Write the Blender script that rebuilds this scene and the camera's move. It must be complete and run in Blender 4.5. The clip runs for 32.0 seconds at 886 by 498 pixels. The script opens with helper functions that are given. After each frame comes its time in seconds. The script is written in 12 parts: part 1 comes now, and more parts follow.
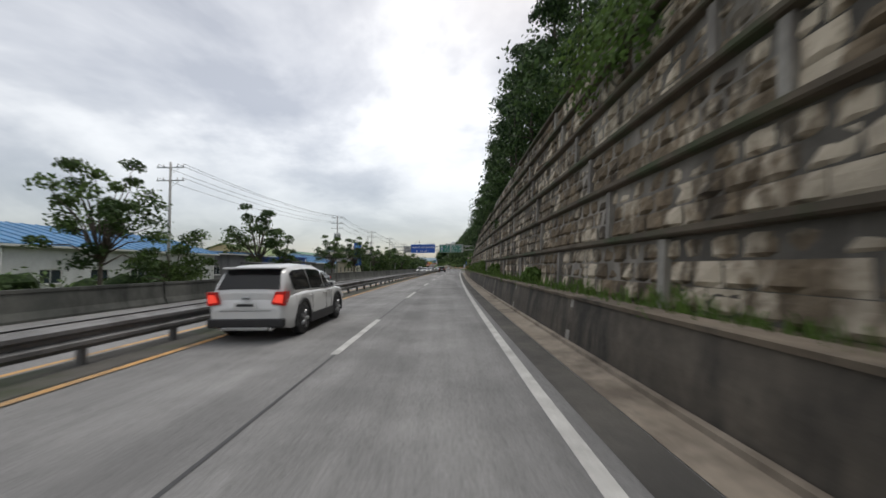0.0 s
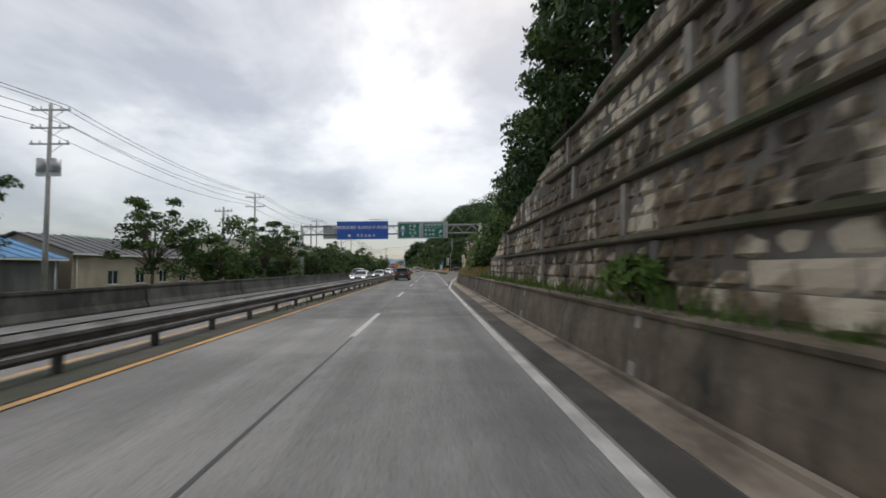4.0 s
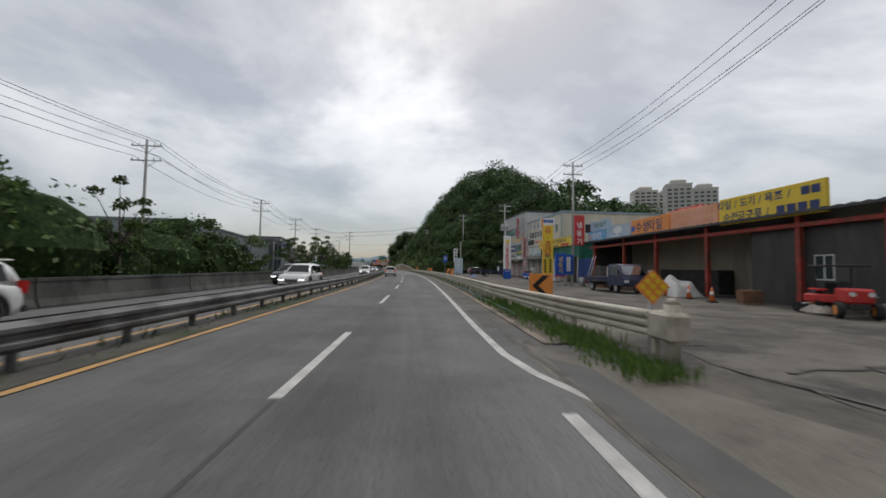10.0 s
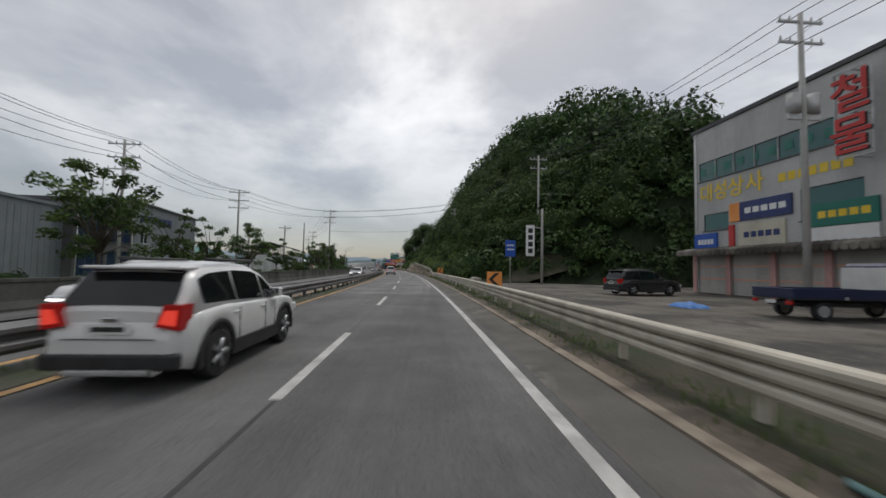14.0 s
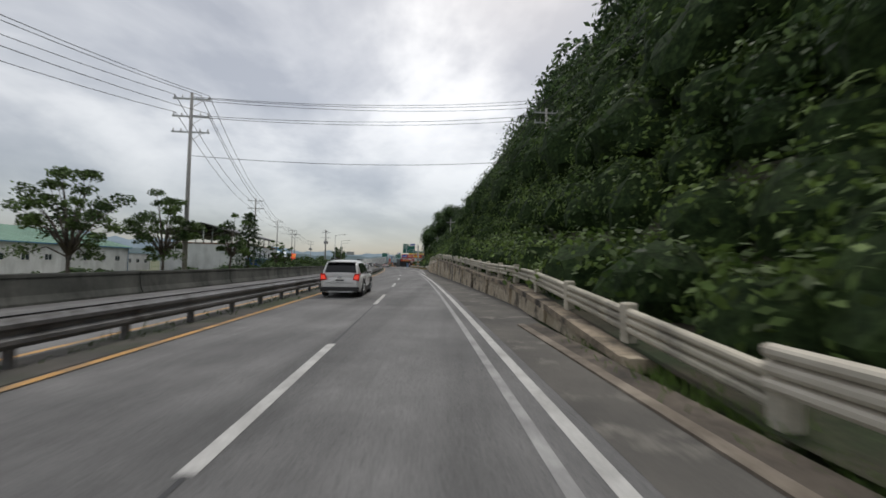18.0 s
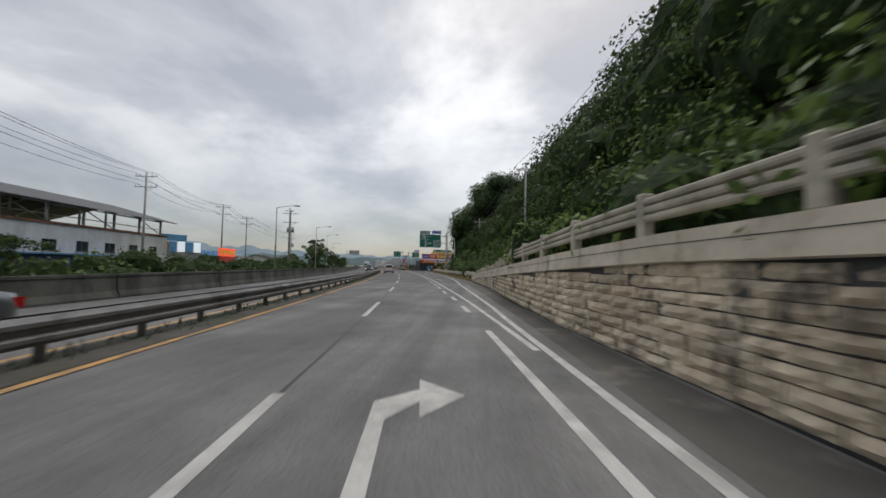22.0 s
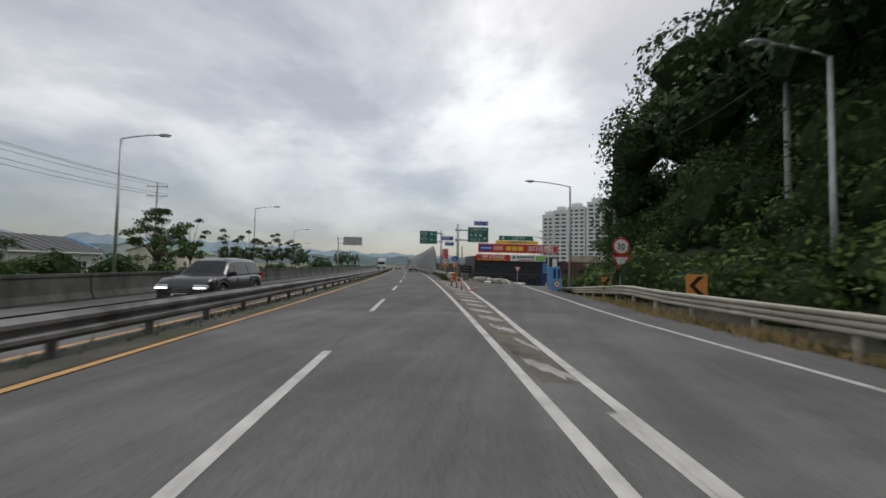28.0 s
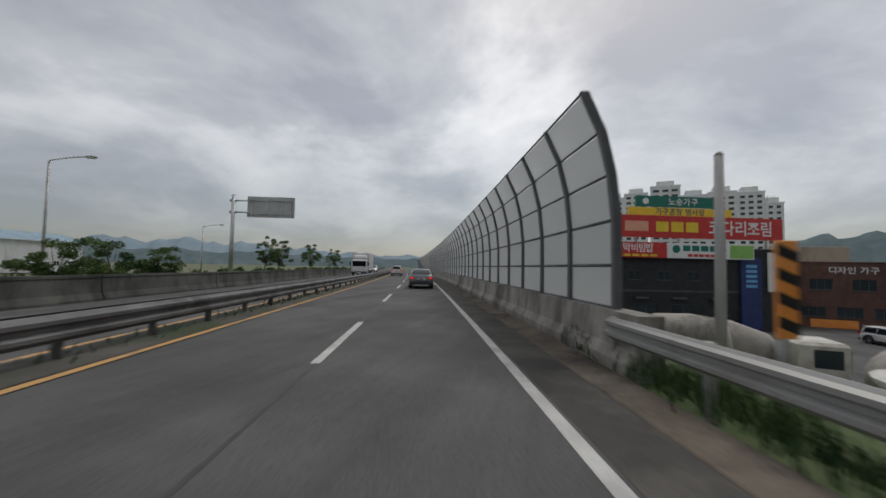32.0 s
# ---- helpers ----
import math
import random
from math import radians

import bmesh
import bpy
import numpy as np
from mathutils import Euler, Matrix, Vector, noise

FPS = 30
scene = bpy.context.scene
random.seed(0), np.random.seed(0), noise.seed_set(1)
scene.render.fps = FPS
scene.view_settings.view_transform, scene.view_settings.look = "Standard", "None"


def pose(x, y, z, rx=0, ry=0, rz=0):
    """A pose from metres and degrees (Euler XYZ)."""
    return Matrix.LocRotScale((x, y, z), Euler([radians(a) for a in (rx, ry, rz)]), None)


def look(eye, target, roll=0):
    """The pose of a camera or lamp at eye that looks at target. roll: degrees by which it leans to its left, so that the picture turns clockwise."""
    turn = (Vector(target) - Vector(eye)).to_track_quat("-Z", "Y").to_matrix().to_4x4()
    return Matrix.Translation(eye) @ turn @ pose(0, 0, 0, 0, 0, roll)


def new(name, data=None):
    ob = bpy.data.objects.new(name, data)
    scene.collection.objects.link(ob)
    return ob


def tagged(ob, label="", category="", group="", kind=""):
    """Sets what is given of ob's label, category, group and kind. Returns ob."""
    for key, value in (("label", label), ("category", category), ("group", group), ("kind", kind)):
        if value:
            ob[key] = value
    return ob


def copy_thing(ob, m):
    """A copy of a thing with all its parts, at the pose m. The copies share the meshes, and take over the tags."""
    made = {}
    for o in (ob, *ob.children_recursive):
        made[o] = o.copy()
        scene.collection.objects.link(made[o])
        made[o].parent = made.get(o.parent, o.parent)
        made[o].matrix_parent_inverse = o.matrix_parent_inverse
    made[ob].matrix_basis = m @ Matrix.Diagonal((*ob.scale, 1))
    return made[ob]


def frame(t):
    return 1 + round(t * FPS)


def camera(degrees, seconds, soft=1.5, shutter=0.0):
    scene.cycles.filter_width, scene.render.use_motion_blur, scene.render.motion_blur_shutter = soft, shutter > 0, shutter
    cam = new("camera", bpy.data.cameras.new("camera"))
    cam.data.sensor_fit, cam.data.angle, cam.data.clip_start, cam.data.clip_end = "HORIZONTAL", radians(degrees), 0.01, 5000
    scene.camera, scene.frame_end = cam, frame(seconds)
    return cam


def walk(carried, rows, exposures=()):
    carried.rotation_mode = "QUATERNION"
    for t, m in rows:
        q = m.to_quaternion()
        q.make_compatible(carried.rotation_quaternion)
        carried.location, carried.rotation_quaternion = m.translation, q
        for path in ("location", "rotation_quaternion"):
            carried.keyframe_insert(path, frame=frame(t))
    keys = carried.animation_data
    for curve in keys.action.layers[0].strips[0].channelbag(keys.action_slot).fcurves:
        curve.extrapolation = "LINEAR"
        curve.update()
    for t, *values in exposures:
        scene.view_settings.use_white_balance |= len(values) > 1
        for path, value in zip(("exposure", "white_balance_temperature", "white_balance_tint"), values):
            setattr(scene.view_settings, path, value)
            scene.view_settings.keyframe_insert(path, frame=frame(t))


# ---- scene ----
# ---- camera ----
cam = camera(99.2, 32.0, soft=1.6, shutter=0.22)
PATH = [
    (0.0, 0.30, 0.00, 1.50, 92.70, 0.60, 0.70),
    (0.5, 0.22, 7.10, 1.50, 92.67, 0.63, -0.30),
    (1.0, 0.18, 14.17, 1.50, 92.70, 0.66, -1.18),
    (1.5, 0.18, 21.20, 1.50, 92.62, 0.69, -1.87),
    (2.0, 0.23, 28.20, 1.50, 92.55, 0.71, -2.30),
    (2.5, 0.31, 35.17, 1.50, 92.62, 0.74, -2.67),
    (3.0, 0.42, 42.12, 1.50, 92.78, 0.77, -3.02),
    (3.5, 0.55, 49.10, 1.50, 92.90, 0.80, -3.40),
    (5.5, 1.30, 77.08, 1.50, 92.55, 0.60, -4.90),
    (6.0, 1.52, 84.10, 1.50, 92.40, 0.46, -5.10),
    (6.5, 1.78, 91.17, 1.50, 92.33, 0.32, -5.20),
    (7.0, 2.04, 98.27, 1.50, 92.30, 0.18, -5.18),
    (7.5, 2.30, 105.34, 1.50, 92.38, 0.04, -5.17),
    (8.0, 2.56, 112.38, 1.50, 92.55, -0.10, -5.12),
    (8.5, 2.82, 119.43, 1.50, 92.72, -0.30, -4.88),
    (9.0, 3.07, 126.47, 1.50, 92.83, -0.50, -4.62),
    (9.5, 3.32, 133.52, 1.50, 92.83, -0.70, -4.70),
    (10.0, 3.55, 140.54, 1.50, 92.78, -0.90, -5.03),
    (10.5, 3.77, 147.46, 1.50, 92.75, -0.91, -5.15),
    (11.0, 3.96, 154.21, 1.50, 92.80, -0.92, -4.93),
    (11.5, 4.13, 160.83, 1.50, 92.92, -0.93, -4.65),
    (12.0, 4.25, 167.43, 1.50, 93.03, -0.94, -4.30),
    (12.5, 4.33, 174.01, 1.50, 93.03, -0.96, -3.63),
    (13.0, 4.36, 180.53, 1.50, 92.97, -0.97, -2.93),
    (13.5, 4.33, 187.01, 1.50, 92.92, -0.98, -2.43),
    (14.0, 4.24, 193.46, 1.50, 92.85, -0.99, -1.83),
    (14.5, 4.09, 199.93, 1.50, 92.75, -1.00, -1.00),
    (16.5, 2.92, 227.00, 1.50, 92.15, -1.02, 0.80),
    (17.0, 2.47, 234.19, 1.50, 92.17, -1.02, 0.80),
    (17.5, 1.99, 241.35, 1.50, 92.22, -1.02, 1.02),
    (18.0, 1.45, 248.48, 1.50, 92.30, -1.03, 1.40),
    (18.5, 0.87, 255.60, 1.50, 92.38, -1.03, 1.82),
    (19.0, 0.24, 262.73, 1.50, 92.35, -1.04, 2.33),
    (19.5, -0.44, 269.84, 1.50, 92.30, -1.04, 2.88),
    (20.0, -1.18, 276.93, 1.50, 92.25, -1.05, 3.38),
    (20.5, -1.96, 283.99, 1.50, 92.15, -1.05, 3.85),
    (21.0, -2.81, 291.11, 1.50, 92.22, -1.05, 4.28),
    (21.5, -3.74, 298.38, 1.50, 92.47, -1.06, 4.58),
    (22.0, -4.73, 305.71, 1.50, 92.62, -1.06, 4.95),
    (22.5, -5.78, 312.98, 1.50, 92.67, -1.07, 5.47),
    (23.0, -6.86, 320.10, 1.50, 92.78, -1.07, 6.00),
    (23.5, -7.98, 327.01, 1.50, 92.90, -1.08, 6.53),
    (24.0, -9.12, 333.74, 1.50, 92.95, -1.08, 7.05),
    (24.5, -10.30, 340.36, 1.50, 92.95, -1.08, 7.53),
    (25.0, -11.53, 346.95, 1.50, 93.00, -1.09, 7.97),
    (25.5, -12.82, 353.50, 1.50, 93.15, -1.09, 8.45),
    (26.0, -14.15, 360.01, 1.50, 93.30, -1.10, 9.00),
    (26.5, -15.55, 366.54, 1.50, 93.35, -1.10, 9.60),
    (28.5, -21.77, 392.81, 1.50, 92.30, -1.14, 11.60),
    (29.0, -23.51, 399.59, 1.50, 92.40, -1.15, 12.03),
    (29.5, -25.30, 406.36, 1.50, 92.50, -1.15, 12.43),
    (30.0, -27.13, 413.12, 1.50, 92.58, -1.16, 12.70),
    (30.5, -28.99, 419.86, 1.50, 92.65, -1.17, 12.88),
    (31.0, -30.88, 426.60, 1.50, 92.75, -1.18, 13.02),
    (31.5, -32.80, 433.34, 1.50, 92.80, -1.19, 13.20),
    (32.0, -34.75, 440.06, 1.50, 92.80, -1.20, 13.40),
]
EXPOSURES = [(0.0, 0.16), (4.5, 0.08), (9.0, -0.05), (12.0, -0.22), (15.0, -0.2), (19.0, -0.04), (22.0, -0.1), (26.0, -0.03), (29.5, -0.18), (32.0, -0.34)]
walk(cam, [(t, pose(*p)) for t, *p in PATH], EXPOSURES)

# ---- sky and sun ----
def build_world():
    w = bpy.data.worlds.new("overcast_sky")
    scene.world = w
    w.use_nodes = True
    nt = w.node_tree
    nt.nodes.clear()
    out = nt.nodes.new("ShaderNodeOutputWorld")
    bg = nt.nodes.new("ShaderNodeBackground")
    sky = nt.nodes.new("ShaderNodeTexSky")
    sky.sky_type, sky.sun_disc = "NISHITA", False
    sky.sun_elevation, sky.sun_rotation = radians(48), radians(12)
    co = nt.nodes.new("ShaderNodeTexCoord")
    # cloud deck: project the direction on a flat layer
    sep = nt.nodes.new("ShaderNodeSeparateXYZ")
    nt.links.new(co.outputs["Generated"], sep.inputs[0])
    zz = nt.nodes.new("ShaderNodeMath"); zz.operation = "MAXIMUM"; zz.inputs[1].default_value = 0.0
    nt.links.new(sep.outputs["Z"], zz.inputs[0])
    za = nt.nodes.new("ShaderNodeMath"); za.operation = "ADD"; za.inputs[1].default_value = 0.24
    nt.links.new(zz.outputs[0], za.inputs[0])
    dx = nt.nodes.new("ShaderNodeMath"); dx.operation = "DIVIDE"
    dy = nt.nodes.new("ShaderNodeMath"); dy.operation = "DIVIDE"
    nt.links.new(sep.outputs["X"], dx.inputs[0]); nt.links.new(za.outputs[0], dx.inputs[1])
    nt.links.new(sep.outputs["Y"], dy.inputs[0]); nt.links.new(za.outputs[0], dy.inputs[1])
    com = nt.nodes.new("ShaderNodeCombineXYZ")
    nt.links.new(dx.outputs[0], com.inputs[0]); nt.links.new(dy.outputs[0], com.inputs[1])
    def fbm(scale, detail, rough, distort, seed):
        mp = nt.nodes.new("ShaderNodeMapping")
        mp.inputs["Location"].default_value = (seed, seed * 0.7, seed * 0.3)
        nt.links.new(com.outputs[0], mp.inputs["Vector"])
        n = nt.nodes.new("ShaderNodeTexNoise")
        n.inputs["Scale"].default_value, n.inputs["Detail"].default_value = scale, detail
        n.inputs["Roughness"].default_value, n.inputs["Distortion"].default_value = rough, distort
        nt.links.new(mp.outputs[0], n.inputs["Vector"])
        return n.outputs["Fac"]
    big, small = fbm(0.75, 6.0, 0.56, 0.35, CLOUD_SEED), fbm(2.6, 5.0, 0.55, 0.2, CLOUD_SEED + 5)
    mixn = nt.nodes.new("ShaderNodeMath"); mixn.operation = "MULTIPLY_ADD"
    mixn.inputs[1].default_value = 0.20
    nt.links.new(small, mixn.inputs[0]); nt.links.new(big, mixn.inputs[2])
    ramp = nt.nodes.new("ShaderNodeValToRGB")
    e = ramp.color_ramp.elements
    e[0].position, e[0].color = 0.49, (0.43, 0.438, 0.465, 1)
    e[1].position, e[1].color = 0.78, (1.16, 1.155, 1.145, 1)
    m = ramp.color_ramp.elements.new(0.60); m.color = (0.64, 0.645, 0.662, 1)
    m2 = ramp.color_ramp.elements.new(0.68); m2.color = (0.92, 0.92, 0.92, 1)
    nt.links.new(mixn.outputs[0], ramp.inputs[0])
    # low haze: paler near the horizon
    hz = nt.nodes.new("ShaderNodeMapRange")
    hz.inputs["From Min"].default_value, hz.inputs["From Max"].default_value = 0.0, 0.38
    hz.inputs["To Min"].default_value, hz.inputs["To Max"].default_value = 0.92, 0.0
    nt.links.new(sep.outputs["Z"], hz.inputs["Value"])
    hm = nt.nodes.new("ShaderNodeMix"); hm.data_type = "RGBA"
    nt.links.new(hz.outputs[0], hm.inputs["Factor"])
    nt.links.new(ramp.outputs[0], hm.inputs["A"])
    hm.inputs["B"].default_value = (0.178, 0.186, 0.205, 1)
    # thin share of clear sky behind the cloud deck
    sc = nt.nodes.new("ShaderNodeMix"); sc.data_type = "RGBA"; sc.blend_type = "ADD"
    sc.inputs["Factor"].default_value = 0.04
    nt.links.new(hm.outputs["Result"], sc.inputs["A"]); nt.links.new(sky.outputs[0], sc.inputs["B"])
    wb = nt.nodes.new("ShaderNodeMix"); wb.data_type = "RGBA"; wb.blend_type = "MULTIPLY"
    wb.inputs["Factor"].default_value = 1.0
    wb.inputs["B"].default_value = (1.015, 1.0, 0.972, 1)
    nt.links.new(sc.outputs["Result"], wb.inputs["A"])
    nt.links.new(wb.outputs["Result"], bg.inputs["Color"])
    bg.inputs["Strength"].default_value = SKY_STRENGTH
    nt.links.new(bg.outputs[0], out.inputs[0])


CLOUD_SEED, SKY_STRENGTH = 3.1, 0.88
build_world()
sun_data = bpy.data.lights.new("sun", "SUN")
sun_data.energy, sun_data.angle, sun_data.color = 1.4, radians(25), (1.0, 0.97, 0.92)
sun = new("sun", sun_data)
sun.matrix_world = look((60, 160, 220), (0, 60, 0))


# ---- the line of the road: headings by station, camera lane at offset 0, right positive ----
HEADINGS = [(-60, 1.3), (-45, 1.3), (-30, 1.28), (-15, 1.12), (0, 0.68), (15, -0.05), (30, -0.81), (45, -1.37), (60, -1.72), (75, -1.97), (90, -2.11), (105, -2.13), (120, -2.07), (135, -1.96), (150, -1.7), (165, -1.08), (180, -0.06), (195, 1.16), (210, 2.3), (225, 3.23), (240, 4.01), (255, 4.8), (270, 5.7), (285, 6.63), (300, 7.55), (315, 8.51), (330, 9.54), (345, 10.63), (360, 11.75), (375, 12.87), (390, 13.91), (405, 14.79), (420, 15.45), (435, 15.98), (450, 16.45), (465, 16.95), (480, 17.46), (495, 17.98), (510, 18.46), (525, 18.85), (540, 19.08), (555, 19.17), (570, 19.2), (585, 19.2), (600, 19.2), (615, 19.2), (630, 19.2), (645, 19.2)]
GRID = np.arange(-60.0, 645.01, 0.5)
_h = np.radians(np.interp(GRID, [k for k, _ in HEADINGS], [v for _, v in HEADINGS]))
_cx = np.concatenate([[0], np.cumsum(-(np.sin(_h[1:]) + np.sin(_h[:-1])) * 0.25)])
_cy = np.concatenate([[0], np.cumsum((np.cos(_h[1:]) + np.cos(_h[:-1])) * 0.25)])
_cx -= _cx[120]
_cy -= _cy[120]


def road_xy(s, d):
    """Arrays of world x, y for stations s and offsets d; straight past both ends."""
    s, d = np.asarray(s, float), np.asarray(d, float)
    q = np.clip(s, GRID[0], GRID[-1])
    a = np.interp(q, GRID, _h)
    over = s - q
    return (np.interp(q, GRID, _cx) - np.sin(a) * over + d * np.cos(a), np.interp(q, GRID, _cy) + np.cos(a) * over + d * np.sin(a))


def P(s, d, z=0.0):
    x, y = road_xy(s, d)
    return Vector((float(x), float(y), float(z)))


def heading(s):
    return math.degrees(float(np.interp(s, GRID, _h)))


def at(s, d, z=0.0, turn=0.0):
    """Pose on the road: local y along travel, x to the right."""
    p = P(s, d, z)
    return pose(p.x, p.y, p.z, 0, 0, heading(s) + turn)


# ---- mesh helpers ----
def mesh_of(name, verts, faces, material=None, smooth=False):
    me = bpy.data.meshes.new(name)
    me.from_pydata([tuple(v) for v in verts], [], faces)
    me.update()
    if material:
        me.materials.append(material)
    if smooth:
        me.polygons.foreach_set("use_smooth", [True] * len(me.polygons))
    return me


def quads_mesh(name, verts, material, uvless=True):
    """Fast mesh of separate quads: verts is an (n, 4, 3) array."""
    n = len(verts)
    me = bpy.data.meshes.new(name)
    me.vertices.add(n * 4)
    me.vertices.foreach_set("co", np.ascontiguousarray(verts, np.float32).ravel())
    me.loops.add(n * 4)
    me.loops.foreach_set("vertex_index", np.arange(n * 4, dtype=np.int32))
    me.polygons.add(n)
    me.polygons.foreach_set("loop_start", np.arange(0, n * 4, 4, dtype=np.int32))
    me.polygons.foreach_set("loop_total", np.full(n, 4, np.int32))
    me.update(calc_edges=True)
    me.materials.append(material)
    return me


def thing(name, m=None, label="", category="", group="", kind=""):
    ob = new(name)
    ob.empty_display_size = 0.3
    if m is not None:
        ob.matrix_basis = m
    return tagged(ob, label, category, group, kind)


def part(name, data, material=None, parent=None, label="", m=None):
    """Links a bmesh or mesh as one object under a thing."""
    if isinstance(data, bmesh.types.BMesh):
        me = bpy.data.meshes.new(name)
        data.normal_update()
        data.to_mesh(me)
        data.free()
    else:
        me = data
    if material and not me.materials:
        me.materials.append(material)
    ob = new(name, me)
    if parent is not None:
        ob.parent = parent
    if m is not None:
        ob.matrix_basis = m
    if label:
        tagged(ob, label)
    return ob


def box(bm, x0, y0, z0, x1, y1, z1, bevel=0.0, m=None):
    r = bmesh.ops.create_cube(bm, size=1)
    vs = r["verts"]
    for v in vs:
        v.co = Vector(((x0 + x1) / 2 + v.co.x * (x1 - x0), (y0 + y1) / 2 + v.co.y * (y1 - y0), (z0 + z1) / 2 + v.co.z * (z1 - z0)))
    if bevel > 0:
        es = list({e for v in vs for e in v.link_edges})
        vs = list({v for f in bmesh.ops.bevel(bm, geom=es, offset=bevel, segments=1, affect="EDGES")["faces"] for v in f.verts})
    if m is not None:
        bmesh.ops.transform(bm, matrix=m, verts=vs)
    return vs


def bx(x0, y0, z0, x1, y1, z1, bevel=0.0):
    bm = bmesh.new()
    box(bm, x0, y0, z0, x1, y1, z1, bevel)
    return bm


def tube(bm, a, b, r0, r1=None, n=10):
    """A tapered round bar from a to b."""
    a, b = Vector(a), Vector(b)
    r1 = r0 if r1 is None else r1
    d = b - a
    r = bmesh.ops.create_cone(bm, cap_ends=True, segments=n, radius1=r0, radius2=r1, depth=d.length)
    q = d.to_track_quat("Z", "Y").to_matrix().to_4x4()
    bmesh.ops.transform(bm, matrix=Matrix.Translation((a + b) / 2) @ q, verts=r["verts"])
    for v in r["verts"]:
        for f in v.link_faces:
            f.smooth = len(f.verts) == 4
    return r["verts"]


def tb(a, b, r0, r1=None, n=10):
    bm = bmesh.new()
    tube(bm, a, b, r0, r1, n)
    return bm


def strip(profile, stations, shift=None, lift=None, close=False):
    """Verts and faces of a profile [(d, z)...] swept along stations; shift and lift are functions of the station."""
    verts, faces = [], []
    n = len(profile)
    for s in stations:
        dd, zz = (shift(s) if shift else 0.0), (lift(s) if lift else 0.0)
        for d, z in profile:
            verts.append(P(s, d + dd, z + zz))
    k = n if close else n - 1
    for i in range(len(stations) - 1):
        for j in range(k):
            a, b = i * n + j, i * n + (j + 1) % n
            faces.append((a, b, b + n, a + n))
    if close:
        faces.append(tuple(range(n))[::-1])
        faces.append(tuple(range((len(stations) - 1) * n, len(stations) * n)))
    return verts, faces


def sweep(name, profile, stations, material, shift=None, lift=None, close=False, smooth=False):
    v, f = strip(profile, stations, shift, lift, close)
    me = mesh_of(name, v, f, material, smooth)
    bm = bmesh.new()
    bm.from_mesh(me)
    bmesh.ops.recalc_face_normals(bm, faces=bm.faces)
    bm.to_mesh(me)
    bm.free()
    return me


def steps(a, b, step):
    n = max(1, int(round((b - a) / step)))
    return [a + (b - a) * i / n for i in range(n + 1)]


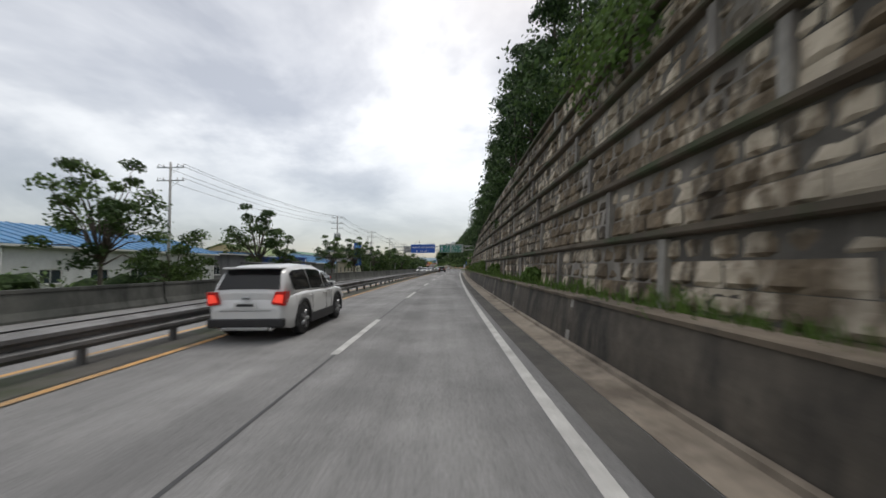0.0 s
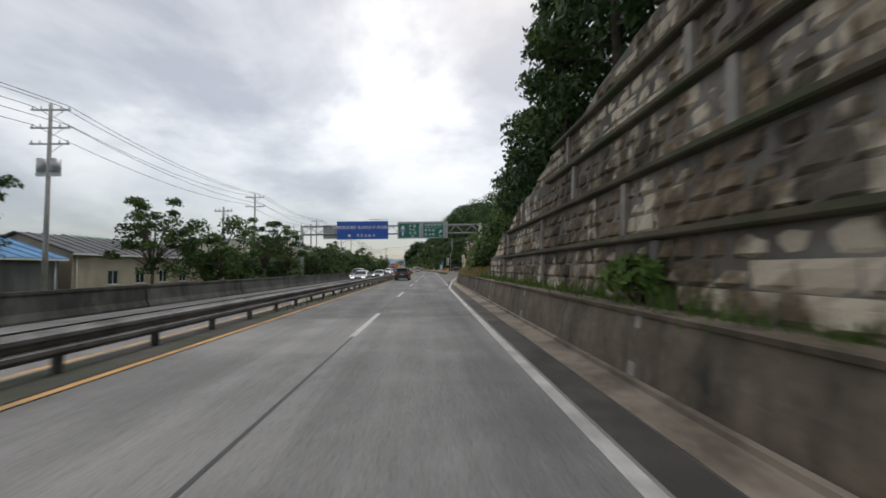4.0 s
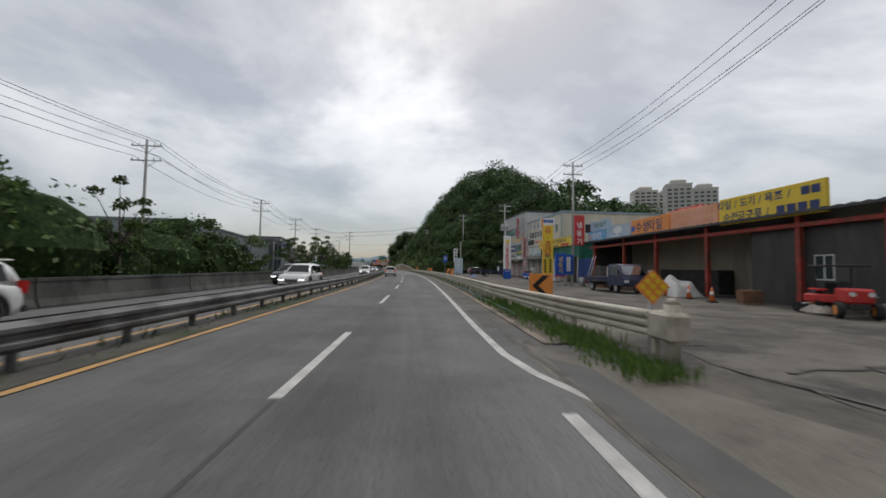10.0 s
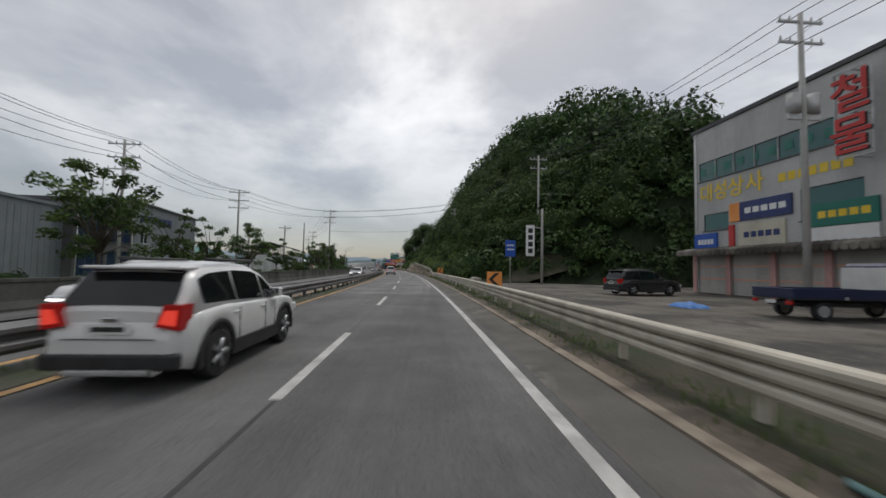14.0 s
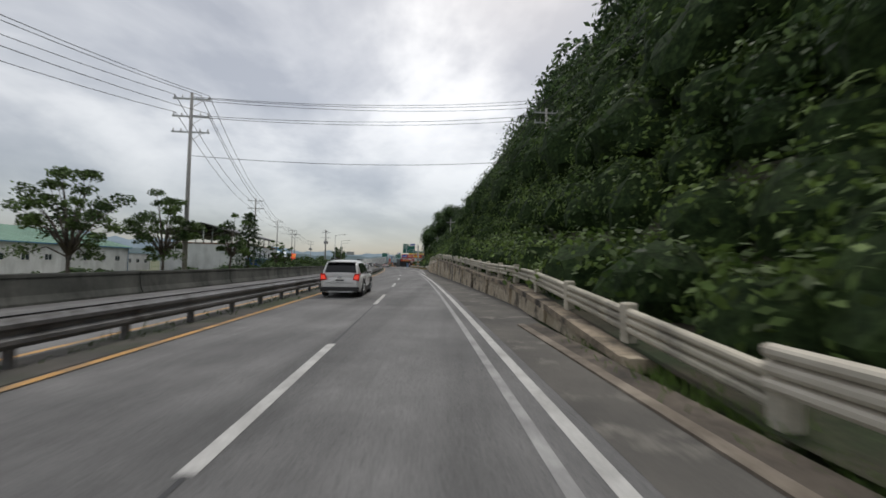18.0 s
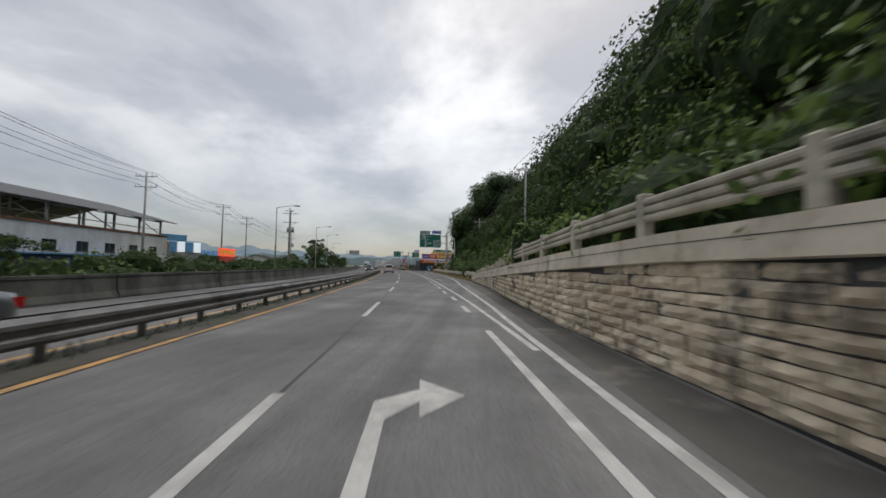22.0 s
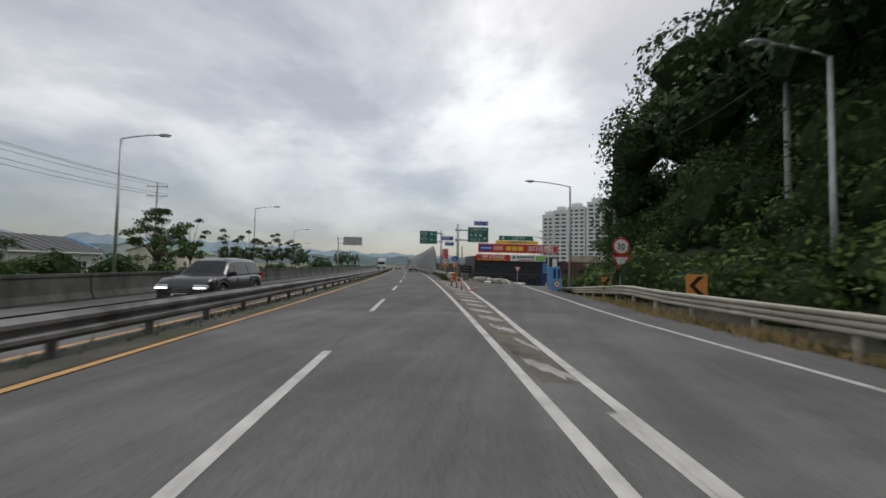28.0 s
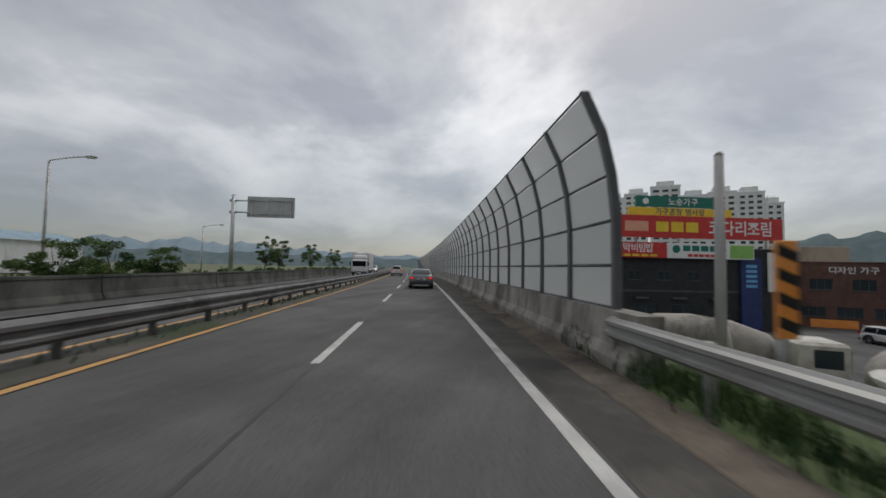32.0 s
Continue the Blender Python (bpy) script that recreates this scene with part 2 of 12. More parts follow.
# ---- materials ----
def mk(name, c1, c2, scale=1.0, rough=0.6, bump=0.0, bscale=None, metal=0.0, fine=None, stain=None, stain_scale=0.3, vert=1.0, spec=0.5, per_object=0.0, island=0.0, trans=0.0, lo=0.35, hi=0.65, edge=(0.46, 0.62)):
    """Two-scale procedural surface: c1/c2 mottled at scale, stains at stain_scale (stretched by vert), fine bump."""
    ma = bpy.data.materials.new(name)
    ma.use_nodes = True
    nt = ma.node_tree
    b = nt.nodes["Principled BSDF"]
    geo = nt.nodes.new("ShaderNodeNewGeometry")
    def noise_at(sc, det, stretch=1.0, ro=0.6):
        mp = nt.nodes.new("ShaderNodeMapping")
        mp.inputs["Scale"].default_value = (1, 1, stretch)
        nt.links.new(geo.outputs["Position"], mp.inputs["Vector"])
        n = nt.nodes.new("ShaderNodeTexNoise")
        n.inputs["Scale"].default_value, n.inputs["Detail"].default_value, n.inputs["Roughness"].default_value = sc, det, ro
        nt.links.new(mp.outputs[0], n.inputs["Vector"])
        return n.outputs["Fac"]
    def ramp(fac, p0, p1):
        r = nt.nodes.new("ShaderNodeMapRange")
        r.inputs["From Min"].default_value, r.inputs["From Max"].default_value = p0, p1
        nt.links.new(fac, r.inputs["Value"])
        return r.outputs[0]
    def mix(fac, a, c, blend="MIX"):
        m = nt.nodes.new("ShaderNodeMix")
        m.data_type, m.blend_type = "RGBA", blend
        if isinstance(fac, float):
            m.inputs["Factor"].default_value = fac
        else:
            nt.links.new(fac, m.inputs["Factor"])
        for sock, v in (("A", a), ("B", c)):
            if isinstance(v, tuple):
                m.inputs[sock].default_value = (*v[:3], 1)
            else:
                nt.links.new(v, m.inputs[sock])
        return m.outputs["Result"]
    n1 = noise_at(scale, 5)
    col = mix(ramp(n1, lo, hi), c1, c2)
    if stain:
        col = mix(ramp(noise_at(stain_scale, 6, vert, 0.68), *edge), col, stain)
    if fine:
        col = mix(ramp(noise_at(fine[0], 3), 0.3, 0.7), col, mix(1.0, col, (fine[1],) * 3, "MULTIPLY"))
    if per_object or island:
        src = nt.nodes.new("ShaderNodeObjectInfo").outputs["Random"] if per_object else geo.outputs["Random Per Island"]
        amt = per_object or island
        r = nt.nodes.new("ShaderNodeMapRange")
        r.inputs["To Min"].default_value, r.inputs["To Max"].default_value = 1 - amt, 1 + amt
        nt.links.new(src, r.inputs["Value"])
        hs = nt.nodes.new("ShaderNodeHueSaturation")
        nt.links.new(r.outputs[0], hs.inputs["Value"])
        nt.links.new(col, hs.inputs["Color"])
        col = hs.outputs["Color"]
    nt.links.new(col, b.inputs["Base Color"])
    b.inputs["Roughness"].default_value, b.inputs["Metallic"].default_value = rough, metal
    b.inputs["Specular IOR Level"].default_value = spec
    if bump:
        bn = nt.nodes.new("ShaderNodeBump")
        bn.inputs["Strength"].default_value, bn.inputs["Distance"].default_value = bump, 0.02
        nt.links.new(noise_at(bscale or scale * 8, 4), bn.inputs["Height"])
        nt.links.new(bn.outputs[0], b.inputs["Normal"])
    if trans:
        tr = nt.nodes.new("ShaderNodeBsdfTranslucent")
        nt.links.new(col, tr.inputs["Color"])
        ms = nt.nodes.new("ShaderNodeMixShader")
        ms.inputs[0].default_value = trans
        nt.links.new(b.outputs[0], ms.inputs[1])
        nt.links.new(tr.outputs[0], ms.inputs[2])
        nt.links.new(ms.outputs[0], nt.nodes["Material Output"].inputs[0])
    return ma


def glow(name, colour, strength):
    ma = bpy.data.materials.new(name)
    ma.use_nodes = True
    b = ma.node_tree.nodes["Principled BSDF"]
    b.inputs["Base Color"].default_value = (*colour, 1)
    b.inputs["Emission Color"].default_value = (*colour, 1)
    b.inputs["Emission Strength"].default_value = strength
    return ma


def asphalt(name, k):
    """Lengths of the road differ in tone by k; wheel tracks and oil along the lanes come from stretched stains."""
    ma = mk(name, (0.165 * k, 0.162 * k, 0.159 * k), (0.215 * k, 0.211 * k, 0.206 * k), 0.5, 0.84, 0.6, 45, fine=(38, 0.62), stain=(0.125 * k, 0.123 * k, 0.121 * k), stain_scale=0.3, spec=0.4, edge=(0.42, 0.66))
    nt = ma.node_tree
    b = nt.nodes["Principled BSDF"]
    src = b.inputs["Base Color"].links[0].from_socket
    geo = nt.nodes.new("ShaderNodeNewGeometry")
    for sx, sy, lo, hi, dark in ((1.1, 0.03, 0.40, 0.62, 0.80), (7.0, 0.35, 0.45, 0.70, 0.955), (22.0, 22.0, 0.50, 0.66, 0.80)):
        mp = nt.nodes.new("ShaderNodeMapping")
        mp.inputs["Rotation"].default_value = (0, 0, radians(-6))
        mp.inputs["Scale"].default_value = (sx, sy, 1)
        nt.links.new(geo.outputs["Position"], mp.inputs["Vector"])
        n = nt.nodes.new("ShaderNodeTexNoise")
        n.inputs["Scale"].default_value, n.inputs["Detail"].default_value = 1.0, 5
        nt.links.new(mp.outputs[0], n.inputs["Vector"])
        r = nt.nodes.new("ShaderNodeMapRange")
        r.inputs["From Min"].default_value, r.inputs["From Max"].default_value = lo, hi
        r.inputs["To Min"].default_value, r.inputs["To Max"].default_value = 1.06, dark
        nt.links.new(n.outputs["Fac"], r.inputs["Value"])
        mm = nt.nodes.new("ShaderNodeMix")
        mm.data_type, mm.blend_type = "RGBA", "MULTIPLY"
        mm.inputs["Factor"].default_value = 1.0
        nt.links.new(src, mm.inputs["A"])
        nt.links.new(r.outputs[0], mm.inputs["B"])
        src = mm.outputs["Result"]
    nt.links.new(src, b.inputs["Base Color"])
    return ma


M_ASPHALT = asphalt("asphalt", 1.2)
M_ASPHALT_PALE = asphalt("pale_asphalt", 1.56)
M_ASPHALT_MID = asphalt("mid_asphalt", 0.9)
M_ASPHALT_DARK = asphalt("dark_asphalt", 0.68)
M_OLD_ASPHALT = mk("old_asphalt", (0.115, 0.105, 0.09), (0.225, 0.205, 0.178), 0.4, 0.9, 0.6, 30, fine=(18, 0.68), stain=(0.085, 0.08, 0.074), stain_scale=0.3, spec=0.25, edge=(0.5, 0.6))
M_SIDE_ASPHALT = mk("bleached_asphalt", (0.15, 0.135, 0.115), (0.27, 0.248, 0.215), 0.4, 0.9, 0.6, 30, fine=(18, 0.68), stain=(0.095, 0.088, 0.08), stain_scale=0.3, spec=0.25, edge=(0.52, 0.64))
M_PATCH = mk("asphalt_patch", (0.085, 0.083, 0.08), (0.125, 0.122, 0.118), 0.8, 0.85, 0.4, 60, fine=(60, 0.8))
M_TAR = mk("old_crack_tar", (0.06, 0.055, 0.048), (0.11, 0.10, 0.088), 3, 0.75, 0.2, 30)
M_SEAM = mk("tar_seam", (0.03, 0.03, 0.031), (0.05, 0.05, 0.05), 3, 0.6, 0.2)
M_WHITE_LINE = mk("white_road_paint", (0.50, 0.49, 0.465), (0.63, 0.62, 0.59), 2.5, 0.7, 0.2, 40, fine=(22, 0.8), stain=(0.40, 0.39, 0.37), stain_scale=1.3)
M_FADED_LINE = mk("worn_road_paint", (0.27, 0.265, 0.26), (0.44, 0.435, 0.42), 2.0, 0.75, 0.2, 40, fine=(18, 0.7))
M_ORANGE_LINE = mk("orange_road_paint", (0.52, 0.29, 0.10), (0.60, 0.35, 0.13), 2.0, 0.7, 0.2, 40, stain=(0.30, 0.21, 0.12), stain_scale=0.9)
M_CONC = mk("weathered_concrete", (0.30, 0.28, 0.25), (0.42, 0.39, 0.35), 0.7, 0.9, 0.35, 12, fine=(9, 0.85), stain=(0.13, 0.12, 0.105), stain_scale=0.55, vert=0.35)
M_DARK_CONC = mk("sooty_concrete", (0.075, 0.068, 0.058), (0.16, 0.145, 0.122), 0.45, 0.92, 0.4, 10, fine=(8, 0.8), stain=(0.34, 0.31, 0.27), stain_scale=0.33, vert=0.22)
M_LOW_CONC = mk("grimy_concrete", (0.122, 0.095, 0.068), (0.235, 0.19, 0.14), 0.8, 0.92, 0.6, 9, fine=(8, 0.75), stain=(0.05, 0.043, 0.034), stain_scale=0.8, vert=0.22, edge=(0.48, 0.64))
M_LOW_SOOT = mk("sooty_low_wall", (0.066, 0.056, 0.043), (0.14, 0.118, 0.092), 0.8, 0.92, 0.6, 9, fine=(8, 0.75), stain=(0.03, 0.027, 0.022), stain_scale=0.8, vert=0.22, edge=(0.45, 0.6))
M_GUTTER = mk("gutter_concrete", (0.235, 0.195, 0.15), (0.34, 0.29, 0.23), 0.9, 0.92, 0.3, 20, fine=(15, 0.85), stain=(0.13, 0.105, 0.08), stain_scale=0.7)
M_BARRIER = mk("barrier_concrete", (0.068, 0.072, 0.064), (0.125, 0.125, 0.112), 0.6, 0.92, 0.3, 12, fine=(10, 0.85), stain=(0.034, 0.036, 0.032), stain_scale=0.5, vert=0.4)
M_RAIL_DARK = mk("galvanised_rail_grimy", (0.115, 0.115, 0.117), (0.20, 0.198, 0.198), 1.1, 0.55, 0.15, 15, metal=0.4, stain=(0.06, 0.057, 0.054), stain_scale=0.9, edge=(0.5, 0.66))
M_RAIL_BEIGE = mk("beige_painted_rail", (0.42, 0.385, 0.315), (0.57, 0.525, 0.44), 0.9, 0.6, 0.1, 15, metal=0.1, stain=(0.34, 0.30, 0.24), stain_scale=1.0, edge=(0.52, 0.68))
M_RAIL_WALL = mk("weathered_wall_rail", (0.40, 0.365, 0.285), (0.54, 0.495, 0.40), 0.9, 0.65, 0.1, 15, metal=0.1, stain=(0.24, 0.22, 0.18), stain_scale=1.0, edge=(0.5, 0.66))
M_RAIL_GREY = mk("galvanised_rail", (0.34, 0.335, 0.32), (0.45, 0.445, 0.425), 0.9, 0.5, 0.1, 15, metal=0.5, stain=(0.30, 0.29, 0.27), stain_scale=0.9)
M_GRASS = mk("roadside_soil_and_grass", (0.075, 0.095, 0.03), (0.15, 0.13, 0.065), 0.6, 0.95, 0.6, 10, fine=(8, 0.6), stain=(0.045, 0.075, 0.022), stain_scale=0.25)
M_VERGE = mk("trodden_weedy_soil", (0.042, 0.042, 0.022), (0.088, 0.074, 0.048), 0.7, 0.95, 0.7, 12, fine=(9, 0.55), stain=(0.032, 0.05, 0.016), stain_scale=0.4)
M_SOIL = mk("bare_soil", (0.16, 0.12, 0.085), (0.24, 0.19, 0.14), 0.8, 0.95, 0.5, 12, fine=(10, 0.7))
M_FIELD = mk("plain_ground", (0.10, 0.12, 0.05), (0.17, 0.16, 0.10), 0.05, 0.95, 0.4, 4, stain=(0.07, 0.10, 0.035), stain_scale=0.03)
# Leafy soil colour darkened so gaps between the crowns read as shade
M_HILLSOIL = mk("gap_shade_forest_floor", (0.012, 0.024, 0.008), (0.034, 0.055, 0.018), 1.6, 0.95, 0.9, 4, fine=(5, 0.45), stain=(0.03, 0.055, 0.017), stain_scale=0.5)


# ---- ground ----
def lerp_table(v, table):
    return float(np.interp(v, [a for a, _ in table], [b for _, b in table]))


# height of the foot of the hill and of the land on the right, by station
HILL_FOOT = [(-60, 5.2), (70, 5.0), (80, 4.4), (96, 4.8), (104, 6), (112, 9), (122, 13), (127, 30), (133, 70), (208, 70), (217, 48), (223, 40), (230, 26), (236, 16), (240, 11.5), (244, 8.6), (250, 7.6), (262, 7.2), (283, 7.0), (300, 6.8), (316, 7.0), (324, 7.8), (335, 9.2), (345, 9.9), (352, 10.4), (390, 11.6), (405, 13.2), (414, 15), (424, 16.5), (434, 19), (441, 26), (447, 60), (455, 150), (645, 260)]
HILL_RISE = [(-60, 1.0), (60, 1.0), (84, 0.8), (118, 0.6), (128, 0.25), (222, 0.5), (236, 1.4), (262, 2.0), (300, 2.0), (345, 1.9), (380, 1.6), (408, 1.3), (432, 0.9), (444, 0.5), (450, 0.1), (645, 0.1)]
LAND_RIGHT = [(-60, 0), (404, 0), (418, -0.9), (434, -3.4), (446, -4.4), (470, -4.6), (645, -5)]
HILL_CAP = [(-60, 26), (70, 24), (100, 14), (126, 6), (140, 4), (205, 4), (222, 10), (236, 22), (255, 36), (285, 46), (330, 38), (365, 29), (378, 21), (392, 21), (402, 29), (414, 25), (426, 15), (434, 9), (446, 5), (645, 4)]
BENCH = [(-60, 0), (252, 0), (262, 0.75), (269, 0.93), (280, 1.4), (297, 2.05), (301, 2.2), (312, 2.05), (324, 1.6), (335, 1.15), (340, 0.95), (346, 0.5), (350, 0.12), (420, 0), (645, 0)]
WALL_TOP = [(-60, 8.2), (20, 8.06), (58, 7.5), (66, 6.4), (72, 4.7), (77, 3.0), (80, 0.9)]


HILL_BACK = [(-60, 110), (200, 40), (222, 14), (262, 20), (300, 34), (330, 90), (645, 110)]
HILL_DROP = [(-60, 160), (200, 80), (222, 46), (262, 55), (300, 75), (330, 160), (645, 160)]


def ground_z(s, d):
    """Land height; arrays."""
    s, d = np.broadcast_arrays(np.asarray(s, float), np.asarray(d, float))
    tab = lambda t: np.interp(s, [a for a, _ in t], [b for _, b in t])  # noqa: E731
    foot, rise, cap, land = tab(HILL_FOOT), tab(HILL_RISE), tab(HILL_CAP), tab(LAND_RIGHT)
    wall = np.where(s < 80, tab(WALL_TOP), 0.0)
    z = np.full(s.shape, -0.12)
    right = d > 8
    z = np.where(d < -12.4, -0.25 - 0.9 * np.clip((-d - 12.4) / 25, 0, 1), z)
    side = np.clip((d - 6.0) / 9.0, 0, 1)
    z = np.where(d > 6.0, z + (land - z) * np.where(s > 404, side, 0.0), z)
    up = np.clip(d - foot, 0, None) * rise
    hill = cap * (1 - np.exp(-up / np.maximum(cap, 1)))
    fall = np.clip(1 - np.clip(d - foot - tab(HILL_BACK), 0, None) / tab(HILL_DROP), 0.12, 1)
    bumps = 0.9 * np.sin(s * 0.21 + d * 0.13) + 0.7 * np.sin(s * 0.083 - d * 0.19 + 1.3)
    hill = np.where(d > foot, hill * fall + bumps * np.clip((d - foot) / 14, 0, 1), 0)
    z = z + hill + np.where(d > foot - 2.5, tab(BENCH), 0)
    z = np.where((s < 80) & (d > foot - 0.6), z + wall, z)
    return z


def build_ground():
    S = np.array(steps(-60, 645, 3.0))
    S = np.concatenate([[-900, -500, -250, -120], S, [760, 1000, 1500]])
    D = np.array([-680, -480, -300, -200, -140, -100, -70, -50, -38, -30, -24, -19, -15.5, -12.6, -12.3, -6, 0, 4.0, 6, 8, 9.5, 11, 12.5, 14, 16, 18, 20.5, 23, 26, 30, 34, 38, 43, 49, 56, 64, 74, 86, 100, 118, 140, 170, 210, 260, 330, 430, 560])
    SS, DD = np.meshgrid(S, D, indexing="ij")
    x, y = road_xy(SS, DD)
    z = ground_z(SS, DD)
    z = np.where((DD > -12.4) & (DD < 8) & (DD < np.interp(SS, [a for a, _ in HILL_FOOT], [b for _, b in HILL_FOOT])), np.minimum(z, -0.12), z)
    n, k = len(S), len(D)
    verts = np.stack([x, y, z], -1).reshape(-1, 3)
    idx = np.arange(n * k).reshape(n, k)
    faces = np.stack([idx[:-1, :-1], idx[:-1, 1:], idx[1:, 1:], idx[1:, :-1]], -1).reshape(-1, 4)
    far = [(-4500, -4500, -9), (4500, -4500, -9), (4500, 4500, -9), (-4500, 4500, -9)]
    me = mesh_of("ground", verts.tolist() + far, faces.tolist() + [(len(verts), len(verts) + 1, len(verts) + 2, len(verts) + 3)], M_FIELD)
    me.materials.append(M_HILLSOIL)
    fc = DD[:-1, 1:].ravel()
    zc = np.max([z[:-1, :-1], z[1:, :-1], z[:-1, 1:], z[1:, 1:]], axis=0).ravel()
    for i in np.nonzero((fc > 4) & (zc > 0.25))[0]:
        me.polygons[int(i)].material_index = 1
    tagged(new("ground", me), "flat grassy land rising to a wooded hill", "ground", kind="structure")


build_ground()

# ---- road ----
LANE_L, ORANGE, POST_D, ORANGE_2, BARRIER_D = -1.62, -4.65, -5.45, -6.05, -11.9
ROAD = steps(-58, 640, 3.0)
SHOULDER = [(-60, 2.1), (95, 2.2), (106, 3.3), (118, 5.0), (124, 6.4), (149, 3.0), (152, 2.45), (256, 2.6), (264, 3.3), (300, 3.3), (322, 3.9), (336, 5.2), (345, 5.6), (365, 5.9), (400, 7.6), (418, 9.5), (424, 2.4), (645, 2.4)]


def build_road():
    v, f = [], []
    cols = 6
    for s in ROAD:
        right = lerp_table(s, SHOULDER)
        for j in range(cols + 1):
            d = -11.9 + (right + 11.9) * j / cols
            v.append(P(s, d, 0.0))
    for i in range(len(ROAD) - 1):
        for j in range(cols):
            a = i * (cols + 1) + j
            f.append((a, a + 1, a + cols + 2, a + cols + 1))
    me = mesh_of("road", v, f, M_ASPHALT)
    for ma in (M_ASPHALT_PALE, M_ASPHALT_MID, M_ASPHALT_DARK):
        me.materials.append(ma)
    for i in range(len(ROAD) - 1):
        kind = 1 if ROAD[i] < 66 else 0 if ROAD[i] < 132 else 2 if ROAD[i] < 214 else 0 if ROAD[i] < 340 else 2 if ROAD[i] < 398 else 3
        for j in range(cols):
            me.polygons[i * cols + j].material_index = kind
    tagged(new("road", me), "grey worn asphalt dual carriageway", "road", kind="structure")


build_road()


def line_mesh(d, w, spans, z=0.004, shift=None):
    v, f = [], []
    for a, b in spans:
        st = steps(a, b, 3.0)
        base = len(v)
        for s in st:
            dd = d + (shift(s) if shift else 0)
            v += [P(s, dd - w / 2, z), P(s, dd + w / 2, z)]
        for i in range(len(st) - 1):
            q = base + 2 * i
            f.append((q, q + 1, q + 3, q + 2))
    return v, f


def marking(name, d, w, spans, material, label, shift=None, z=0.004):
    v, f = line_mesh(d, w, spans, z, shift)
    return tagged(new(name, mesh_of(name, v, f, material)), label, "road marking", kind="structure")


# far ends of the dashes by their count
DASH_AT = [(-1, -9.5), (0, 0.6), (1, 10.9), (3, 34.5), (5, 57.4), (8, 92.0), (12, 137.6), (13, 149.3), (14, 160.4), (15, 171.0), (17, 192.1), (18, 202.2), (22, 244.5), (23, 255.7), (24, 266.8), (25, 277.2), (26, 287.8), (27, 299.2), (28, 310.7), (30, 332.6), (31, 343.2), (32, 353.4), (34, 375.0), (38, 414.4), (39, 424.4), (40, 434.7), (42, 454.2), (60, 640.0)]
for k in range(-1, 60):
    e = lerp_table(k, DASH_AT)
    marking("lane_dash", LANE_L, 0.15, [(e - 4.3, e)], M_WHITE_LINE, "white dash of the lane line", z=0.006)
marking("lane_seam", LANE_L + 0.01, 0.05, [(-58, 640)], M_SEAM, "dark tar joint along the lane line")
marking("orange_line", ORANGE, 0.15, [(-58, 640)], M_ORANGE_LINE, "orange centre line worn along the median", z=0.016)
marking("orange_line", ORANGE_2, 0.14, [(-58, 640)], M_ORANGE_LINE, "orange line behind the median rail")
EDGE = [(-60, 1.40), (5, 1.40), (31, 1.53), (45, 1.58), (86, 1.5), (144.8, 2.05), (145.9, 1.66), (147.2, 1.46), (150, 1.39), (152, 1.38), (296, 1.38), (302, 1.42), (388, 1.37), (640, 1.37)]
for span in ((-58, 85), (144.8, 152), (152, 302), (388, 640)):
    marking("edge_line", 0.0, 0.16, [(a, min(a + 0.6, span[1])) for a in np.arange(span[0], span[1] - 0.01, 0.6)] if span[0] == 144.8 else [span], M_WHITE_LINE, "solid white edge line", shift=lambda s: lerp_table(s, EDGE))
marking("far_lane_line", -9.0, 0.13, [(e, e + 4.3) for e in np.arange(-50, 620, 10.3)], M_WHITE_LINE, "white dashes between the oncoming lanes")
for e, length in [(88.4, 3.3), (94.1, 1.9), (98.35, 1.9)] + [(e, 1.7) for e in np.arange(102.6, 140, 3.9)] + [(141.9, 2.6)]:
    marking("exit_dash", 1.55, 0.17, [(e, e + length)], M_WHITE_LINE, "short white dash beside the side road", z=0.006)
for e in np.arange(318.54, 386, 4.26):
    marking("exit_dash", 1.63 if e < 325 else 1.53, 0.18, [(e, e + 2.0)], M_WHITE_LINE, "short white dash beside the exit lane", z=0.006)
marking("edge_line", 0.0, 0.15, [(302, 315.1)], M_WHITE_LINE, "end of the solid white edge line", shift=lambda s: lerp_table(s, [(302, 1.42), (310, 1.50), (315.2, 1.6)]))
marking("exit_line", 0.0, 0.14, [(313, 392)], M_WHITE_LINE, "solid white line beside the exit lane", shift=lambda s: lerp_table(s, [(313, 2.12), (323, 2.12), (334, 1.98), (392, 1.98)]))
OUTER = [(302, 2.0), (308.5, 2.1), (312.5, 2.3), (316, 2.42), (319.5, 2.68), (329, 3.15), (338, 3.68), (346, 4.45), (356, 4.95), (365, 5.2), (400, 6.1), (420, 8.5)]
marking("outer_edge_line", 0.0, 0.15, [(302, 420)], M_WHITE_LINE, "solid white outer edge line of the exit lane", shift=lambda s: lerp_table(s, OUTER))
SIDE = [(84, 1.5), (96, 2.3), (106, 3.2), (118, 4.6), (123.5, 5.4), (132.7, 6.8), (136, 7.4), (140, 9.0)]
marking("outer_edge_line", 0.0, 0.15, [(84, 135)], M_WHITE_LINE, "white edge line curving into the side road", shift=lambda s: lerp_table(s, SIDE), z=0.014)


# ---- median rail and far barrier ----
def w_profile(d, z0, h, depth, t=0.012):
    """Corrugated rail section as a closed outline, ridges to the right."""
    pts = [(0, 0), (0.35, 0.10), (1, 0.18), (1, 0.32), (0.25, 0.44), (0.25, 0.56), (1, 0.68), (1, 0.82), (0.35, 0.90), (0, 1)]
    out = [(d + x * depth, z0 + y * h) for x, y in pts]
    return out + [(x - t, z) for x, z in reversed(out)]


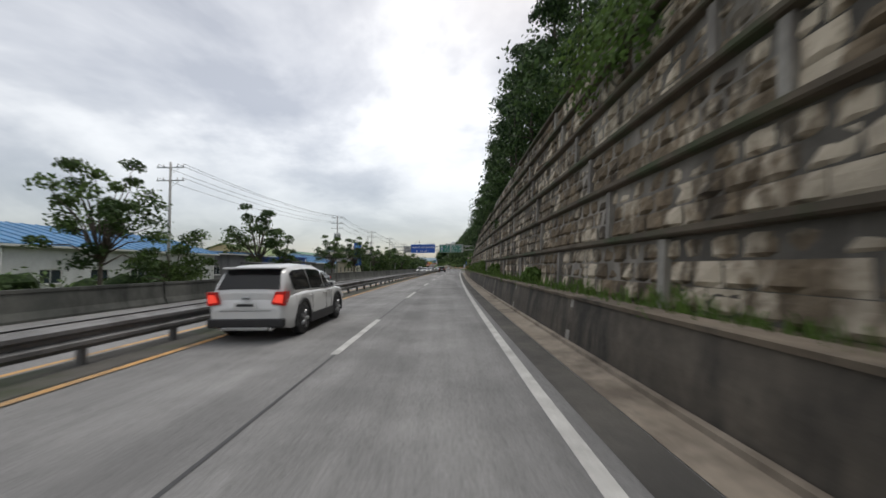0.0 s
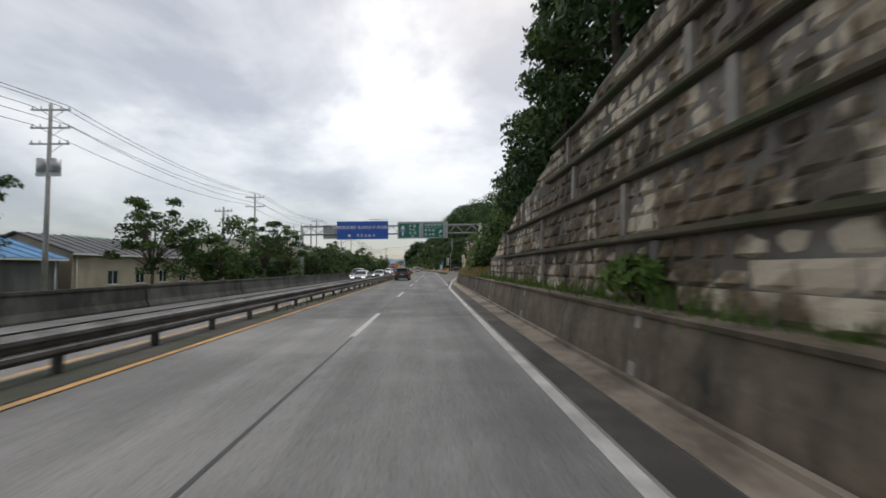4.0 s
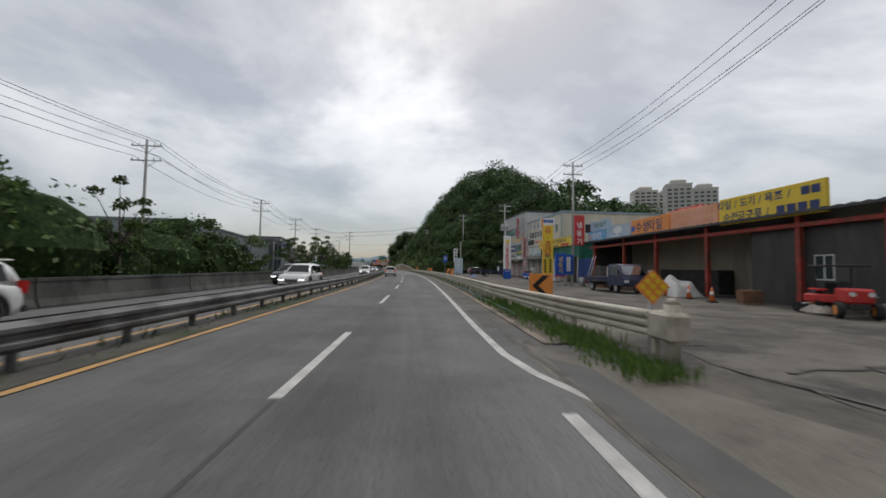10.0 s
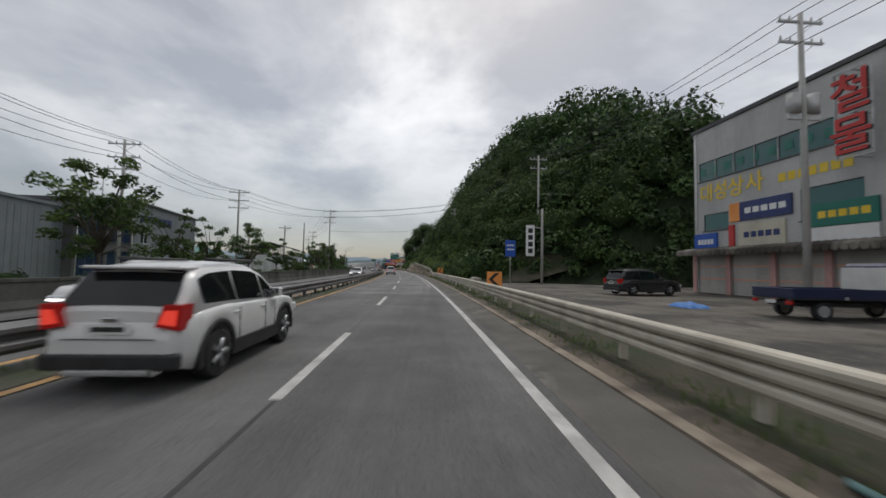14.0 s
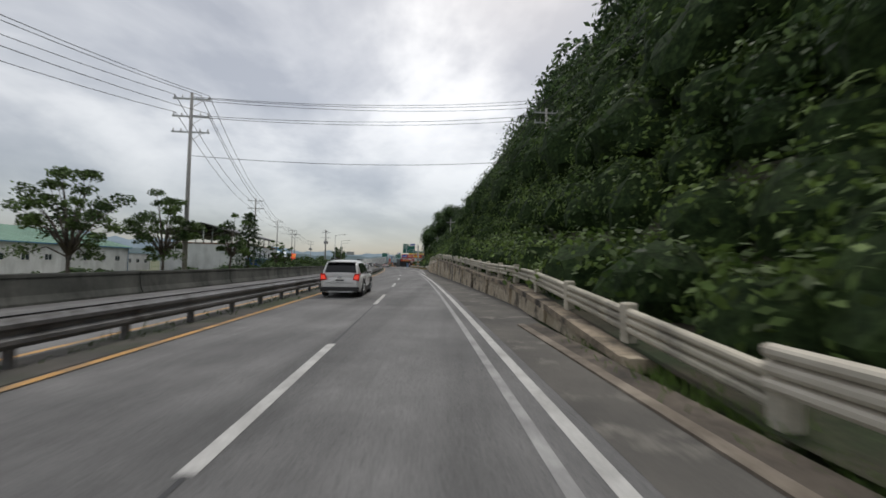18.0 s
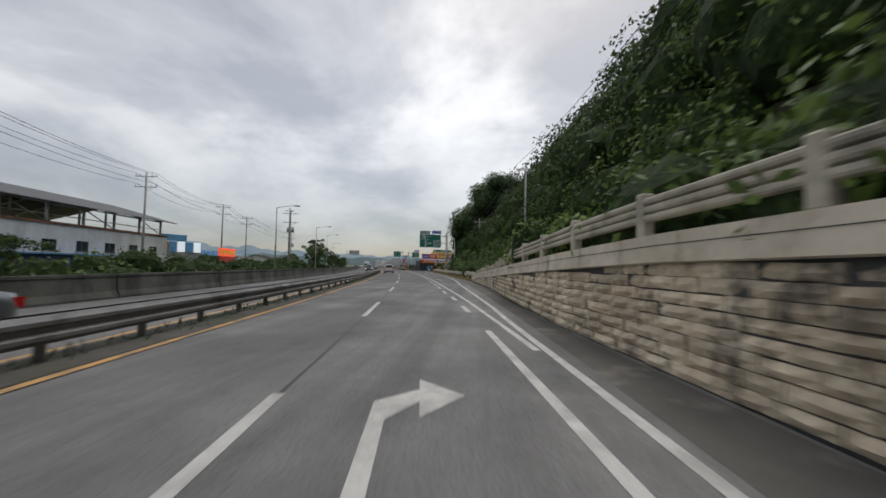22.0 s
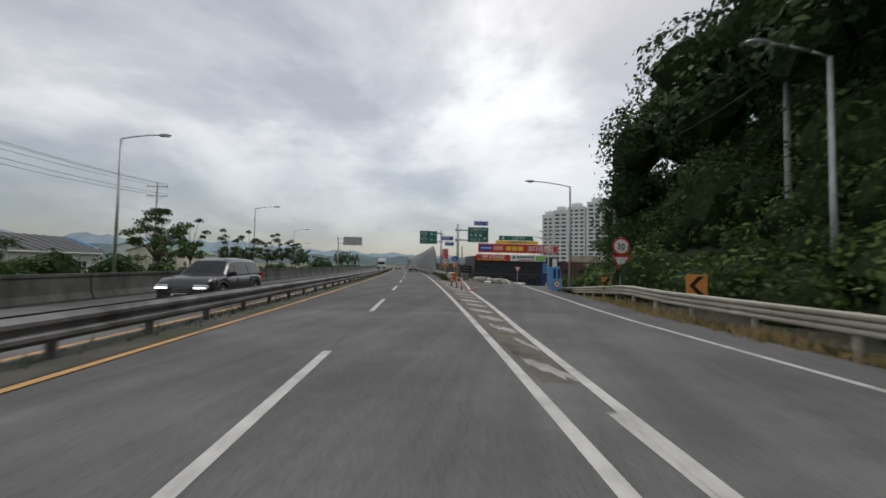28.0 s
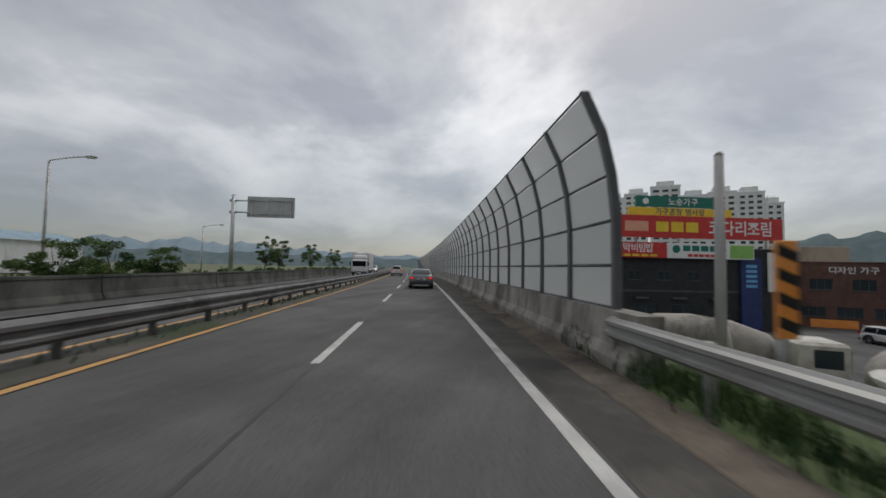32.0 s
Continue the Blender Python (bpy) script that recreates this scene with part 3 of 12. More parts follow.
def rail_run(name, d, z0, h, depth, spans, material, label, group, shift=None, lift=None, piece=4.0, side=1):
    for a, b in spans:
        st = steps(a, b, piece)
        for i in range(len(st) - 1):
            pr = w_profile(d, z0, h, depth * side)
            me = sweep(name, pr, [st[i], st[i + 1] + 0.06], material, shift, lift, close=True)
            yield st[i], me


def build_median():
    for a in steps(-56, 604, 60)[:-1]:
        root = thing("median_guardrail", None, "grimy corrugated steel guardrail on short posts in the median", "guardrail", "median guardrail lengths", "structure")
        for s, me in rail_run("rail", POST_D + 0.1, 0.28, 0.42, 0.10, [(a, a + 60)], M_RAIL_DARK, "", ""):
            part("rail", me, None, root)
        for s, me in rail_run("back_rail", POST_D - 0.1, 0.28, 0.42, 0.10, [(a, a + 60)], M_RAIL_DARK, "", "", piece=6.0, side=-1):
            part("back_rail", me, None, root)
        for s in steps(a, a + 60, 2.0)[:-1]:
            part("post", bx(-0.06, -0.05, 0, 0.06, 0.05, 0.66, 0.012), M_RAIL_DARK, root, m=at(s, POST_D))


build_median()


def build_barrier():
    pr = [(0.0, 0.0), (-0.0, 0.08), (-0.10, 0.30), (-0.15, 0.84), (-0.12, 0.86), (-0.12, 0.96), (-0.38, 0.96), (-0.38, 0.86), (-0.35, 0.84), (-0.40, 0.30), (-0.50, 0.08), (-0.50, 0.0)]
    for a in steps(-56, 636, 8.0)[:-1]:
        me = sweep("concrete_barrier", [(BARRIER_D + d, z) for d, z in pr], steps(a, a + 7.97, 4), M_BARRIER, close=True)
        tagged(new("concrete_barrier", me), "grey stained concrete barrier along the far carriageway", "barrier", "far barrier lengths", "structure")


build_barrier()
# soil and weeds in the median
v, f = strip([(ORANGE - 0.14, 0.012), (POST_D - 0.05, 0.02), (ORANGE_2 + 0.2, 0.012)], ROAD)
tagged(new("median_strip", mesh_of("median_strip", v, f, mk("median_dirt", (0.07, 0.068, 0.062), (0.12, 0.11, 0.095), 0.9, 0.95, 0.4, 14, stain=(0.05, 0.065, 0.03), stain_scale=0.35))), "dark dirty median strip with sparse weeds", "median", kind="structure")


# ---- arrows on the road ----
def arrow(s0, d0, pts, label):
    """Flat painted arrow: outlines as lists of (along, across)."""
    v, f = [], []
    for poly in pts:
        n = len(v)
        v += [P(s0 + a, d0 + c, 0.006) for a, c in poly]
        f.append(tuple(range(n, n + len(poly))))
    tagged(new("road_arrow", mesh_of("road_arrow", v, f, M_WHITE_LINE)), label, "road arrow", "road arrows", "structure")


BEND = [[(0, -0.08), (0, 0.08), (1.7, 0.08), (2.2, -0.08)], [(1.7, 0.08), (2.2, 0.42), (2.6, 0.42), (2.2, -0.08)], [(1.75, 0.42), (3.0, 0.42), (2.38, 0.95)]]
arrow(308.25, -0.42, BEND, "white right-turn arrow on the asphalt")
MERGE = [[(0, 0.1), (0, 0.24), (2.6, -0.05), (2.6, -0.19)], [(2.4, 0.35), (2.9, -0.62), (3.6, -0.2)]]
arrow(367.9, 3.1, MERGE, "white merge arrow on the exit lane")
arrow(345.7, 2.9, MERGE, "white merge arrow on the exit lane")
# worn ghost line beside the edge line
marking("ghost_line", 1.02, 0.13, [(222, 304)], M_FADED_LINE, "worn grey ghost of an old line")
# grimy asphalt inside the gore
v, f = [], []
GRIME = [(393, 2.1), (403, 2.65), (410, 2.9), (416, 3.5), (424, 4.2)]
for s in steps(393, 424, 2):
    v += [P(s, 1.55, 0.003), P(s, lerp_table(s, GRIME) - 0.05, 0.003)]
f = [(2 * i, 2 * i + 1, 2 * i + 3, 2 * i + 2) for i in range(len(v) // 2 - 1)]
M_GRIME = mk("gore_grime", (0.105, 0.092, 0.074), (0.25, 0.22, 0.178), 0.6, 0.92, 0.5, 25, fine=(20, 0.7), stain=(0.055, 0.05, 0.045), stain_scale=0.6)
tagged(new("gore_pavement", mesh_of("gore_pavement", v, f, M_GRIME)), "grimy brown asphalt inside the gore", "pavement", kind="structure")
# hatched gore before the exit
wear = random.Random(31)
v, f = [], []
GORE_R = [(388, 1.95), (397, 2.3), (403, 2.65), (410, 2.9), (416, 3.5), (420, 3.85), (424, 4.2)]
for s in np.arange(393, 423.5, 1.75):
    a, b = 1.56, lerp_table(s, GORE_R) - 0.06
    n = len(v)
    a += wear.uniform(0.05, 0.35)
    b -= wear.uniform(0.0, 0.18)
    wide = wear.uniform(0.6, 1.0)
    for k in range(10):
        u = k / 9
        ragged = wide * (0.35 + 0.65 * math.sin(math.pi * (0.1 + 0.8 * u))) * wear.uniform(0.6, 1.15)
        mid = s + 1.15 - 0.9 * u + wear.uniform(-0.06, 0.06)
        v += [P(mid - ragged / 2, a + (b - a) * u, 0.0055), P(mid + ragged / 2, a + (b - a) * u, 0.0055)]
    f += [(n + 2 * k, n + 2 * k + 1, n + 2 * k + 3, n + 2 * k + 2) for k in range(9)]
tagged(new("gore_hatching", mesh_of("gore_hatching", v, f, M_FADED_LINE)), "worn white hatching on the gore", "road marking", kind="structure")
marking("gore_line", 0.0, 0.16, [(388, 425)], M_WHITE_LINE, "white line of the gore beside the exit lane", shift=lambda s: lerp_table(s, GORE_R), z=0.007)


# ---- right verge: gutter, low wall, block retaining wall ----
def table(t):
    return lambda s: lerp_table(s, t)


shoulder = table(SHOULDER)
LOW_H = [(-60, 0.85), (98, 0.85), (104, 0.6), (109, 0.2), (112, 0.08), (121, 0.05)]


def build_low_wall():
    gv, gf = strip([(2.05, 0.012), (2.62, 0.03)], steps(-58, 121, 3), shift=lambda s: shoulder(s) - 2.1)
    tagged(new("gutter", mesh_of("gutter", gv, gf, M_GUTTER)), "pale dusty concrete gutter beside the road", "gutter", kind="structure")
    kv, kf = strip([(2.50, 0.02), (2.51, 0.085), (2.60, 0.085), (2.615, 0.02)], steps(-58, 119, 3), shift=lambda s: shoulder(s) - 2.1, close=True)
    tagged(new("kerb", mesh_of("kerb", kv, kf, M_GUTTER)), "pale concrete kerb ridge at the back of the gutter", "kerb", kind="structure")
    root = thing("low_wall", None, "grimy low concrete wall leaning back, pale streaks at its joints", "wall", kind="structure")
    for a in steps(-58, 120.5, 6)[:-1]:
        st = steps(a, a + 5.94, 2)
        v, f = [], []
        prof = [(2.62, 0.0), (2.68, 0.5), (2.78, 1.0), (3.02, 1.0), (3.08, 0.0)]
        n = len(prof)
        for s in st:
            h, sh = lerp_table(s, LOW_H), shoulder(s) - 2.1
            v += [P(s, d + sh, z * h) for d, z in prof]
        for i in range(len(st) - 1):
            for j in range(n):
                f.append((i * n + j, i * n + (j + 1) % n, (i + 1) * n + (j + 1) % n, (i + 1) * n + j))
        f += [tuple(range(n)), tuple(range((len(st) - 1) * n, len(st) * n))]
        part("wall_panel", mesh_of("wall_panel", v, f, M_LOW_SOOT if a < 46 else M_LOW_CONC), None, root)
        # pale run-off streak at the joint
        h, sh = lerp_table(a, LOW_H), shoulder(a) - 2.1
        w = random.uniform(0.06, 0.16)
        q = [P(a - w, 2.612 + sh, 0.03), P(a + w, 2.612 + sh, 0.03), P(a + w * 0.6, 2.772 + sh, h * 0.99), P(a - w * 0.7, 2.772 + sh, h * 0.99)]
        part("streak", mesh_of("streak", q, [(0, 1, 2, 3)], M_STREAK), None, root)
    cv, cf = strip([(2.74, 0.0), (2.72, 0.06), (3.12, 0.06), (3.12, 0.0)], steps(-58, 108, 3), shift=lambda s: shoulder(s) - 2.1, lift=lambda s: lerp_table(s, LOW_H), close=True)
    part("coping", mesh_of("coping", cv, cf, M_LOW_CONC), None, root)


M_STREAK = mk("lime_streak", (0.24, 0.225, 0.20), (0.36, 0.34, 0.30), 1.5, 0.9, 0.2, 12, stain=(0.15, 0.135, 0.12), stain_scale=1.2, vert=0.3)


def sooty_block(name, per_object):
    """Cream concrete under brown soot: broad dark runs, cream patches with ragged edges, fine pitting."""
    ma = mk(name, (0.125, 0.092, 0.058), (0.275, 0.212, 0.14), 1.3, 0.93, 0.9, 9, fine=(7, 0.6), **({"per_object": 0.2} if per_object else {"island": 0.2}))
    nt = ma.node_tree
    b = nt.nodes["Principled BSDF"]
    geo = nt.nodes.new("ShaderNodeNewGeometry")
    src = b.inputs["Base Color"].links[0].from_socket
    for scale, stretch, lo, hi, colour, amount in ((0.8, 0.45, 0.49, 0.55, (0.58, 0.50, 0.385), 0.95), (1.5, 0.25, 0.52, 0.58, (0.045, 0.036, 0.026), 0.85), (0.17, 1.5, 0.52, 0.66, (0.055, 0.044, 0.032), 0.55)):
        mp = nt.nodes.new("ShaderNodeMapping")
        mp.inputs["Location"].default_value = (scale * 13, 4.0, 7.0)
        mp.inputs["Scale"].default_value = (1, 1, stretch)
        nt.links.new(geo.outputs["Position"], mp.inputs["Vector"])
        n = nt.nodes.new("ShaderNodeTexNoise")
        n.inputs["Scale"].default_value, n.inputs["Detail"].default_value, n.inputs["Roughness"].default_value = scale, 7, 0.62
        nt.links.new(mp.outputs[0], n.inputs["Vector"])
        r = nt.nodes.new("ShaderNodeMapRange")
        r.inputs["From Min"].default_value, r.inputs["From Max"].default_value = lo, hi
        r.inputs["To Max"].default_value = amount
        nt.links.new(n.outputs["Fac"], r.inputs["Value"])
        mm = nt.nodes.new("ShaderNodeMix")
        mm.data_type = "RGBA"
        nt.links.new(r.outputs[0], mm.inputs["Factor"])
        nt.links.new(src, mm.inputs["A"])
        mm.inputs["B"].default_value = (*colour, 1)
        src = mm.outputs["Result"]
    nt.links.new(src, b.inputs["Base Color"])
    return ma


M_BLOCK, M_BLOCK_FAR = sooty_block("sooty_wall_block", True), sooty_block("sooty_wall_block_joined", False)
M_LEDGE = mk("sooty_ledge", (0.06, 0.048, 0.034), (0.13, 0.105, 0.076), 0.8, 0.95, 0.4, 12, stain=(0.05, 0.065, 0.03), stain_scale=0.5)
build_low_wall()

BASE_D, TIER, BATTER = 3.62, 1.2, 0.27
wall_top = table(WALL_TOP)


def block_shape(w, h, rg):
    """One rough split-faced block, local x along the wall, y outward; its lower half bulges."""
    v, f = [], []
    nx, nz = 4, 4
    deep = rg.uniform(0.05, 0.13)
    hollow = rg.random() < 0.3
    for iz in range(nz):
        for ix in range(nx):
            edge = ix in (0, nx - 1) or iz in (0, nz - 1)
            y = -0.01 if edge else -deep * (1.0 if iz == 1 else 0.15 if hollow else 0.6) * rg.uniform(0.5, 1.25)
            v.append((-w / 2 + w * ix / (nx - 1) + (0 if edge else rg.uniform(-0.04, 0.04)), y, h * (0.0, 0.22, 0.72, 1.0)[iz]))
    for iz in range(nz - 1):
        for ix in range(nx - 1):
            q = iz * nx + ix
            f.append((q, q + 1, q + nx + 1, q + nx))
    return v, f


def build_block_wall():
    root = thing("retaining_wall", None, "tall sooty retaining wall of stacked concrete blocks with dark ledges", "wall", kind="structure")
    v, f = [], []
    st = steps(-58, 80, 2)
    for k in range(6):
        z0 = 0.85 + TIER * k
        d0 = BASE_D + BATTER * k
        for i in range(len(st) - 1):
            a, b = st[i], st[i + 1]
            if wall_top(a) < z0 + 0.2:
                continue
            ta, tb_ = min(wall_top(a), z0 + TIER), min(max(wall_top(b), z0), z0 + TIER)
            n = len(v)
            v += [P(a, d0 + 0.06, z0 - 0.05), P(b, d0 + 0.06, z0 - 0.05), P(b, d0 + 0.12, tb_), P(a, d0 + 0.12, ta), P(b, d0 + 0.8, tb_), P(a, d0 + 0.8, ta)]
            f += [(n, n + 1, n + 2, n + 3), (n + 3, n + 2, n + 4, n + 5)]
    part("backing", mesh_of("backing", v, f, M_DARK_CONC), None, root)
    shapes = []
    for i in range(12):
        sv, sf = block_shape(0.535, 0.335, random.Random(i))
        shapes.append(mesh_of("block", sv, sf, M_BLOCK))
    rest_v, rest_f = [], []
    rnd = random.Random(4)
    made = 0
    for k in range(6):
        z0, d0 = 0.85 + TIER * k, BASE_D + BATTER * k
        for row in range(3):
            s = -3.0 + (0.27 if (row + k) % 2 else 0)
            while s < 79:
                z = z0 + 0.01 + row * 0.342
                if wall_top(s) > z + 0.3:
                    m = at(s, d0 + 0.07 + 0.03 * row + rnd.uniform(-0.015, 0.015), z, -90 + rnd.uniform(-2, 2))
                    if k == 0 and 2 < s < 60 and row and made < 300:
                        part("block", shapes[rnd.randrange(12)], None, root, m=m)
                        made += 1
                    else:
                        sv, sf = block_shape(0.535, 0.335, rnd)
                        n = len(rest_v)
                        rest_v += [m @ Vector(q) for q in sv]
                        rest_f += [tuple(n + j for j in q) for q in sf]
                s += 0.545
        # a projecting concrete beam closes each tier, in cast lengths
        zt = z0 + TIER
        for a in steps(-4, 80, 5.6)[:-1]:
            if wall_top(a + 5.6) < zt - 0.1:
                continue
            v, f = [], []
            for s in steps(a, a + 5.58, 2.8):
                v += [P(s, d0 - 0.04, zt - 0.13), P(s, d0 - 0.07, zt - 0.10), P(s, d0 - 0.06, zt - 0.015), P(s, d0 + 0.5, zt + 0.02), P(s, d0 + 0.3, zt - 0.17)]
            for i in range(2):
                f += [(i * 5 + j, i * 5 + (j + 1) % 5, i * 5 + 5 + (j + 1) % 5, i * 5 + 5 + j) for j in range(5)]
            f += [(0, 1, 2, 3, 4), (14, 13, 12, 11, 10)]
            part("tier_beam", mesh_of("tier_beam", v, f, M_LEDGE), None, root)
        # pale ribs where the tier's lengths meet
        s = 0.6 + 1.9 * (k * 7 % 3) - 5.6
        while s < 78:
            if wall_top(s) > zt - 0.1:
                q = [P(s + x, d0 + y, z) for z, y in ((z0, -0.06), (zt - 0.17, 0.0)) for x in (-0.09, 0.09)] + [P(s + x, d0 + 0.2, z) for z in (z0, zt - 0.17) for x in (-0.09, 0.09)]
                part("rib", mesh_of("rib", q, [(0, 1, 3, 2), (0, 2, 6, 4), (1, 5, 7, 3), (2, 3, 7, 6)], M_STREAK), None, root)
            s += 5.6 + rnd.uniform(-0.5, 0.5)
    tagged(part("upper_blocks", mesh_of("upper_blocks", rest_v, rest_f, M_BLOCK_FAR), None, root), kind="stuff")
    # pale coping along the crest
    cv, cf = strip([(5.16, -0.02), (5.14, 0.16), (5.5, 0.17), (5.5, -0.1)], steps(-40, 66, 3), lift=wall_top, close=True)
    part("crest_coping", mesh_of("crest_coping", cv, cf, M_CONC), None, root)
    # earth ledge between the low wall and the blocks
    ev, ef = strip([(3.05, 0.80), (BASE_D + 0.2, 0.86)], steps(-58, 82, 3))
    tagged(new("wall_ledge", mesh_of("wall_ledge", ev, ef, M_SOIL)), "dusty earth ledge with weeds above the low wall", "ledge", kind="structure")


build_block_wall()

# grassy bank past the wall
HF = table(HILL_FOOT)
v, f = [], []
st = steps(78, 126, 2)
for s in st:
    d0, h = 3.05 + shoulder(s) - 2.1, lerp_table(s, LOW_H)
    d1 = max(HF(s) + 3.0, d0 + 2)
    z1 = float(ground_z(s, d1))
    v += [P(s, d0, h - 0.04), P(s, d0 + (d1 - d0) * 0.4, h + 0.15), P(s, d1, max(z1, h) + 0.05)]
for i in range(len(st) - 1):
    for j in range(2):
        f.append((i * 3 + j, i * 3 + j + 1, i * 3 + j + 4, i * 3 + j + 3))
tagged(new("grass_bank", mesh_of("grass_bank", v, f, M_GRASS, True)), "bank of dry grass under dense shrubs", "bank", kind="structure")

# ---- side road and shop yard ----
v, f = [], []
st = steps(121, 234, 3)
YARD_IN = [(121, 6.2), (126, 6.0), (130, 1.9), (148, 2.1), (153, 2.3), (155, 4.1), (234, 4.1)]
YARD_OUT = [(121, 7.0), (130, 7.2), (134, 8), (139, 12), (145, 30), (226, 32), (234, 12)]
for s in st:
    a, b = lerp_table(s, YARD_IN), lerp_table(s, YARD_OUT)
    v += [P(s, a + (b - a) * j / 5, -0.012) for j in range(6)]
for i in range(len(st) - 1):
    for j in range(5):
        f.append((i * 6 + j, i * 6 + j + 1, i * 6 + j + 7, i * 6 + j + 6))
tagged(new("yard_pavement", mesh_of("yard_pavement", v, f, M_OLD_ASPHALT)), "cracked old asphalt yard before the shops", "pavement", kind="structure")


v, f = [], []
st = steps(109, 149, 2)
for s in st:
    a = lerp_table(s, [(99, 2.0), (108, 1.82), (149, 1.85)])
    b = max(a + 0.05, lerp_table(s, [(99, 2.1), (106, 3.25), (118, 4.7), (124, 5.55), (130, 6.5), (136, 7.5), (143, 4.5), (149, 2.0)]))
    v += [P(s, a + (b - a) * j / 3, 0.003) for j in range(4)]
for i in range(len(st) - 1):
    for j in range(3):
        f.append((i * 4 + j, i * 4 + j + 1, i * 4 + j + 5, i * 4 + j + 4))
tagged(new("side_road_pavement", mesh_of("side_road_pavement", v, f, M_SIDE_ASPHALT)), "cracked pale old asphalt where the side road leaves", "pavement", kind="structure")
M_RED_SOIL = mk("reddish_soil", (0.17, 0.10, 0.058), (0.33, 0.21, 0.12), 1.2, 0.95, 0.8, 20, fine=(16, 0.7), stain=(0.07, 0.085, 0.03), stain_scale=0.7)
v, f = strip([(0.12, 0.0), (0.3, 0.05), (1.4, 0.12), (3.2, 0.1), (6.0, 0.1)], steps(108, 140, 2), shift=lambda s: lerp_table(s, SIDE))
tagged(new("soil_verge", mesh_of("soil_verge", v, f, M_RED_SOIL)), "reddish bare soil verge with grass behind", "verge", kind="structure")


def crack(pts, w, name="pavement_crack"):
    v, f = [], []
    for i, (s, d) in enumerate(pts):
        ww = w * random.uniform(0.6, 1.3)
        s2, d2 = pts[min(i + 1, len(pts) - 1)]
        s1, d1 = pts[max(i - 1, 0)]
        t = Vector((d2 - d1, s2 - s1)).normalized()
        v += [P(s - t.x * -ww, d - t.y * ww, 0.009), P(s + t.x * -ww, d + t.y * ww, 0.009)]
    for i in range(len(pts) - 1):
        f.append((2 * i, 2 * i + 1, 2 * i + 3, 2 * i + 2))
    tagged(new(name, mesh_of(name, v, f, M_TAR)), "dark tar-filled crack in the asphalt", "crack", "pavement cracks", "structure")


def wander(s, d, ds, dd, n):
    out = []
    for i in range(n):
        out.append((s, d))
        s += ds + random.uniform(-0.5, 0.5) * abs(dd + ds) * 0.7
        d += dd + random.uniform(-0.5, 0.5) * abs(dd + ds) * 0.7
    return out


random.seed(11)
for s, d, ds, dd, n, w in ((127.5, 3.0, 0.9, 0.35, 14, 0.05), (129, 2.6, 0.12, 0.55, 10, 0.06), (131.5, 2.2, 0.2, 0.6, 11, 0.05), (134.5, 2.1, 0.1, 0.55, 12, 0.05), (137, 2.4, 0.15, 0.6, 10, 0.05), (128, 5.0, 0.9, 0.1, 14, 0.06), (130, 6.6, 0.8, 0.25, 10, 0.05), (141, 2.8, 0.1, 0.7, 9, 0.06), (146, 5.5, 0.1, 0.8, 10, 0.05), (136, 4.2, 0.7, 0.5, 9, 0.04), (112, 2.2, 0.5, 0.18, 12, 0.05), (114, 2.4, 0.15, 0.4, 7, 0.05), (117, 2.2, 0.2, 0.45, 8, 0.05), (119, 3.2, 0.7, 0.2, 10, 0.05), (121, 2.2, 0.15, 0.5, 8, 0.05), (123.5, 4.0, 0.6, -0.12, 9, 0.04), (125, 2.4, 0.1, 0.5, 9, 0.05)):
    crack(wander(s, d, ds, dd, n), w)
crack_rnd = random.Random(23)
for k in range(46):
    s = crack_rnd.uniform(108, 148)
    lo, hi = 2.0, min(lerp_table(s, SIDE) - 0.5, 9.0)
    d = crack_rnd.uniform(lo, max(lo + 0.2, hi - 0.8))
    across = crack_rnd.random() < 0.55
    n = crack_rnd.randint(5, 11)
    room = max(0.25, hi - d)
    crack(wander(s, d, crack_rnd.uniform(-0.1, 0.25) if across else crack_rnd.uniform(0.4, 0.8), room / n * crack_rnd.uniform(0.5, 1.0) if across else crack_rnd.uniform(-0.1, 0.1), n), crack_rnd.choice((0.015, 0.02, 0.03, 0.04)))
for s in np.arange(108.0, 146.0, 6.3):
    crack([(s + 0.7 * k, 1.98 + 0.05 * math.sin(s + k * 1.7)) for k in range(10)], 0.06)
for s0, s1, d0, d1 in ((128, 133.5, 1.95, 2.6), (139, 147, 1.9, 2.6)):
    m = [P(s0, d0, 0.007), P(s0 + 0.6, d1 - 0.2, 0.007), P(s1 - 0.8, d1, 0.007), P(s1, d0 + 0.2, 0.007)]
    tagged(new("asphalt_patch", mesh_of("asphalt_patch", m, [(0, 1, 2, 3)], M_PATCH)), "dark asphalt repair patch", "patch", "asphalt patches", "structure")

# ---- beige guardrail before the shops, then on the wall, then along the exit lane ----
RAIL_D = [(147, 4.0), (150, 3.5), (156, 3.15), (250, 3.2), (262, 3.75), (300, 3.6), (316, 3.7), (324, 4.3), (335, 5.85), (345, 6.3), (352, 6.6), (380, 7.2), (400, 8.0), (412, 10.6), (421, 12.6), (433, 13.6)]
bench = table(BENCH)
rail_d = table(RAIL_D)


def thrie(d, z0, h, depth):
    pts = []
    for i in range(3):
        y = i / 3
        pts += [(0, y + 0.005), (0.75, y + 0.05), (1, y + 0.13), (0.98, y + 0.23), (0.7, y + 0.285), (0.0, y + 0.325)]
    out = [(d - x * depth, z0 + y * h) for x, y in pts]
    return out + [(x + 0.012, z) for x, z in reversed(out)]


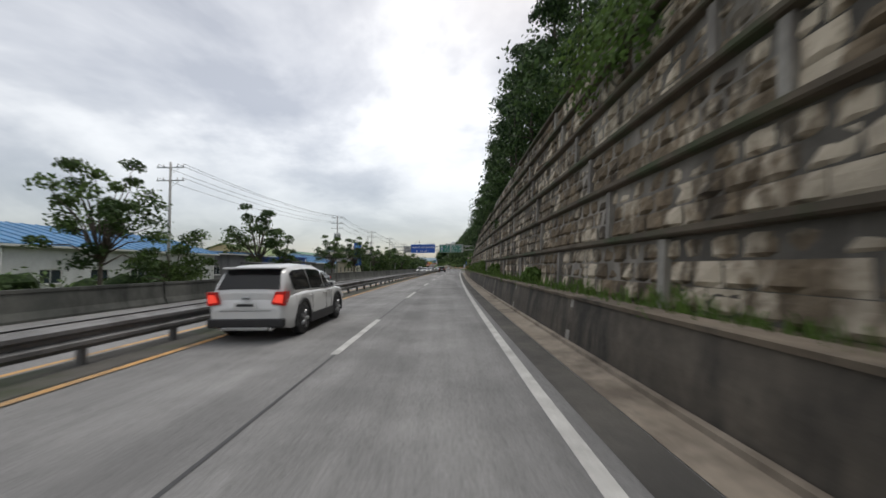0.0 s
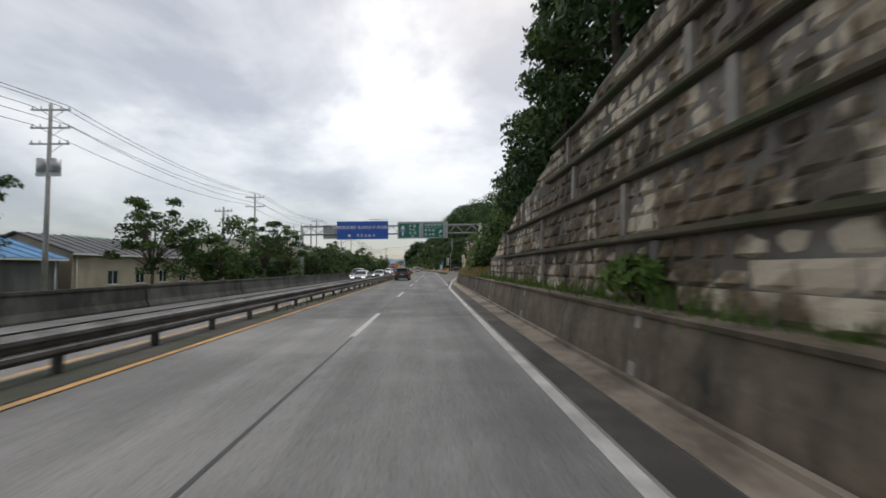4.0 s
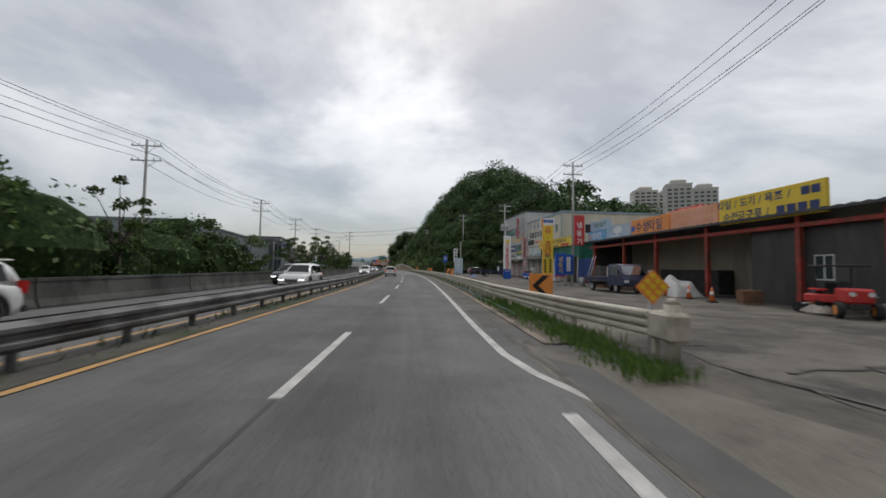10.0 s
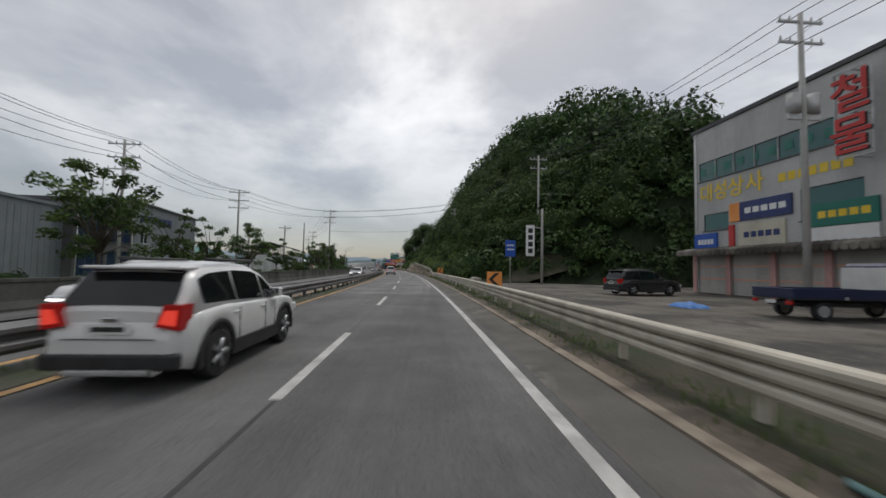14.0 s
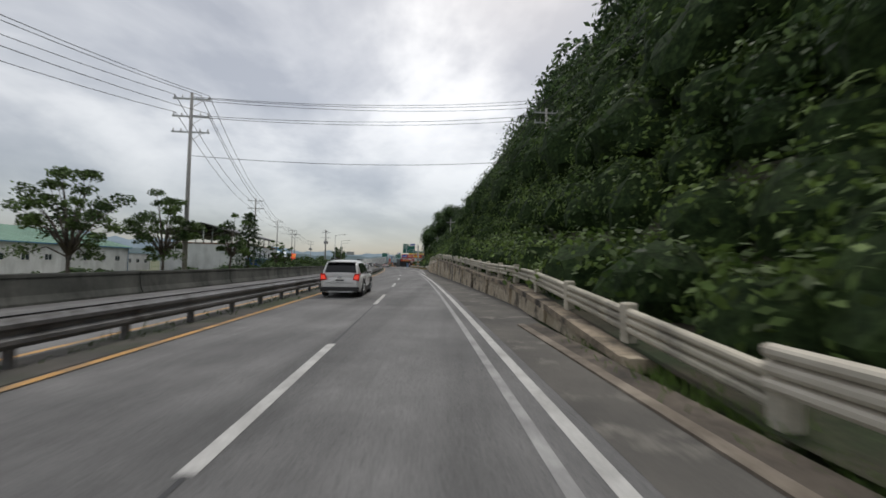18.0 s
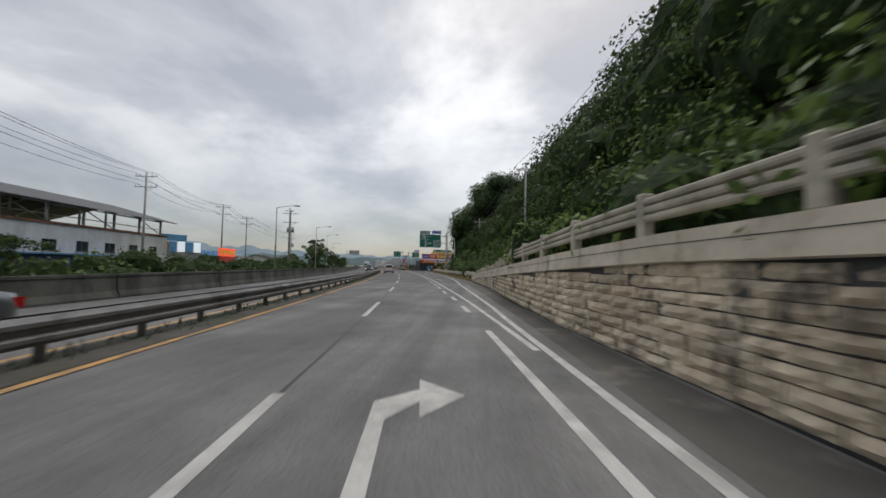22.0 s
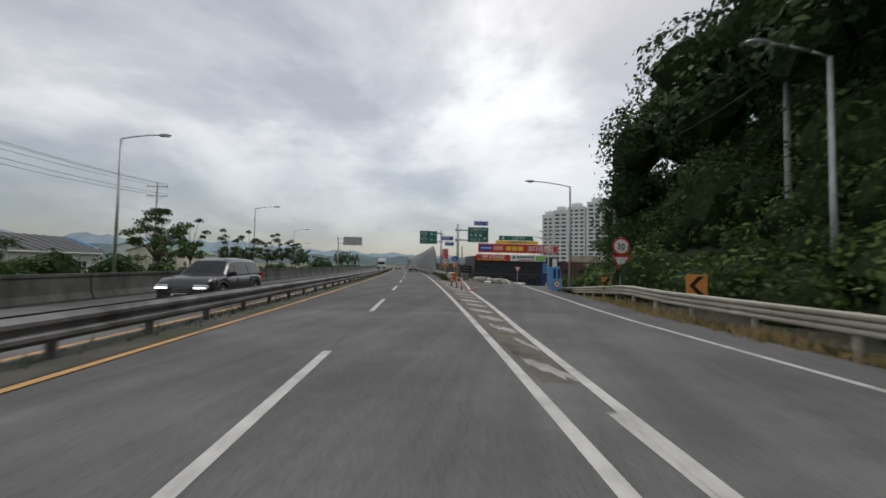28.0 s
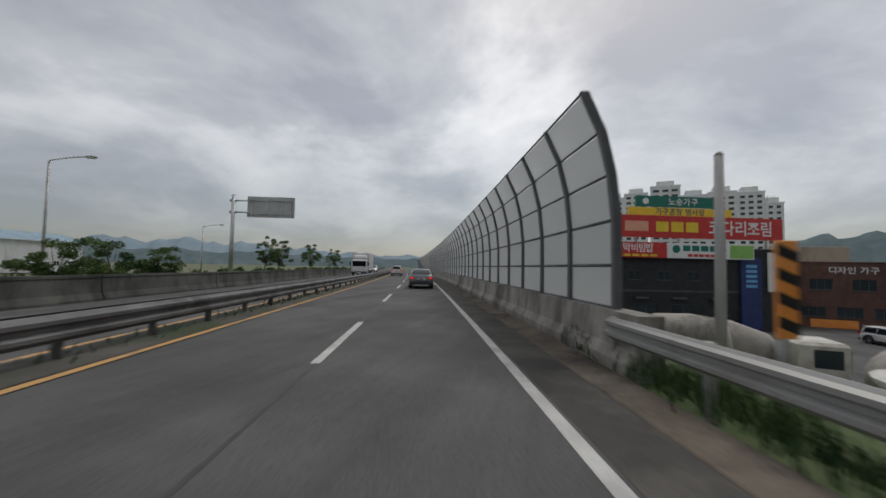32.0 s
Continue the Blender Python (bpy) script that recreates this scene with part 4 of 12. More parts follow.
def build_side_rail():
    for a in steps(147, 252, 35)[:-1]:
        root = thing("roadside_guardrail", None, "beige painted corrugated guardrail on posts beside the shops", "guardrail", "roadside guardrail lengths", "structure")
        for s in steps(a, a + 35, 5)[:-1]:
            part("rail", sweep("rail", thrie(0, 0.36, 0.46, 0.09), [s, s + 2.5, s + 5.05], M_RAIL_BEIGE, rail_d, close=True), None, root)
        for s in steps(a, a + 35, 2.5)[:-1]:
            part("post", bx(0.0, -0.06, -0.1, 0.11, 0.06, 0.78, 0.012), M_RAIL_BEIGE, root, m=at(s, rail_d(s) + 0.02))
    # rounded end piece of the rail
    root = thing("rail_end_post", at(146.6, 4.1), "rounded beige guardrail end with a reflector board", "guardrail end")
    bm = bmesh.new()
    tube(bm, (0, 0, 0), (0, 0, 0.95), 0.12, 0.12, 12)
    tube(bm, (0, 0, 0.95), (0, 0, 1.05), 0.12, 0.05, 12)
    part("post", bm, M_RAIL_BEIGE, root)
    part("end_plate", bx(-0.18, -0.25, 0.35, 0.16, 0.4, 0.82, 0.05), M_RAIL_BEIGE, root)
    # rail on the wall
    for a in steps(252, 344, 23)[:-1]:
        root = thing("wall_top_rail", None, "grey-beige three-wave rail between thick posts on the wall", "guardrail", "wall rail lengths", "structure")
        for s in steps(a, a + 23, 2.875)[:-1]:
            lift = lambda q: bench(q) + lerp_table(q, [(252, 0.0), (262, 0.1), (325, 0.1), (336, -0.08), (347, -0.08), (350, 0.1)])  # noqa: E731
            part("rail", sweep("rail", thrie(0.09, 0.15, 0.43, 0.08), [s, s + 2.9], M_RAIL_WALL, rail_d, lift, close=True), None, root)
            part("post", bx(-0.02, -0.11, -0.1, 0.2, 0.11, 0.66, 0.03), M_RAIL_WALL, root, m=at(s + 0.02, rail_d(s) + 0.02, lift(s)))
    for a in steps(344, 432, 22)[:-1]:
        root = thing("exit_guardrail", None, "pale beige corrugated guardrail beside the exit lane", "guardrail", "exit guardrail lengths", "structure")
        for s in steps(a, a + 22, 4.4)[:-1]:
            part("rail", sweep("rail", thrie(0, 0.38, 0.42, 0.09), steps(s, s + 4.45, 1.11), M_RAIL_BEIGE, rail_d, lambda q: min(0, lerp_table(q, LAND_RIGHT)) + (0.15 if q < 352 else 0), close=True), None, root)
        for s in steps(a, a + 22, 2.2)[:-1]:
            part("post", bx(0, -0.05, -0.3, 0.1, 0.05, 0.8, 0.01), M_RAIL_BEIGE, root, m=at(s, rail_d(s) + 0.02, min(0, lerp_table(s, LAND_RIGHT))))


build_side_rail()
# concrete kerb and grass along the rail
kv, kf = strip([(2.43, -0.05), (2.43, 0.035), (2.60, 0.045), (2.62, -0.05)], steps(148, 258, 3), close=True)
tagged(new("kerb", mesh_of("kerb", kv, kf, M_GUTTER)), "pale brown concrete kerb beside the road", "kerb", kind="structure")
M_BROWN = mk("brown_gutter", (0.10, 0.08, 0.06), (0.19, 0.155, 0.12), 0.8, 0.92, 0.4, 20, fine=(15, 0.8), stain=(0.05, 0.042, 0.033), stain_scale=0.7)
kv, kf = strip([(2.615, 0.02), (2.87, 0.05), (2.96, 0.07)], steps(148, 258, 3))
tagged(new("channel", mesh_of("channel", kv, kf, M_BROWN)), "dusty brown drain channel behind the kerb", "channel", kind="structure")
M_HOSE = mk("teal_hose_plastic", (0.10, 0.20, 0.20), (0.15, 0.27, 0.27), 1.5, 0.5, 0.1, 20, stain=(0.12, 0.12, 0.10), stain_scale=0.8)
hv, hf = strip([(2.90 + 0.032 * math.cos(a * math.pi / 3), 0.095 + 0.032 * math.sin(a * math.pi / 3)) for a in range(6)], steps(152, 196, 1.5), shift=lambda s: 0.03 * math.sin(s * 0.7) + 0.02 * math.sin(s * 1.9), close=True)
tagged(new("water_hose", mesh_of("water_hose", hv, hf, M_HOSE, True)), "teal plastic hose lying along the drain channel", "hose")
gv, gf = strip([(2.94, 0.06), (3.2, 0.10), (4.2, 0.0)], steps(148, 236, 3))
tagged(new("grass_verge", mesh_of("grass_verge", gv, gf, M_VERGE)), "narrow weedy verge under the guardrail", "verge", kind="structure")
v, f = [], []
st = steps(234, 424, 2)
WALL_D = [(234, 2.75), (252, 2.9), (262, 3.6), (280, 3.45), (301, 3.45), (316, 3.5), (324, 4.1), (335, 5.25), (340, 5.5), (346, 6.05), (365, 6.4), (400, 7.8), (412, 9.5), (424, 14)]
wall_d = table(WALL_D)
for s in st:
    d0 = wall_d(s) + 0.3
    d1 = min(max(HF(s) + 2.5, d0 + 1.5), 24)
    land = min(0.0, lerp_table(s, LAND_RIGHT))
    v += [P(s, d0, bench(s) + land + 0.02), P(s, (d0 + d1) / 2, bench(s) + land + 0.12), P(s, d1, float(ground_z(s, d1)) + 0.04)]
for i in range(len(st) - 1):
    for j in range(2):
        f.append((i * 3 + j, i * 3 + j + 1, i * 3 + j + 4, i * 3 + j + 3))
tagged(new("hill_verge", mesh_of("hill_verge", v, f, M_VERGE, True)), "weedy verge at the foot of the hill", "verge", kind="structure")

# ---- cast wall and stone-faced wall below the raised verge ----
M_CAST = mk("stained_cast_wall", (0.42, 0.345, 0.245), (0.66, 0.565, 0.425), 0.9, 0.92, 0.5, 8, fine=(5, 0.66), stain=(0.085, 0.07, 0.052), stain_scale=0.9, vert=0.6, edge=(0.50, 0.59))
M_COPING = mk("grimy_coping", (0.25, 0.20, 0.14), (0.40, 0.325, 0.235), 0.8, 0.92, 0.3, 10, fine=(6, 0.8), stain=(0.05, 0.042, 0.034), stain_scale=1.1, edge=(0.42, 0.58))
M_STONE = mk("rough_faced_block", (0.54, 0.435, 0.31), (0.78, 0.665, 0.505), 1.2, 0.93, 0.9, 9, fine=(7, 0.72), stain=(0.10, 0.087, 0.07), stain_scale=1.1, vert=0.8, per_object=0.22, edge=(0.53, 0.66))
M_STONE_FAR = mk("rough_faced_block_joined", (0.54, 0.435, 0.31), (0.78, 0.665, 0.505), 1.2, 0.93, 0.9, 9, fine=(7, 0.72), stain=(0.10, 0.087, 0.07), stain_scale=1.1, vert=0.8, island=0.22, edge=(0.53, 0.66))
M_SMOOTH_CAST = mk("weathered_wall_top", (0.56, 0.49, 0.38), (0.74, 0.66, 0.54), 0.8, 0.92, 0.4, 8, fine=(4, 0.82), stain=(0.20, 0.17, 0.135), stain_scale=1.3, vert=0.4, edge=(0.54, 0.68))


def build_cast_wall():
    root = thing("cast_wall", None, "stained cast concrete wall with vertical ribs and dark run-off", "wall", kind="structure")
    for a in steps(254, 301, 4.7)[:-1]:
        b = a + 4.66
        pts = []
        for s in (a, b):
            d, h = wall_d(s), bench(s)
            pts += [P(s, d, -0.05), P(s, d + 0.05, max(h - 0.14, 0.02)), P(s, d - 0.04, max(h - 0.13, 0.03)), P(s, d - 0.04, h), P(s, d + 0.4, h + 0.01), P(s, d + 0.45, -0.05)]
        f = [(i, (i + 1) % 6, (i + 1) % 6 + 6, i + 6) for i in range(6)] + [tuple(range(6)), tuple(range(6, 12))]
        part("wall_panel", mesh_of("wall_panel", pts, f, M_CAST), None, root)
        cp = []
        for s in (a, b):
            d, h = wall_d(s), bench(s)
            lo = max(h - 0.16, 0.03)
            cp += [P(s, d - 0.07, lo), P(s, d - 0.07, h + 0.004), P(s, d + 0.42, h + 0.014), P(s, d + 0.2, lo)]
        part("coping", mesh_of("coping", cp, [(0, 4, 5, 1), (1, 5, 6, 2), (0, 3, 7, 4), (0, 1, 2, 3), (4, 7, 6, 5)], M_COPING), None, root)
        if bench(a) > 0.7:
            gq = [P(s, wall_d(s) + 0.014 - 0.02, bench(s) * k) for s, k in ((a, 0.55), (b, 0.55), (b, 0.563), (a, 0.563))]
            part("form_line", mesh_of("form_line", gq, [(0, 1, 2, 3)], M_SEAM), None, root)
        d, h = wall_d(a), bench(a)
        part("rib", bx(-0.05, -0.10, 0, 0.2, 0.10, max(h, 0.2)), M_CAST, root, m=at(a, d - 0.03))
    root = thing("end_pillar", at(301.4, wall_d(301.4) - 0.08), "tall concrete pillar where the stone-faced wall begins", "pillar", kind="structure")
    part("pillar", bx(0, -0.25, 0, 0.6, 0.25, 2.36, 0.02), M_CAST, root)
    root = thing("stone_wall", None, "rough stone-faced block wall under a smooth coping", "wall", kind="structure")
    v, f = [], []
    st = steps(301.6, 346, 2)
    for s in st:
        d, h = wall_d(s), bench(s)
        v += [P(s, d + 0.12, -0.05), P(s, d + 0.16, max(h - 0.45, 0.02)), P(s, d + 0.06, max(h - 0.43, 0.03)), P(s, d + 0.08, h), P(s, d + 0.6, h)]
    for i in range(len(st) - 1):
        for j in range(1, 4):
            f.append((i * 5 + j, i * 5 + j + 1, i * 5 + j + 6, i * 5 + j + 5))
    part("coping", mesh_of("coping", v, f, M_SMOOTH_CAST), None, root)
    bed = [P(s, wall_d(s) + 0.145 + 0.05 * z, z) for s in st for z in (-0.05, max(bench(s) - 0.4, 0.02))]
    part("joint_bed", mesh_of("joint_bed", bed, [(2 * i, 2 * i + 1, 2 * i + 3, 2 * i + 2) for i in range(len(st) - 1)], M_SEAM), None, root)
    for drop in (0.17,):
        gq = [P(s, wall_d(s) + 0.057, bench(s) - drop - k) for s in st for k in (0, 0.012) if bench(s) > 0.5]
        part("form_line", mesh_of("form_line", gq, [(2 * i, 2 * i + 1, 2 * i + 3, 2 * i + 2) for i in range(len(gq) // 2 - 1)], M_SEAM), None, root)
    rnd = random.Random(7)

    def stone(w, h):
        vv, ff = [], []
        nx, nz = 4, 3
        tilt = rnd.uniform(-0.012, 0.012)
        for iz in range(nz):
            for ix in range(nx):
                edge = ix in (0, nx - 1) or iz in (0, nz - 1)
                vv.append((-w / 2 + w * ix / (nx - 1), (0.02 if edge else -rnd.uniform(0.012, 0.05)) + tilt * (ix - 1.5), h * iz / (nz - 1) + rnd.uniform(-0.008, 0.008)))
        vv += [(-w / 2, 0.12, 0), (w / 2, 0.12, 0), (w / 2, 0.12, h), (-w / 2, 0.12, h)]
        for iz in range(nz - 1):
            for ix in range(nx - 1):
                q = iz * nx + ix
                ff.append((q, q + 1, q + nx + 1, q + nx))
        n = nx * nz
        ff += [(0, n, n + 1, nx - 1), (nx * (nz - 1), nx * nz - 1, n + 2, n + 3), (0, nx * (nz - 1), n + 3, n), (nx - 1, n + 1, n + 2, nx * nz - 1)]
        return vv, ff

    widths = (0.38, 0.5, 0.62, 0.75, 0.9, 1.1)
    high = 0.2
    shapes = [(w, mesh_of("stone", *stone(w - 0.014, high - rnd.choice((0.008, 0.014, 0.026))), M_STONE)) for w in widths for _ in range(3)]
    rest_v, rest_f, made = [], [], 0
    for row in range(8):
        s = 302.0 + rnd.uniform(0, 0.5)
        while s < 345:
            w, me = rnd.choice(shapes)
            mid = s + w / 2
            if 0.02 + (row + 1) * high < bench(mid) - 0.36:
                m = at(mid, wall_d(mid) + 0.10 + 0.012 * row + rnd.uniform(-0.02, 0.02), 0.02 + row * high, -90)
                if made < 300 and mid < 327:
                    part("stone", me, None, root, m=m)
                    made += 1
                else:
                    n = len(rest_v)
                    rest_v += [m @ q.co for q in me.vertices]
                    rest_f += [tuple(n + q for q in f.vertices) for f in me.polygons]
            s += w
    tagged(part("further_stones", mesh_of("further_stones", rest_v, rest_f, M_STONE_FAR), None, root), kind="stuff")


build_cast_wall()
# dusty shoulder strip along the walls
v, f = [], []
st = steps(150, 346, 3)
for s in st:
    inner = lerp_table(s, [(150, 1.6), (300, 1.62), (312, 2.6), (346, 4.9)])
    outer = lerp_table(s, [(150, 2.44), (254, 2.6), (262, 3.55), (301, 3.45), (316, 3.5), (324, 4.1), (335, 5.6), (346, 6.1)])
    v += [P(s, inner, 0.003), P(s, max(outer, inner + 0.05), 0.004)]
for i in range(len(st) - 1):
    f.append((2 * i, 2 * i + 1, 2 * i + 3, 2 * i + 2))
M_SHOULDER = mk("dusty_shoulder", (0.085, 0.08, 0.072), (0.15, 0.138, 0.122), 0.5, 0.93, 0.4, 30, fine=(25, 0.8), stain=(0.21, 0.195, 0.17), stain_scale=0.9, edge=(0.56, 0.64))
M_DARK_SHOULDER = mk("damp_shoulder", (0.042, 0.039, 0.035), (0.08, 0.074, 0.065), 0.7, 0.85, 0.4, 30, fine=(25, 0.75), stain=(0.11, 0.10, 0.086), stain_scale=0.6)
tagged(new("shoulder", mesh_of("shoulder", v, f, M_SHOULDER)), "dusty stained road shoulder", "shoulder", kind="structure")

# brown gutter and dark shoulder beyond the exit
v, f = strip([(2.24, 0.006), (2.26, 0.02), (2.78, 0.05), (2.82, -0.3)], steps(431, 602, 4))
tagged(new("gutter", mesh_of("gutter", v, f, M_BROWN)), "dusty brown concrete gutter under the guardrail", "gutter", kind="structure")
v, f = strip([(1.5, 0.003), (2.24, 0.004)], steps(428, 602, 4))
tagged(new("shoulder", mesh_of("shoulder", v, f, M_DARK_SHOULDER)), "dark damp road shoulder", "shoulder", kind="structure")
v, f = strip([(1.60, 0.003), (2.04, 0.004)], steps(-58, 98, 4), shift=lambda s: shoulder(s) - 2.1)
tagged(new("shoulder", mesh_of("shoulder", v, f, M_DARK_SHOULDER)), "dark damp strip between the edge line and the gutter", "shoulder", kind="structure")


# ---- foliage ----
M_LEAF_DARK = mk("dark_foliage", (0.024, 0.052, 0.018), (0.085, 0.142, 0.043), 0.3, 0.6, 0, spec=0.3, island=0.45, trans=0.2, lo=0.4, hi=0.62)
M_LEAF = mk("tree_leaves", (0.030, 0.060, 0.017), (0.105, 0.162, 0.045), 0.42, 0.6, 0, spec=0.3, island=0.45, trans=0.25, lo=0.4, hi=0.62)
# Dark green that stands in for the shade deep inside leaf clumps
M_SHADE_CORE = mk("foliage_shade_core", (0.018, 0.036, 0.012), (0.052, 0.086, 0.027), 3.0, 0.9, 0.9, 9, fine=(7, 0.4), spec=0.15)
M_CLIMBER = mk("climbing_leaves", (0.034, 0.068, 0.016), (0.155, 0.225, 0.055), 0.4, 0.6, 0, spec=0.3, island=0.5, trans=0.3)
M_LEAF_BRIGHT = mk("bright_weeds", (0.075, 0.135, 0.028), (0.12, 0.19, 0.045), 0.6, 0.65, 0, spec=0.25, island=0.3, trans=0.3)
M_DRY = mk("dry_grass", (0.30, 0.22, 0.10), (0.44, 0.345, 0.175), 0.6, 0.8, 0, spec=0.2, island=0.3, trans=0.25)
M_BARK = mk("bark", (0.075, 0.06, 0.048), (0.13, 0.11, 0.09), 4, 0.9, 0.6, 20, fine=(30, 0.7))
M_BLOSSOM = mk("pink_blossom", (0.62, 0.36, 0.47), (0.80, 0.62, 0.69), 2, 0.7, 0, island=0.15, trans=0.2)
rng = np.random.default_rng(5)


def leaf_quads(centers, normals, size, spread=0.5, aspect=0.55, droop=0.2):
    """(n, 4, 3) rhombic leaves round centers, roughly facing normals."""
    n = len(centers)
    nm = normals + rng.normal(0, spread, (n, 3))
    nm /= np.linalg.norm(nm, axis=1, keepdims=True) + 1e-9
    r = rng.normal(0, 1, (n, 3))
    u = np.cross(nm, r)
    u /= np.linalg.norm(u, axis=1, keepdims=True) + 1e-9
    w = np.cross(nm, u)
    s = (size * rng.uniform(0.6, 1.35, n))[:, None]
    a = s * aspect
    bend = nm * s * droop
    return np.stack([centers - u * s, centers + w * a - bend * 0.2, centers + u * s - bend, centers - w * a - bend * 0.2], 1)


def shell(center, radii, n, top=True, fill=0.35):
    """Points and outward normals on a lumpy ellipsoid."""
    d = rng.normal(0, 1, (n, 3))
    d /= np.linalg.norm(d, axis=1, keepdims=True)
    if top:
        d[:, 2] = np.where(d[:, 2] < -0.35, -d[:, 2], d[:, 2])
    lump = 1 + 0.18 * np.sin(d[:, 0] * 5 + center[0]) * np.sin(d[:, 1] * 6 + center[1]) + rng.normal(0, 0.07, n)
    k = np.where(rng.uniform(0, 1, n) < fill, rng.uniform(0.35, 1.0, n), 1.0) * lump
    return np.asarray(center) + d * np.asarray(radii) * k[:, None], d


def foliage(name, quads, material, label, category="woods"):
    return tagged(new(name, quads_mesh(name, np.concatenate(quads), material)), label, category, kind="stuff")


def hill_woods():
    """Crowns packed over the slopes, finer near the road."""
    near, mid, far = [], [], []
    cores = []
    bm = bmesh.new()
    bmesh.ops.create_icosphere(bm, subdivisions=2, radius=1)
    ball = np.array([v.co for v in bm.verts])
    ball_faces = np.array([[v.index for v in f.verts] for f in bm.faces])
    bm.free()
    def crowns(s0, s1, step, d_off0, d_off1, dstep, r0, r1, lift, n, size, bucket, core=0.82):
        for s in np.arange(s0, s1, step):
            foot = HF(s)
            for off in np.arange(d_off0, d_off1, dstep):
                ss, dd = s + rng.uniform(-0.5, 0.5) * step, foot + off + rng.uniform(-0.5, 0.5) * dstep
                r = rng.uniform(r0, r1)
                z = float(ground_z(ss, dd)) + lift * r * rng.uniform(0.7, 1.35)
                c = P(ss, dd, z)
                tall = r * rng.uniform(0.8, 1.25)
                p, nrm = shell(c, (r, r, tall), n)
                bucket.append(leaf_quads(p, nrm, size))
                # Dark filler ball added inside the crown to imitate its inner shade
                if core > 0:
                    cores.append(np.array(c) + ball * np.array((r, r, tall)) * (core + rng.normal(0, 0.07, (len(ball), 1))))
    # low climbers over the foot of the slope
    crowns(238, 430, 2.0, -1.8, 5.0, 1.35, 0.8, 1.9, 0.35, 350, 0.12, near)
    crowns(221, 244, 2.2, -1.0, 14, 2.2, 1.4, 2.4, 0.9, 260, 0.27, far, 0)
    crowns(236, 433, 2.9, 4.0, 15, 2.0, 1.4, 2.9, 0.55, 470, 0.165, mid)
    crowns(236, 434, 3.8, 14, 26, 3.2, 2.2, 3.6, 0.8, 460, 0.24, far, 0.65)
    crowns(396, 424, 3.3, 3.5, 17, 3.0, 2.2, 3.6, 3.0, 640, 0.23, far, 0.6)
    crowns(424, 431, 3.3, 5, 17, 3.0, 2.0, 3.2, 2.2, 640, 0.23, far, 0.6)
    crowns(222, 416, 5.0, 17, 50, 5.0, 3.0, 4.6, 0.9, 330, 0.44, far, 0)
    crowns(150, 330, 8, 95, 130, 11, 6, 8, 0.8, 170, 1.25, far, 0)
    # lone crowns along the skyline
    crowns(240, 415, 7.0, 14, 50, 9.0, 2.4, 3.6, 1.3, 300, 0.27, far, 0)
    # trees over the retaining wall and the bank
    crowns(103, 117, 3.0, 3.6, 11, 2.6, 1.7, 2.5, 2.1, 760, 0.15, near, 0.45)
    crowns(10, 84, 3.4, 1.6, 12, 3.2, 1.6, 2.6, 0.8, 420, 0.16, far, 0)
    crowns(84, 124, 2.0, 0.8, 12, 2.0, 1.2, 2.2, 1.1, 740, 0.12, near, 0.58)
    crowns(91, 105, 3.2, 5, 16, 3.2, 1.8, 2.8, 2.4, 900, 0.16, near, 0.5)
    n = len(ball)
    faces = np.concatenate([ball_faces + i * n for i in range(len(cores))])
    me = mesh_of("hill_undergrowth", np.concatenate(cores).tolist(), faces.tolist(), M_SHADE_CORE)
    tagged(new("hill_undergrowth", me), "dark balls standing in for shade inside the hillside thickets", "woods", kind="stuff")
    foliage("hill_climbers", near, M_CLIMBER, "dense green climbers and shrubs over the bank")
    foliage("hill_shrubs", mid, M_LEAF, "leafy shrubs and climbers up the hillside")
    foliage("hill_trees", far, M_LEAF_DARK, "dark green wooded hillside")


hill_woods()


def wall_tree(s, d, height, spread, seed, leaves=280, label="tall dark forest tree above the retaining wall"):
    """A tall forest tree on the crest: bare lower trunk, tapering stack of leaf clumps."""
    r = random.Random(seed)
    z0 = float(ground_z(s, d))
    root = thing("forest_tree", at(s, d, z0), label, "tree", "tall forest trees")
    bm = bmesh.new()
    tube(bm, (0, 0, -0.5), (r.uniform(-0.4, 0.4), 0, height * 0.9), 0.2, 0.05, 8)
    quads = []
    for i in range(15):
        u = (i + 0.5) / 15
        z = height * (0.2 + 0.78 * u)
        a, reach = i * 2.4 + r.uniform(-0.3, 0.3), spread * (1.05 - 0.75 * u) * r.uniform(0.45, 1.0)
        e = Vector((math.cos(a) * reach, math.sin(a) * reach, z))
        if i % 2:
            tube(bm, (0, 0, z - 0.8), e, 0.06, 0.02, 5)
        rad = spread * r.uniform(0.36, 0.58) * (1.1 - 0.5 * u)
        p, nr = shell(e, (rad, rad, rad * 0.8), leaves, fill=0.5)
        quads.append(leaf_quads(p, nr, 0.15, spread=0.9))
    part("trunk", bm, M_BARK, root)
    part("crown", quads_mesh("crown", np.concatenate(quads), M_LEAF_DARK), None, root)


tree_rnd = random.Random(17)
for k, s in enumerate(np.arange(22.0, 84.0, 4.4)):
    wall_tree(s + tree_rnd.uniform(-1, 1), 7.6 + tree_rnd.uniform(-0.5, 1.0) + (0.8 if s > 66 else 0), (11.5 if s < 62 else 12.5) * tree_rnd.uniform(0.88, 1.1), 2.7, k)

for k, s in enumerate((68.0, 73.5, 79.0, 85.0)):
    wall_tree(s, 6.4 + 0.3 * k, 8.5 + tree_rnd.uniform(-1, 1), 2.5, 40 + k)


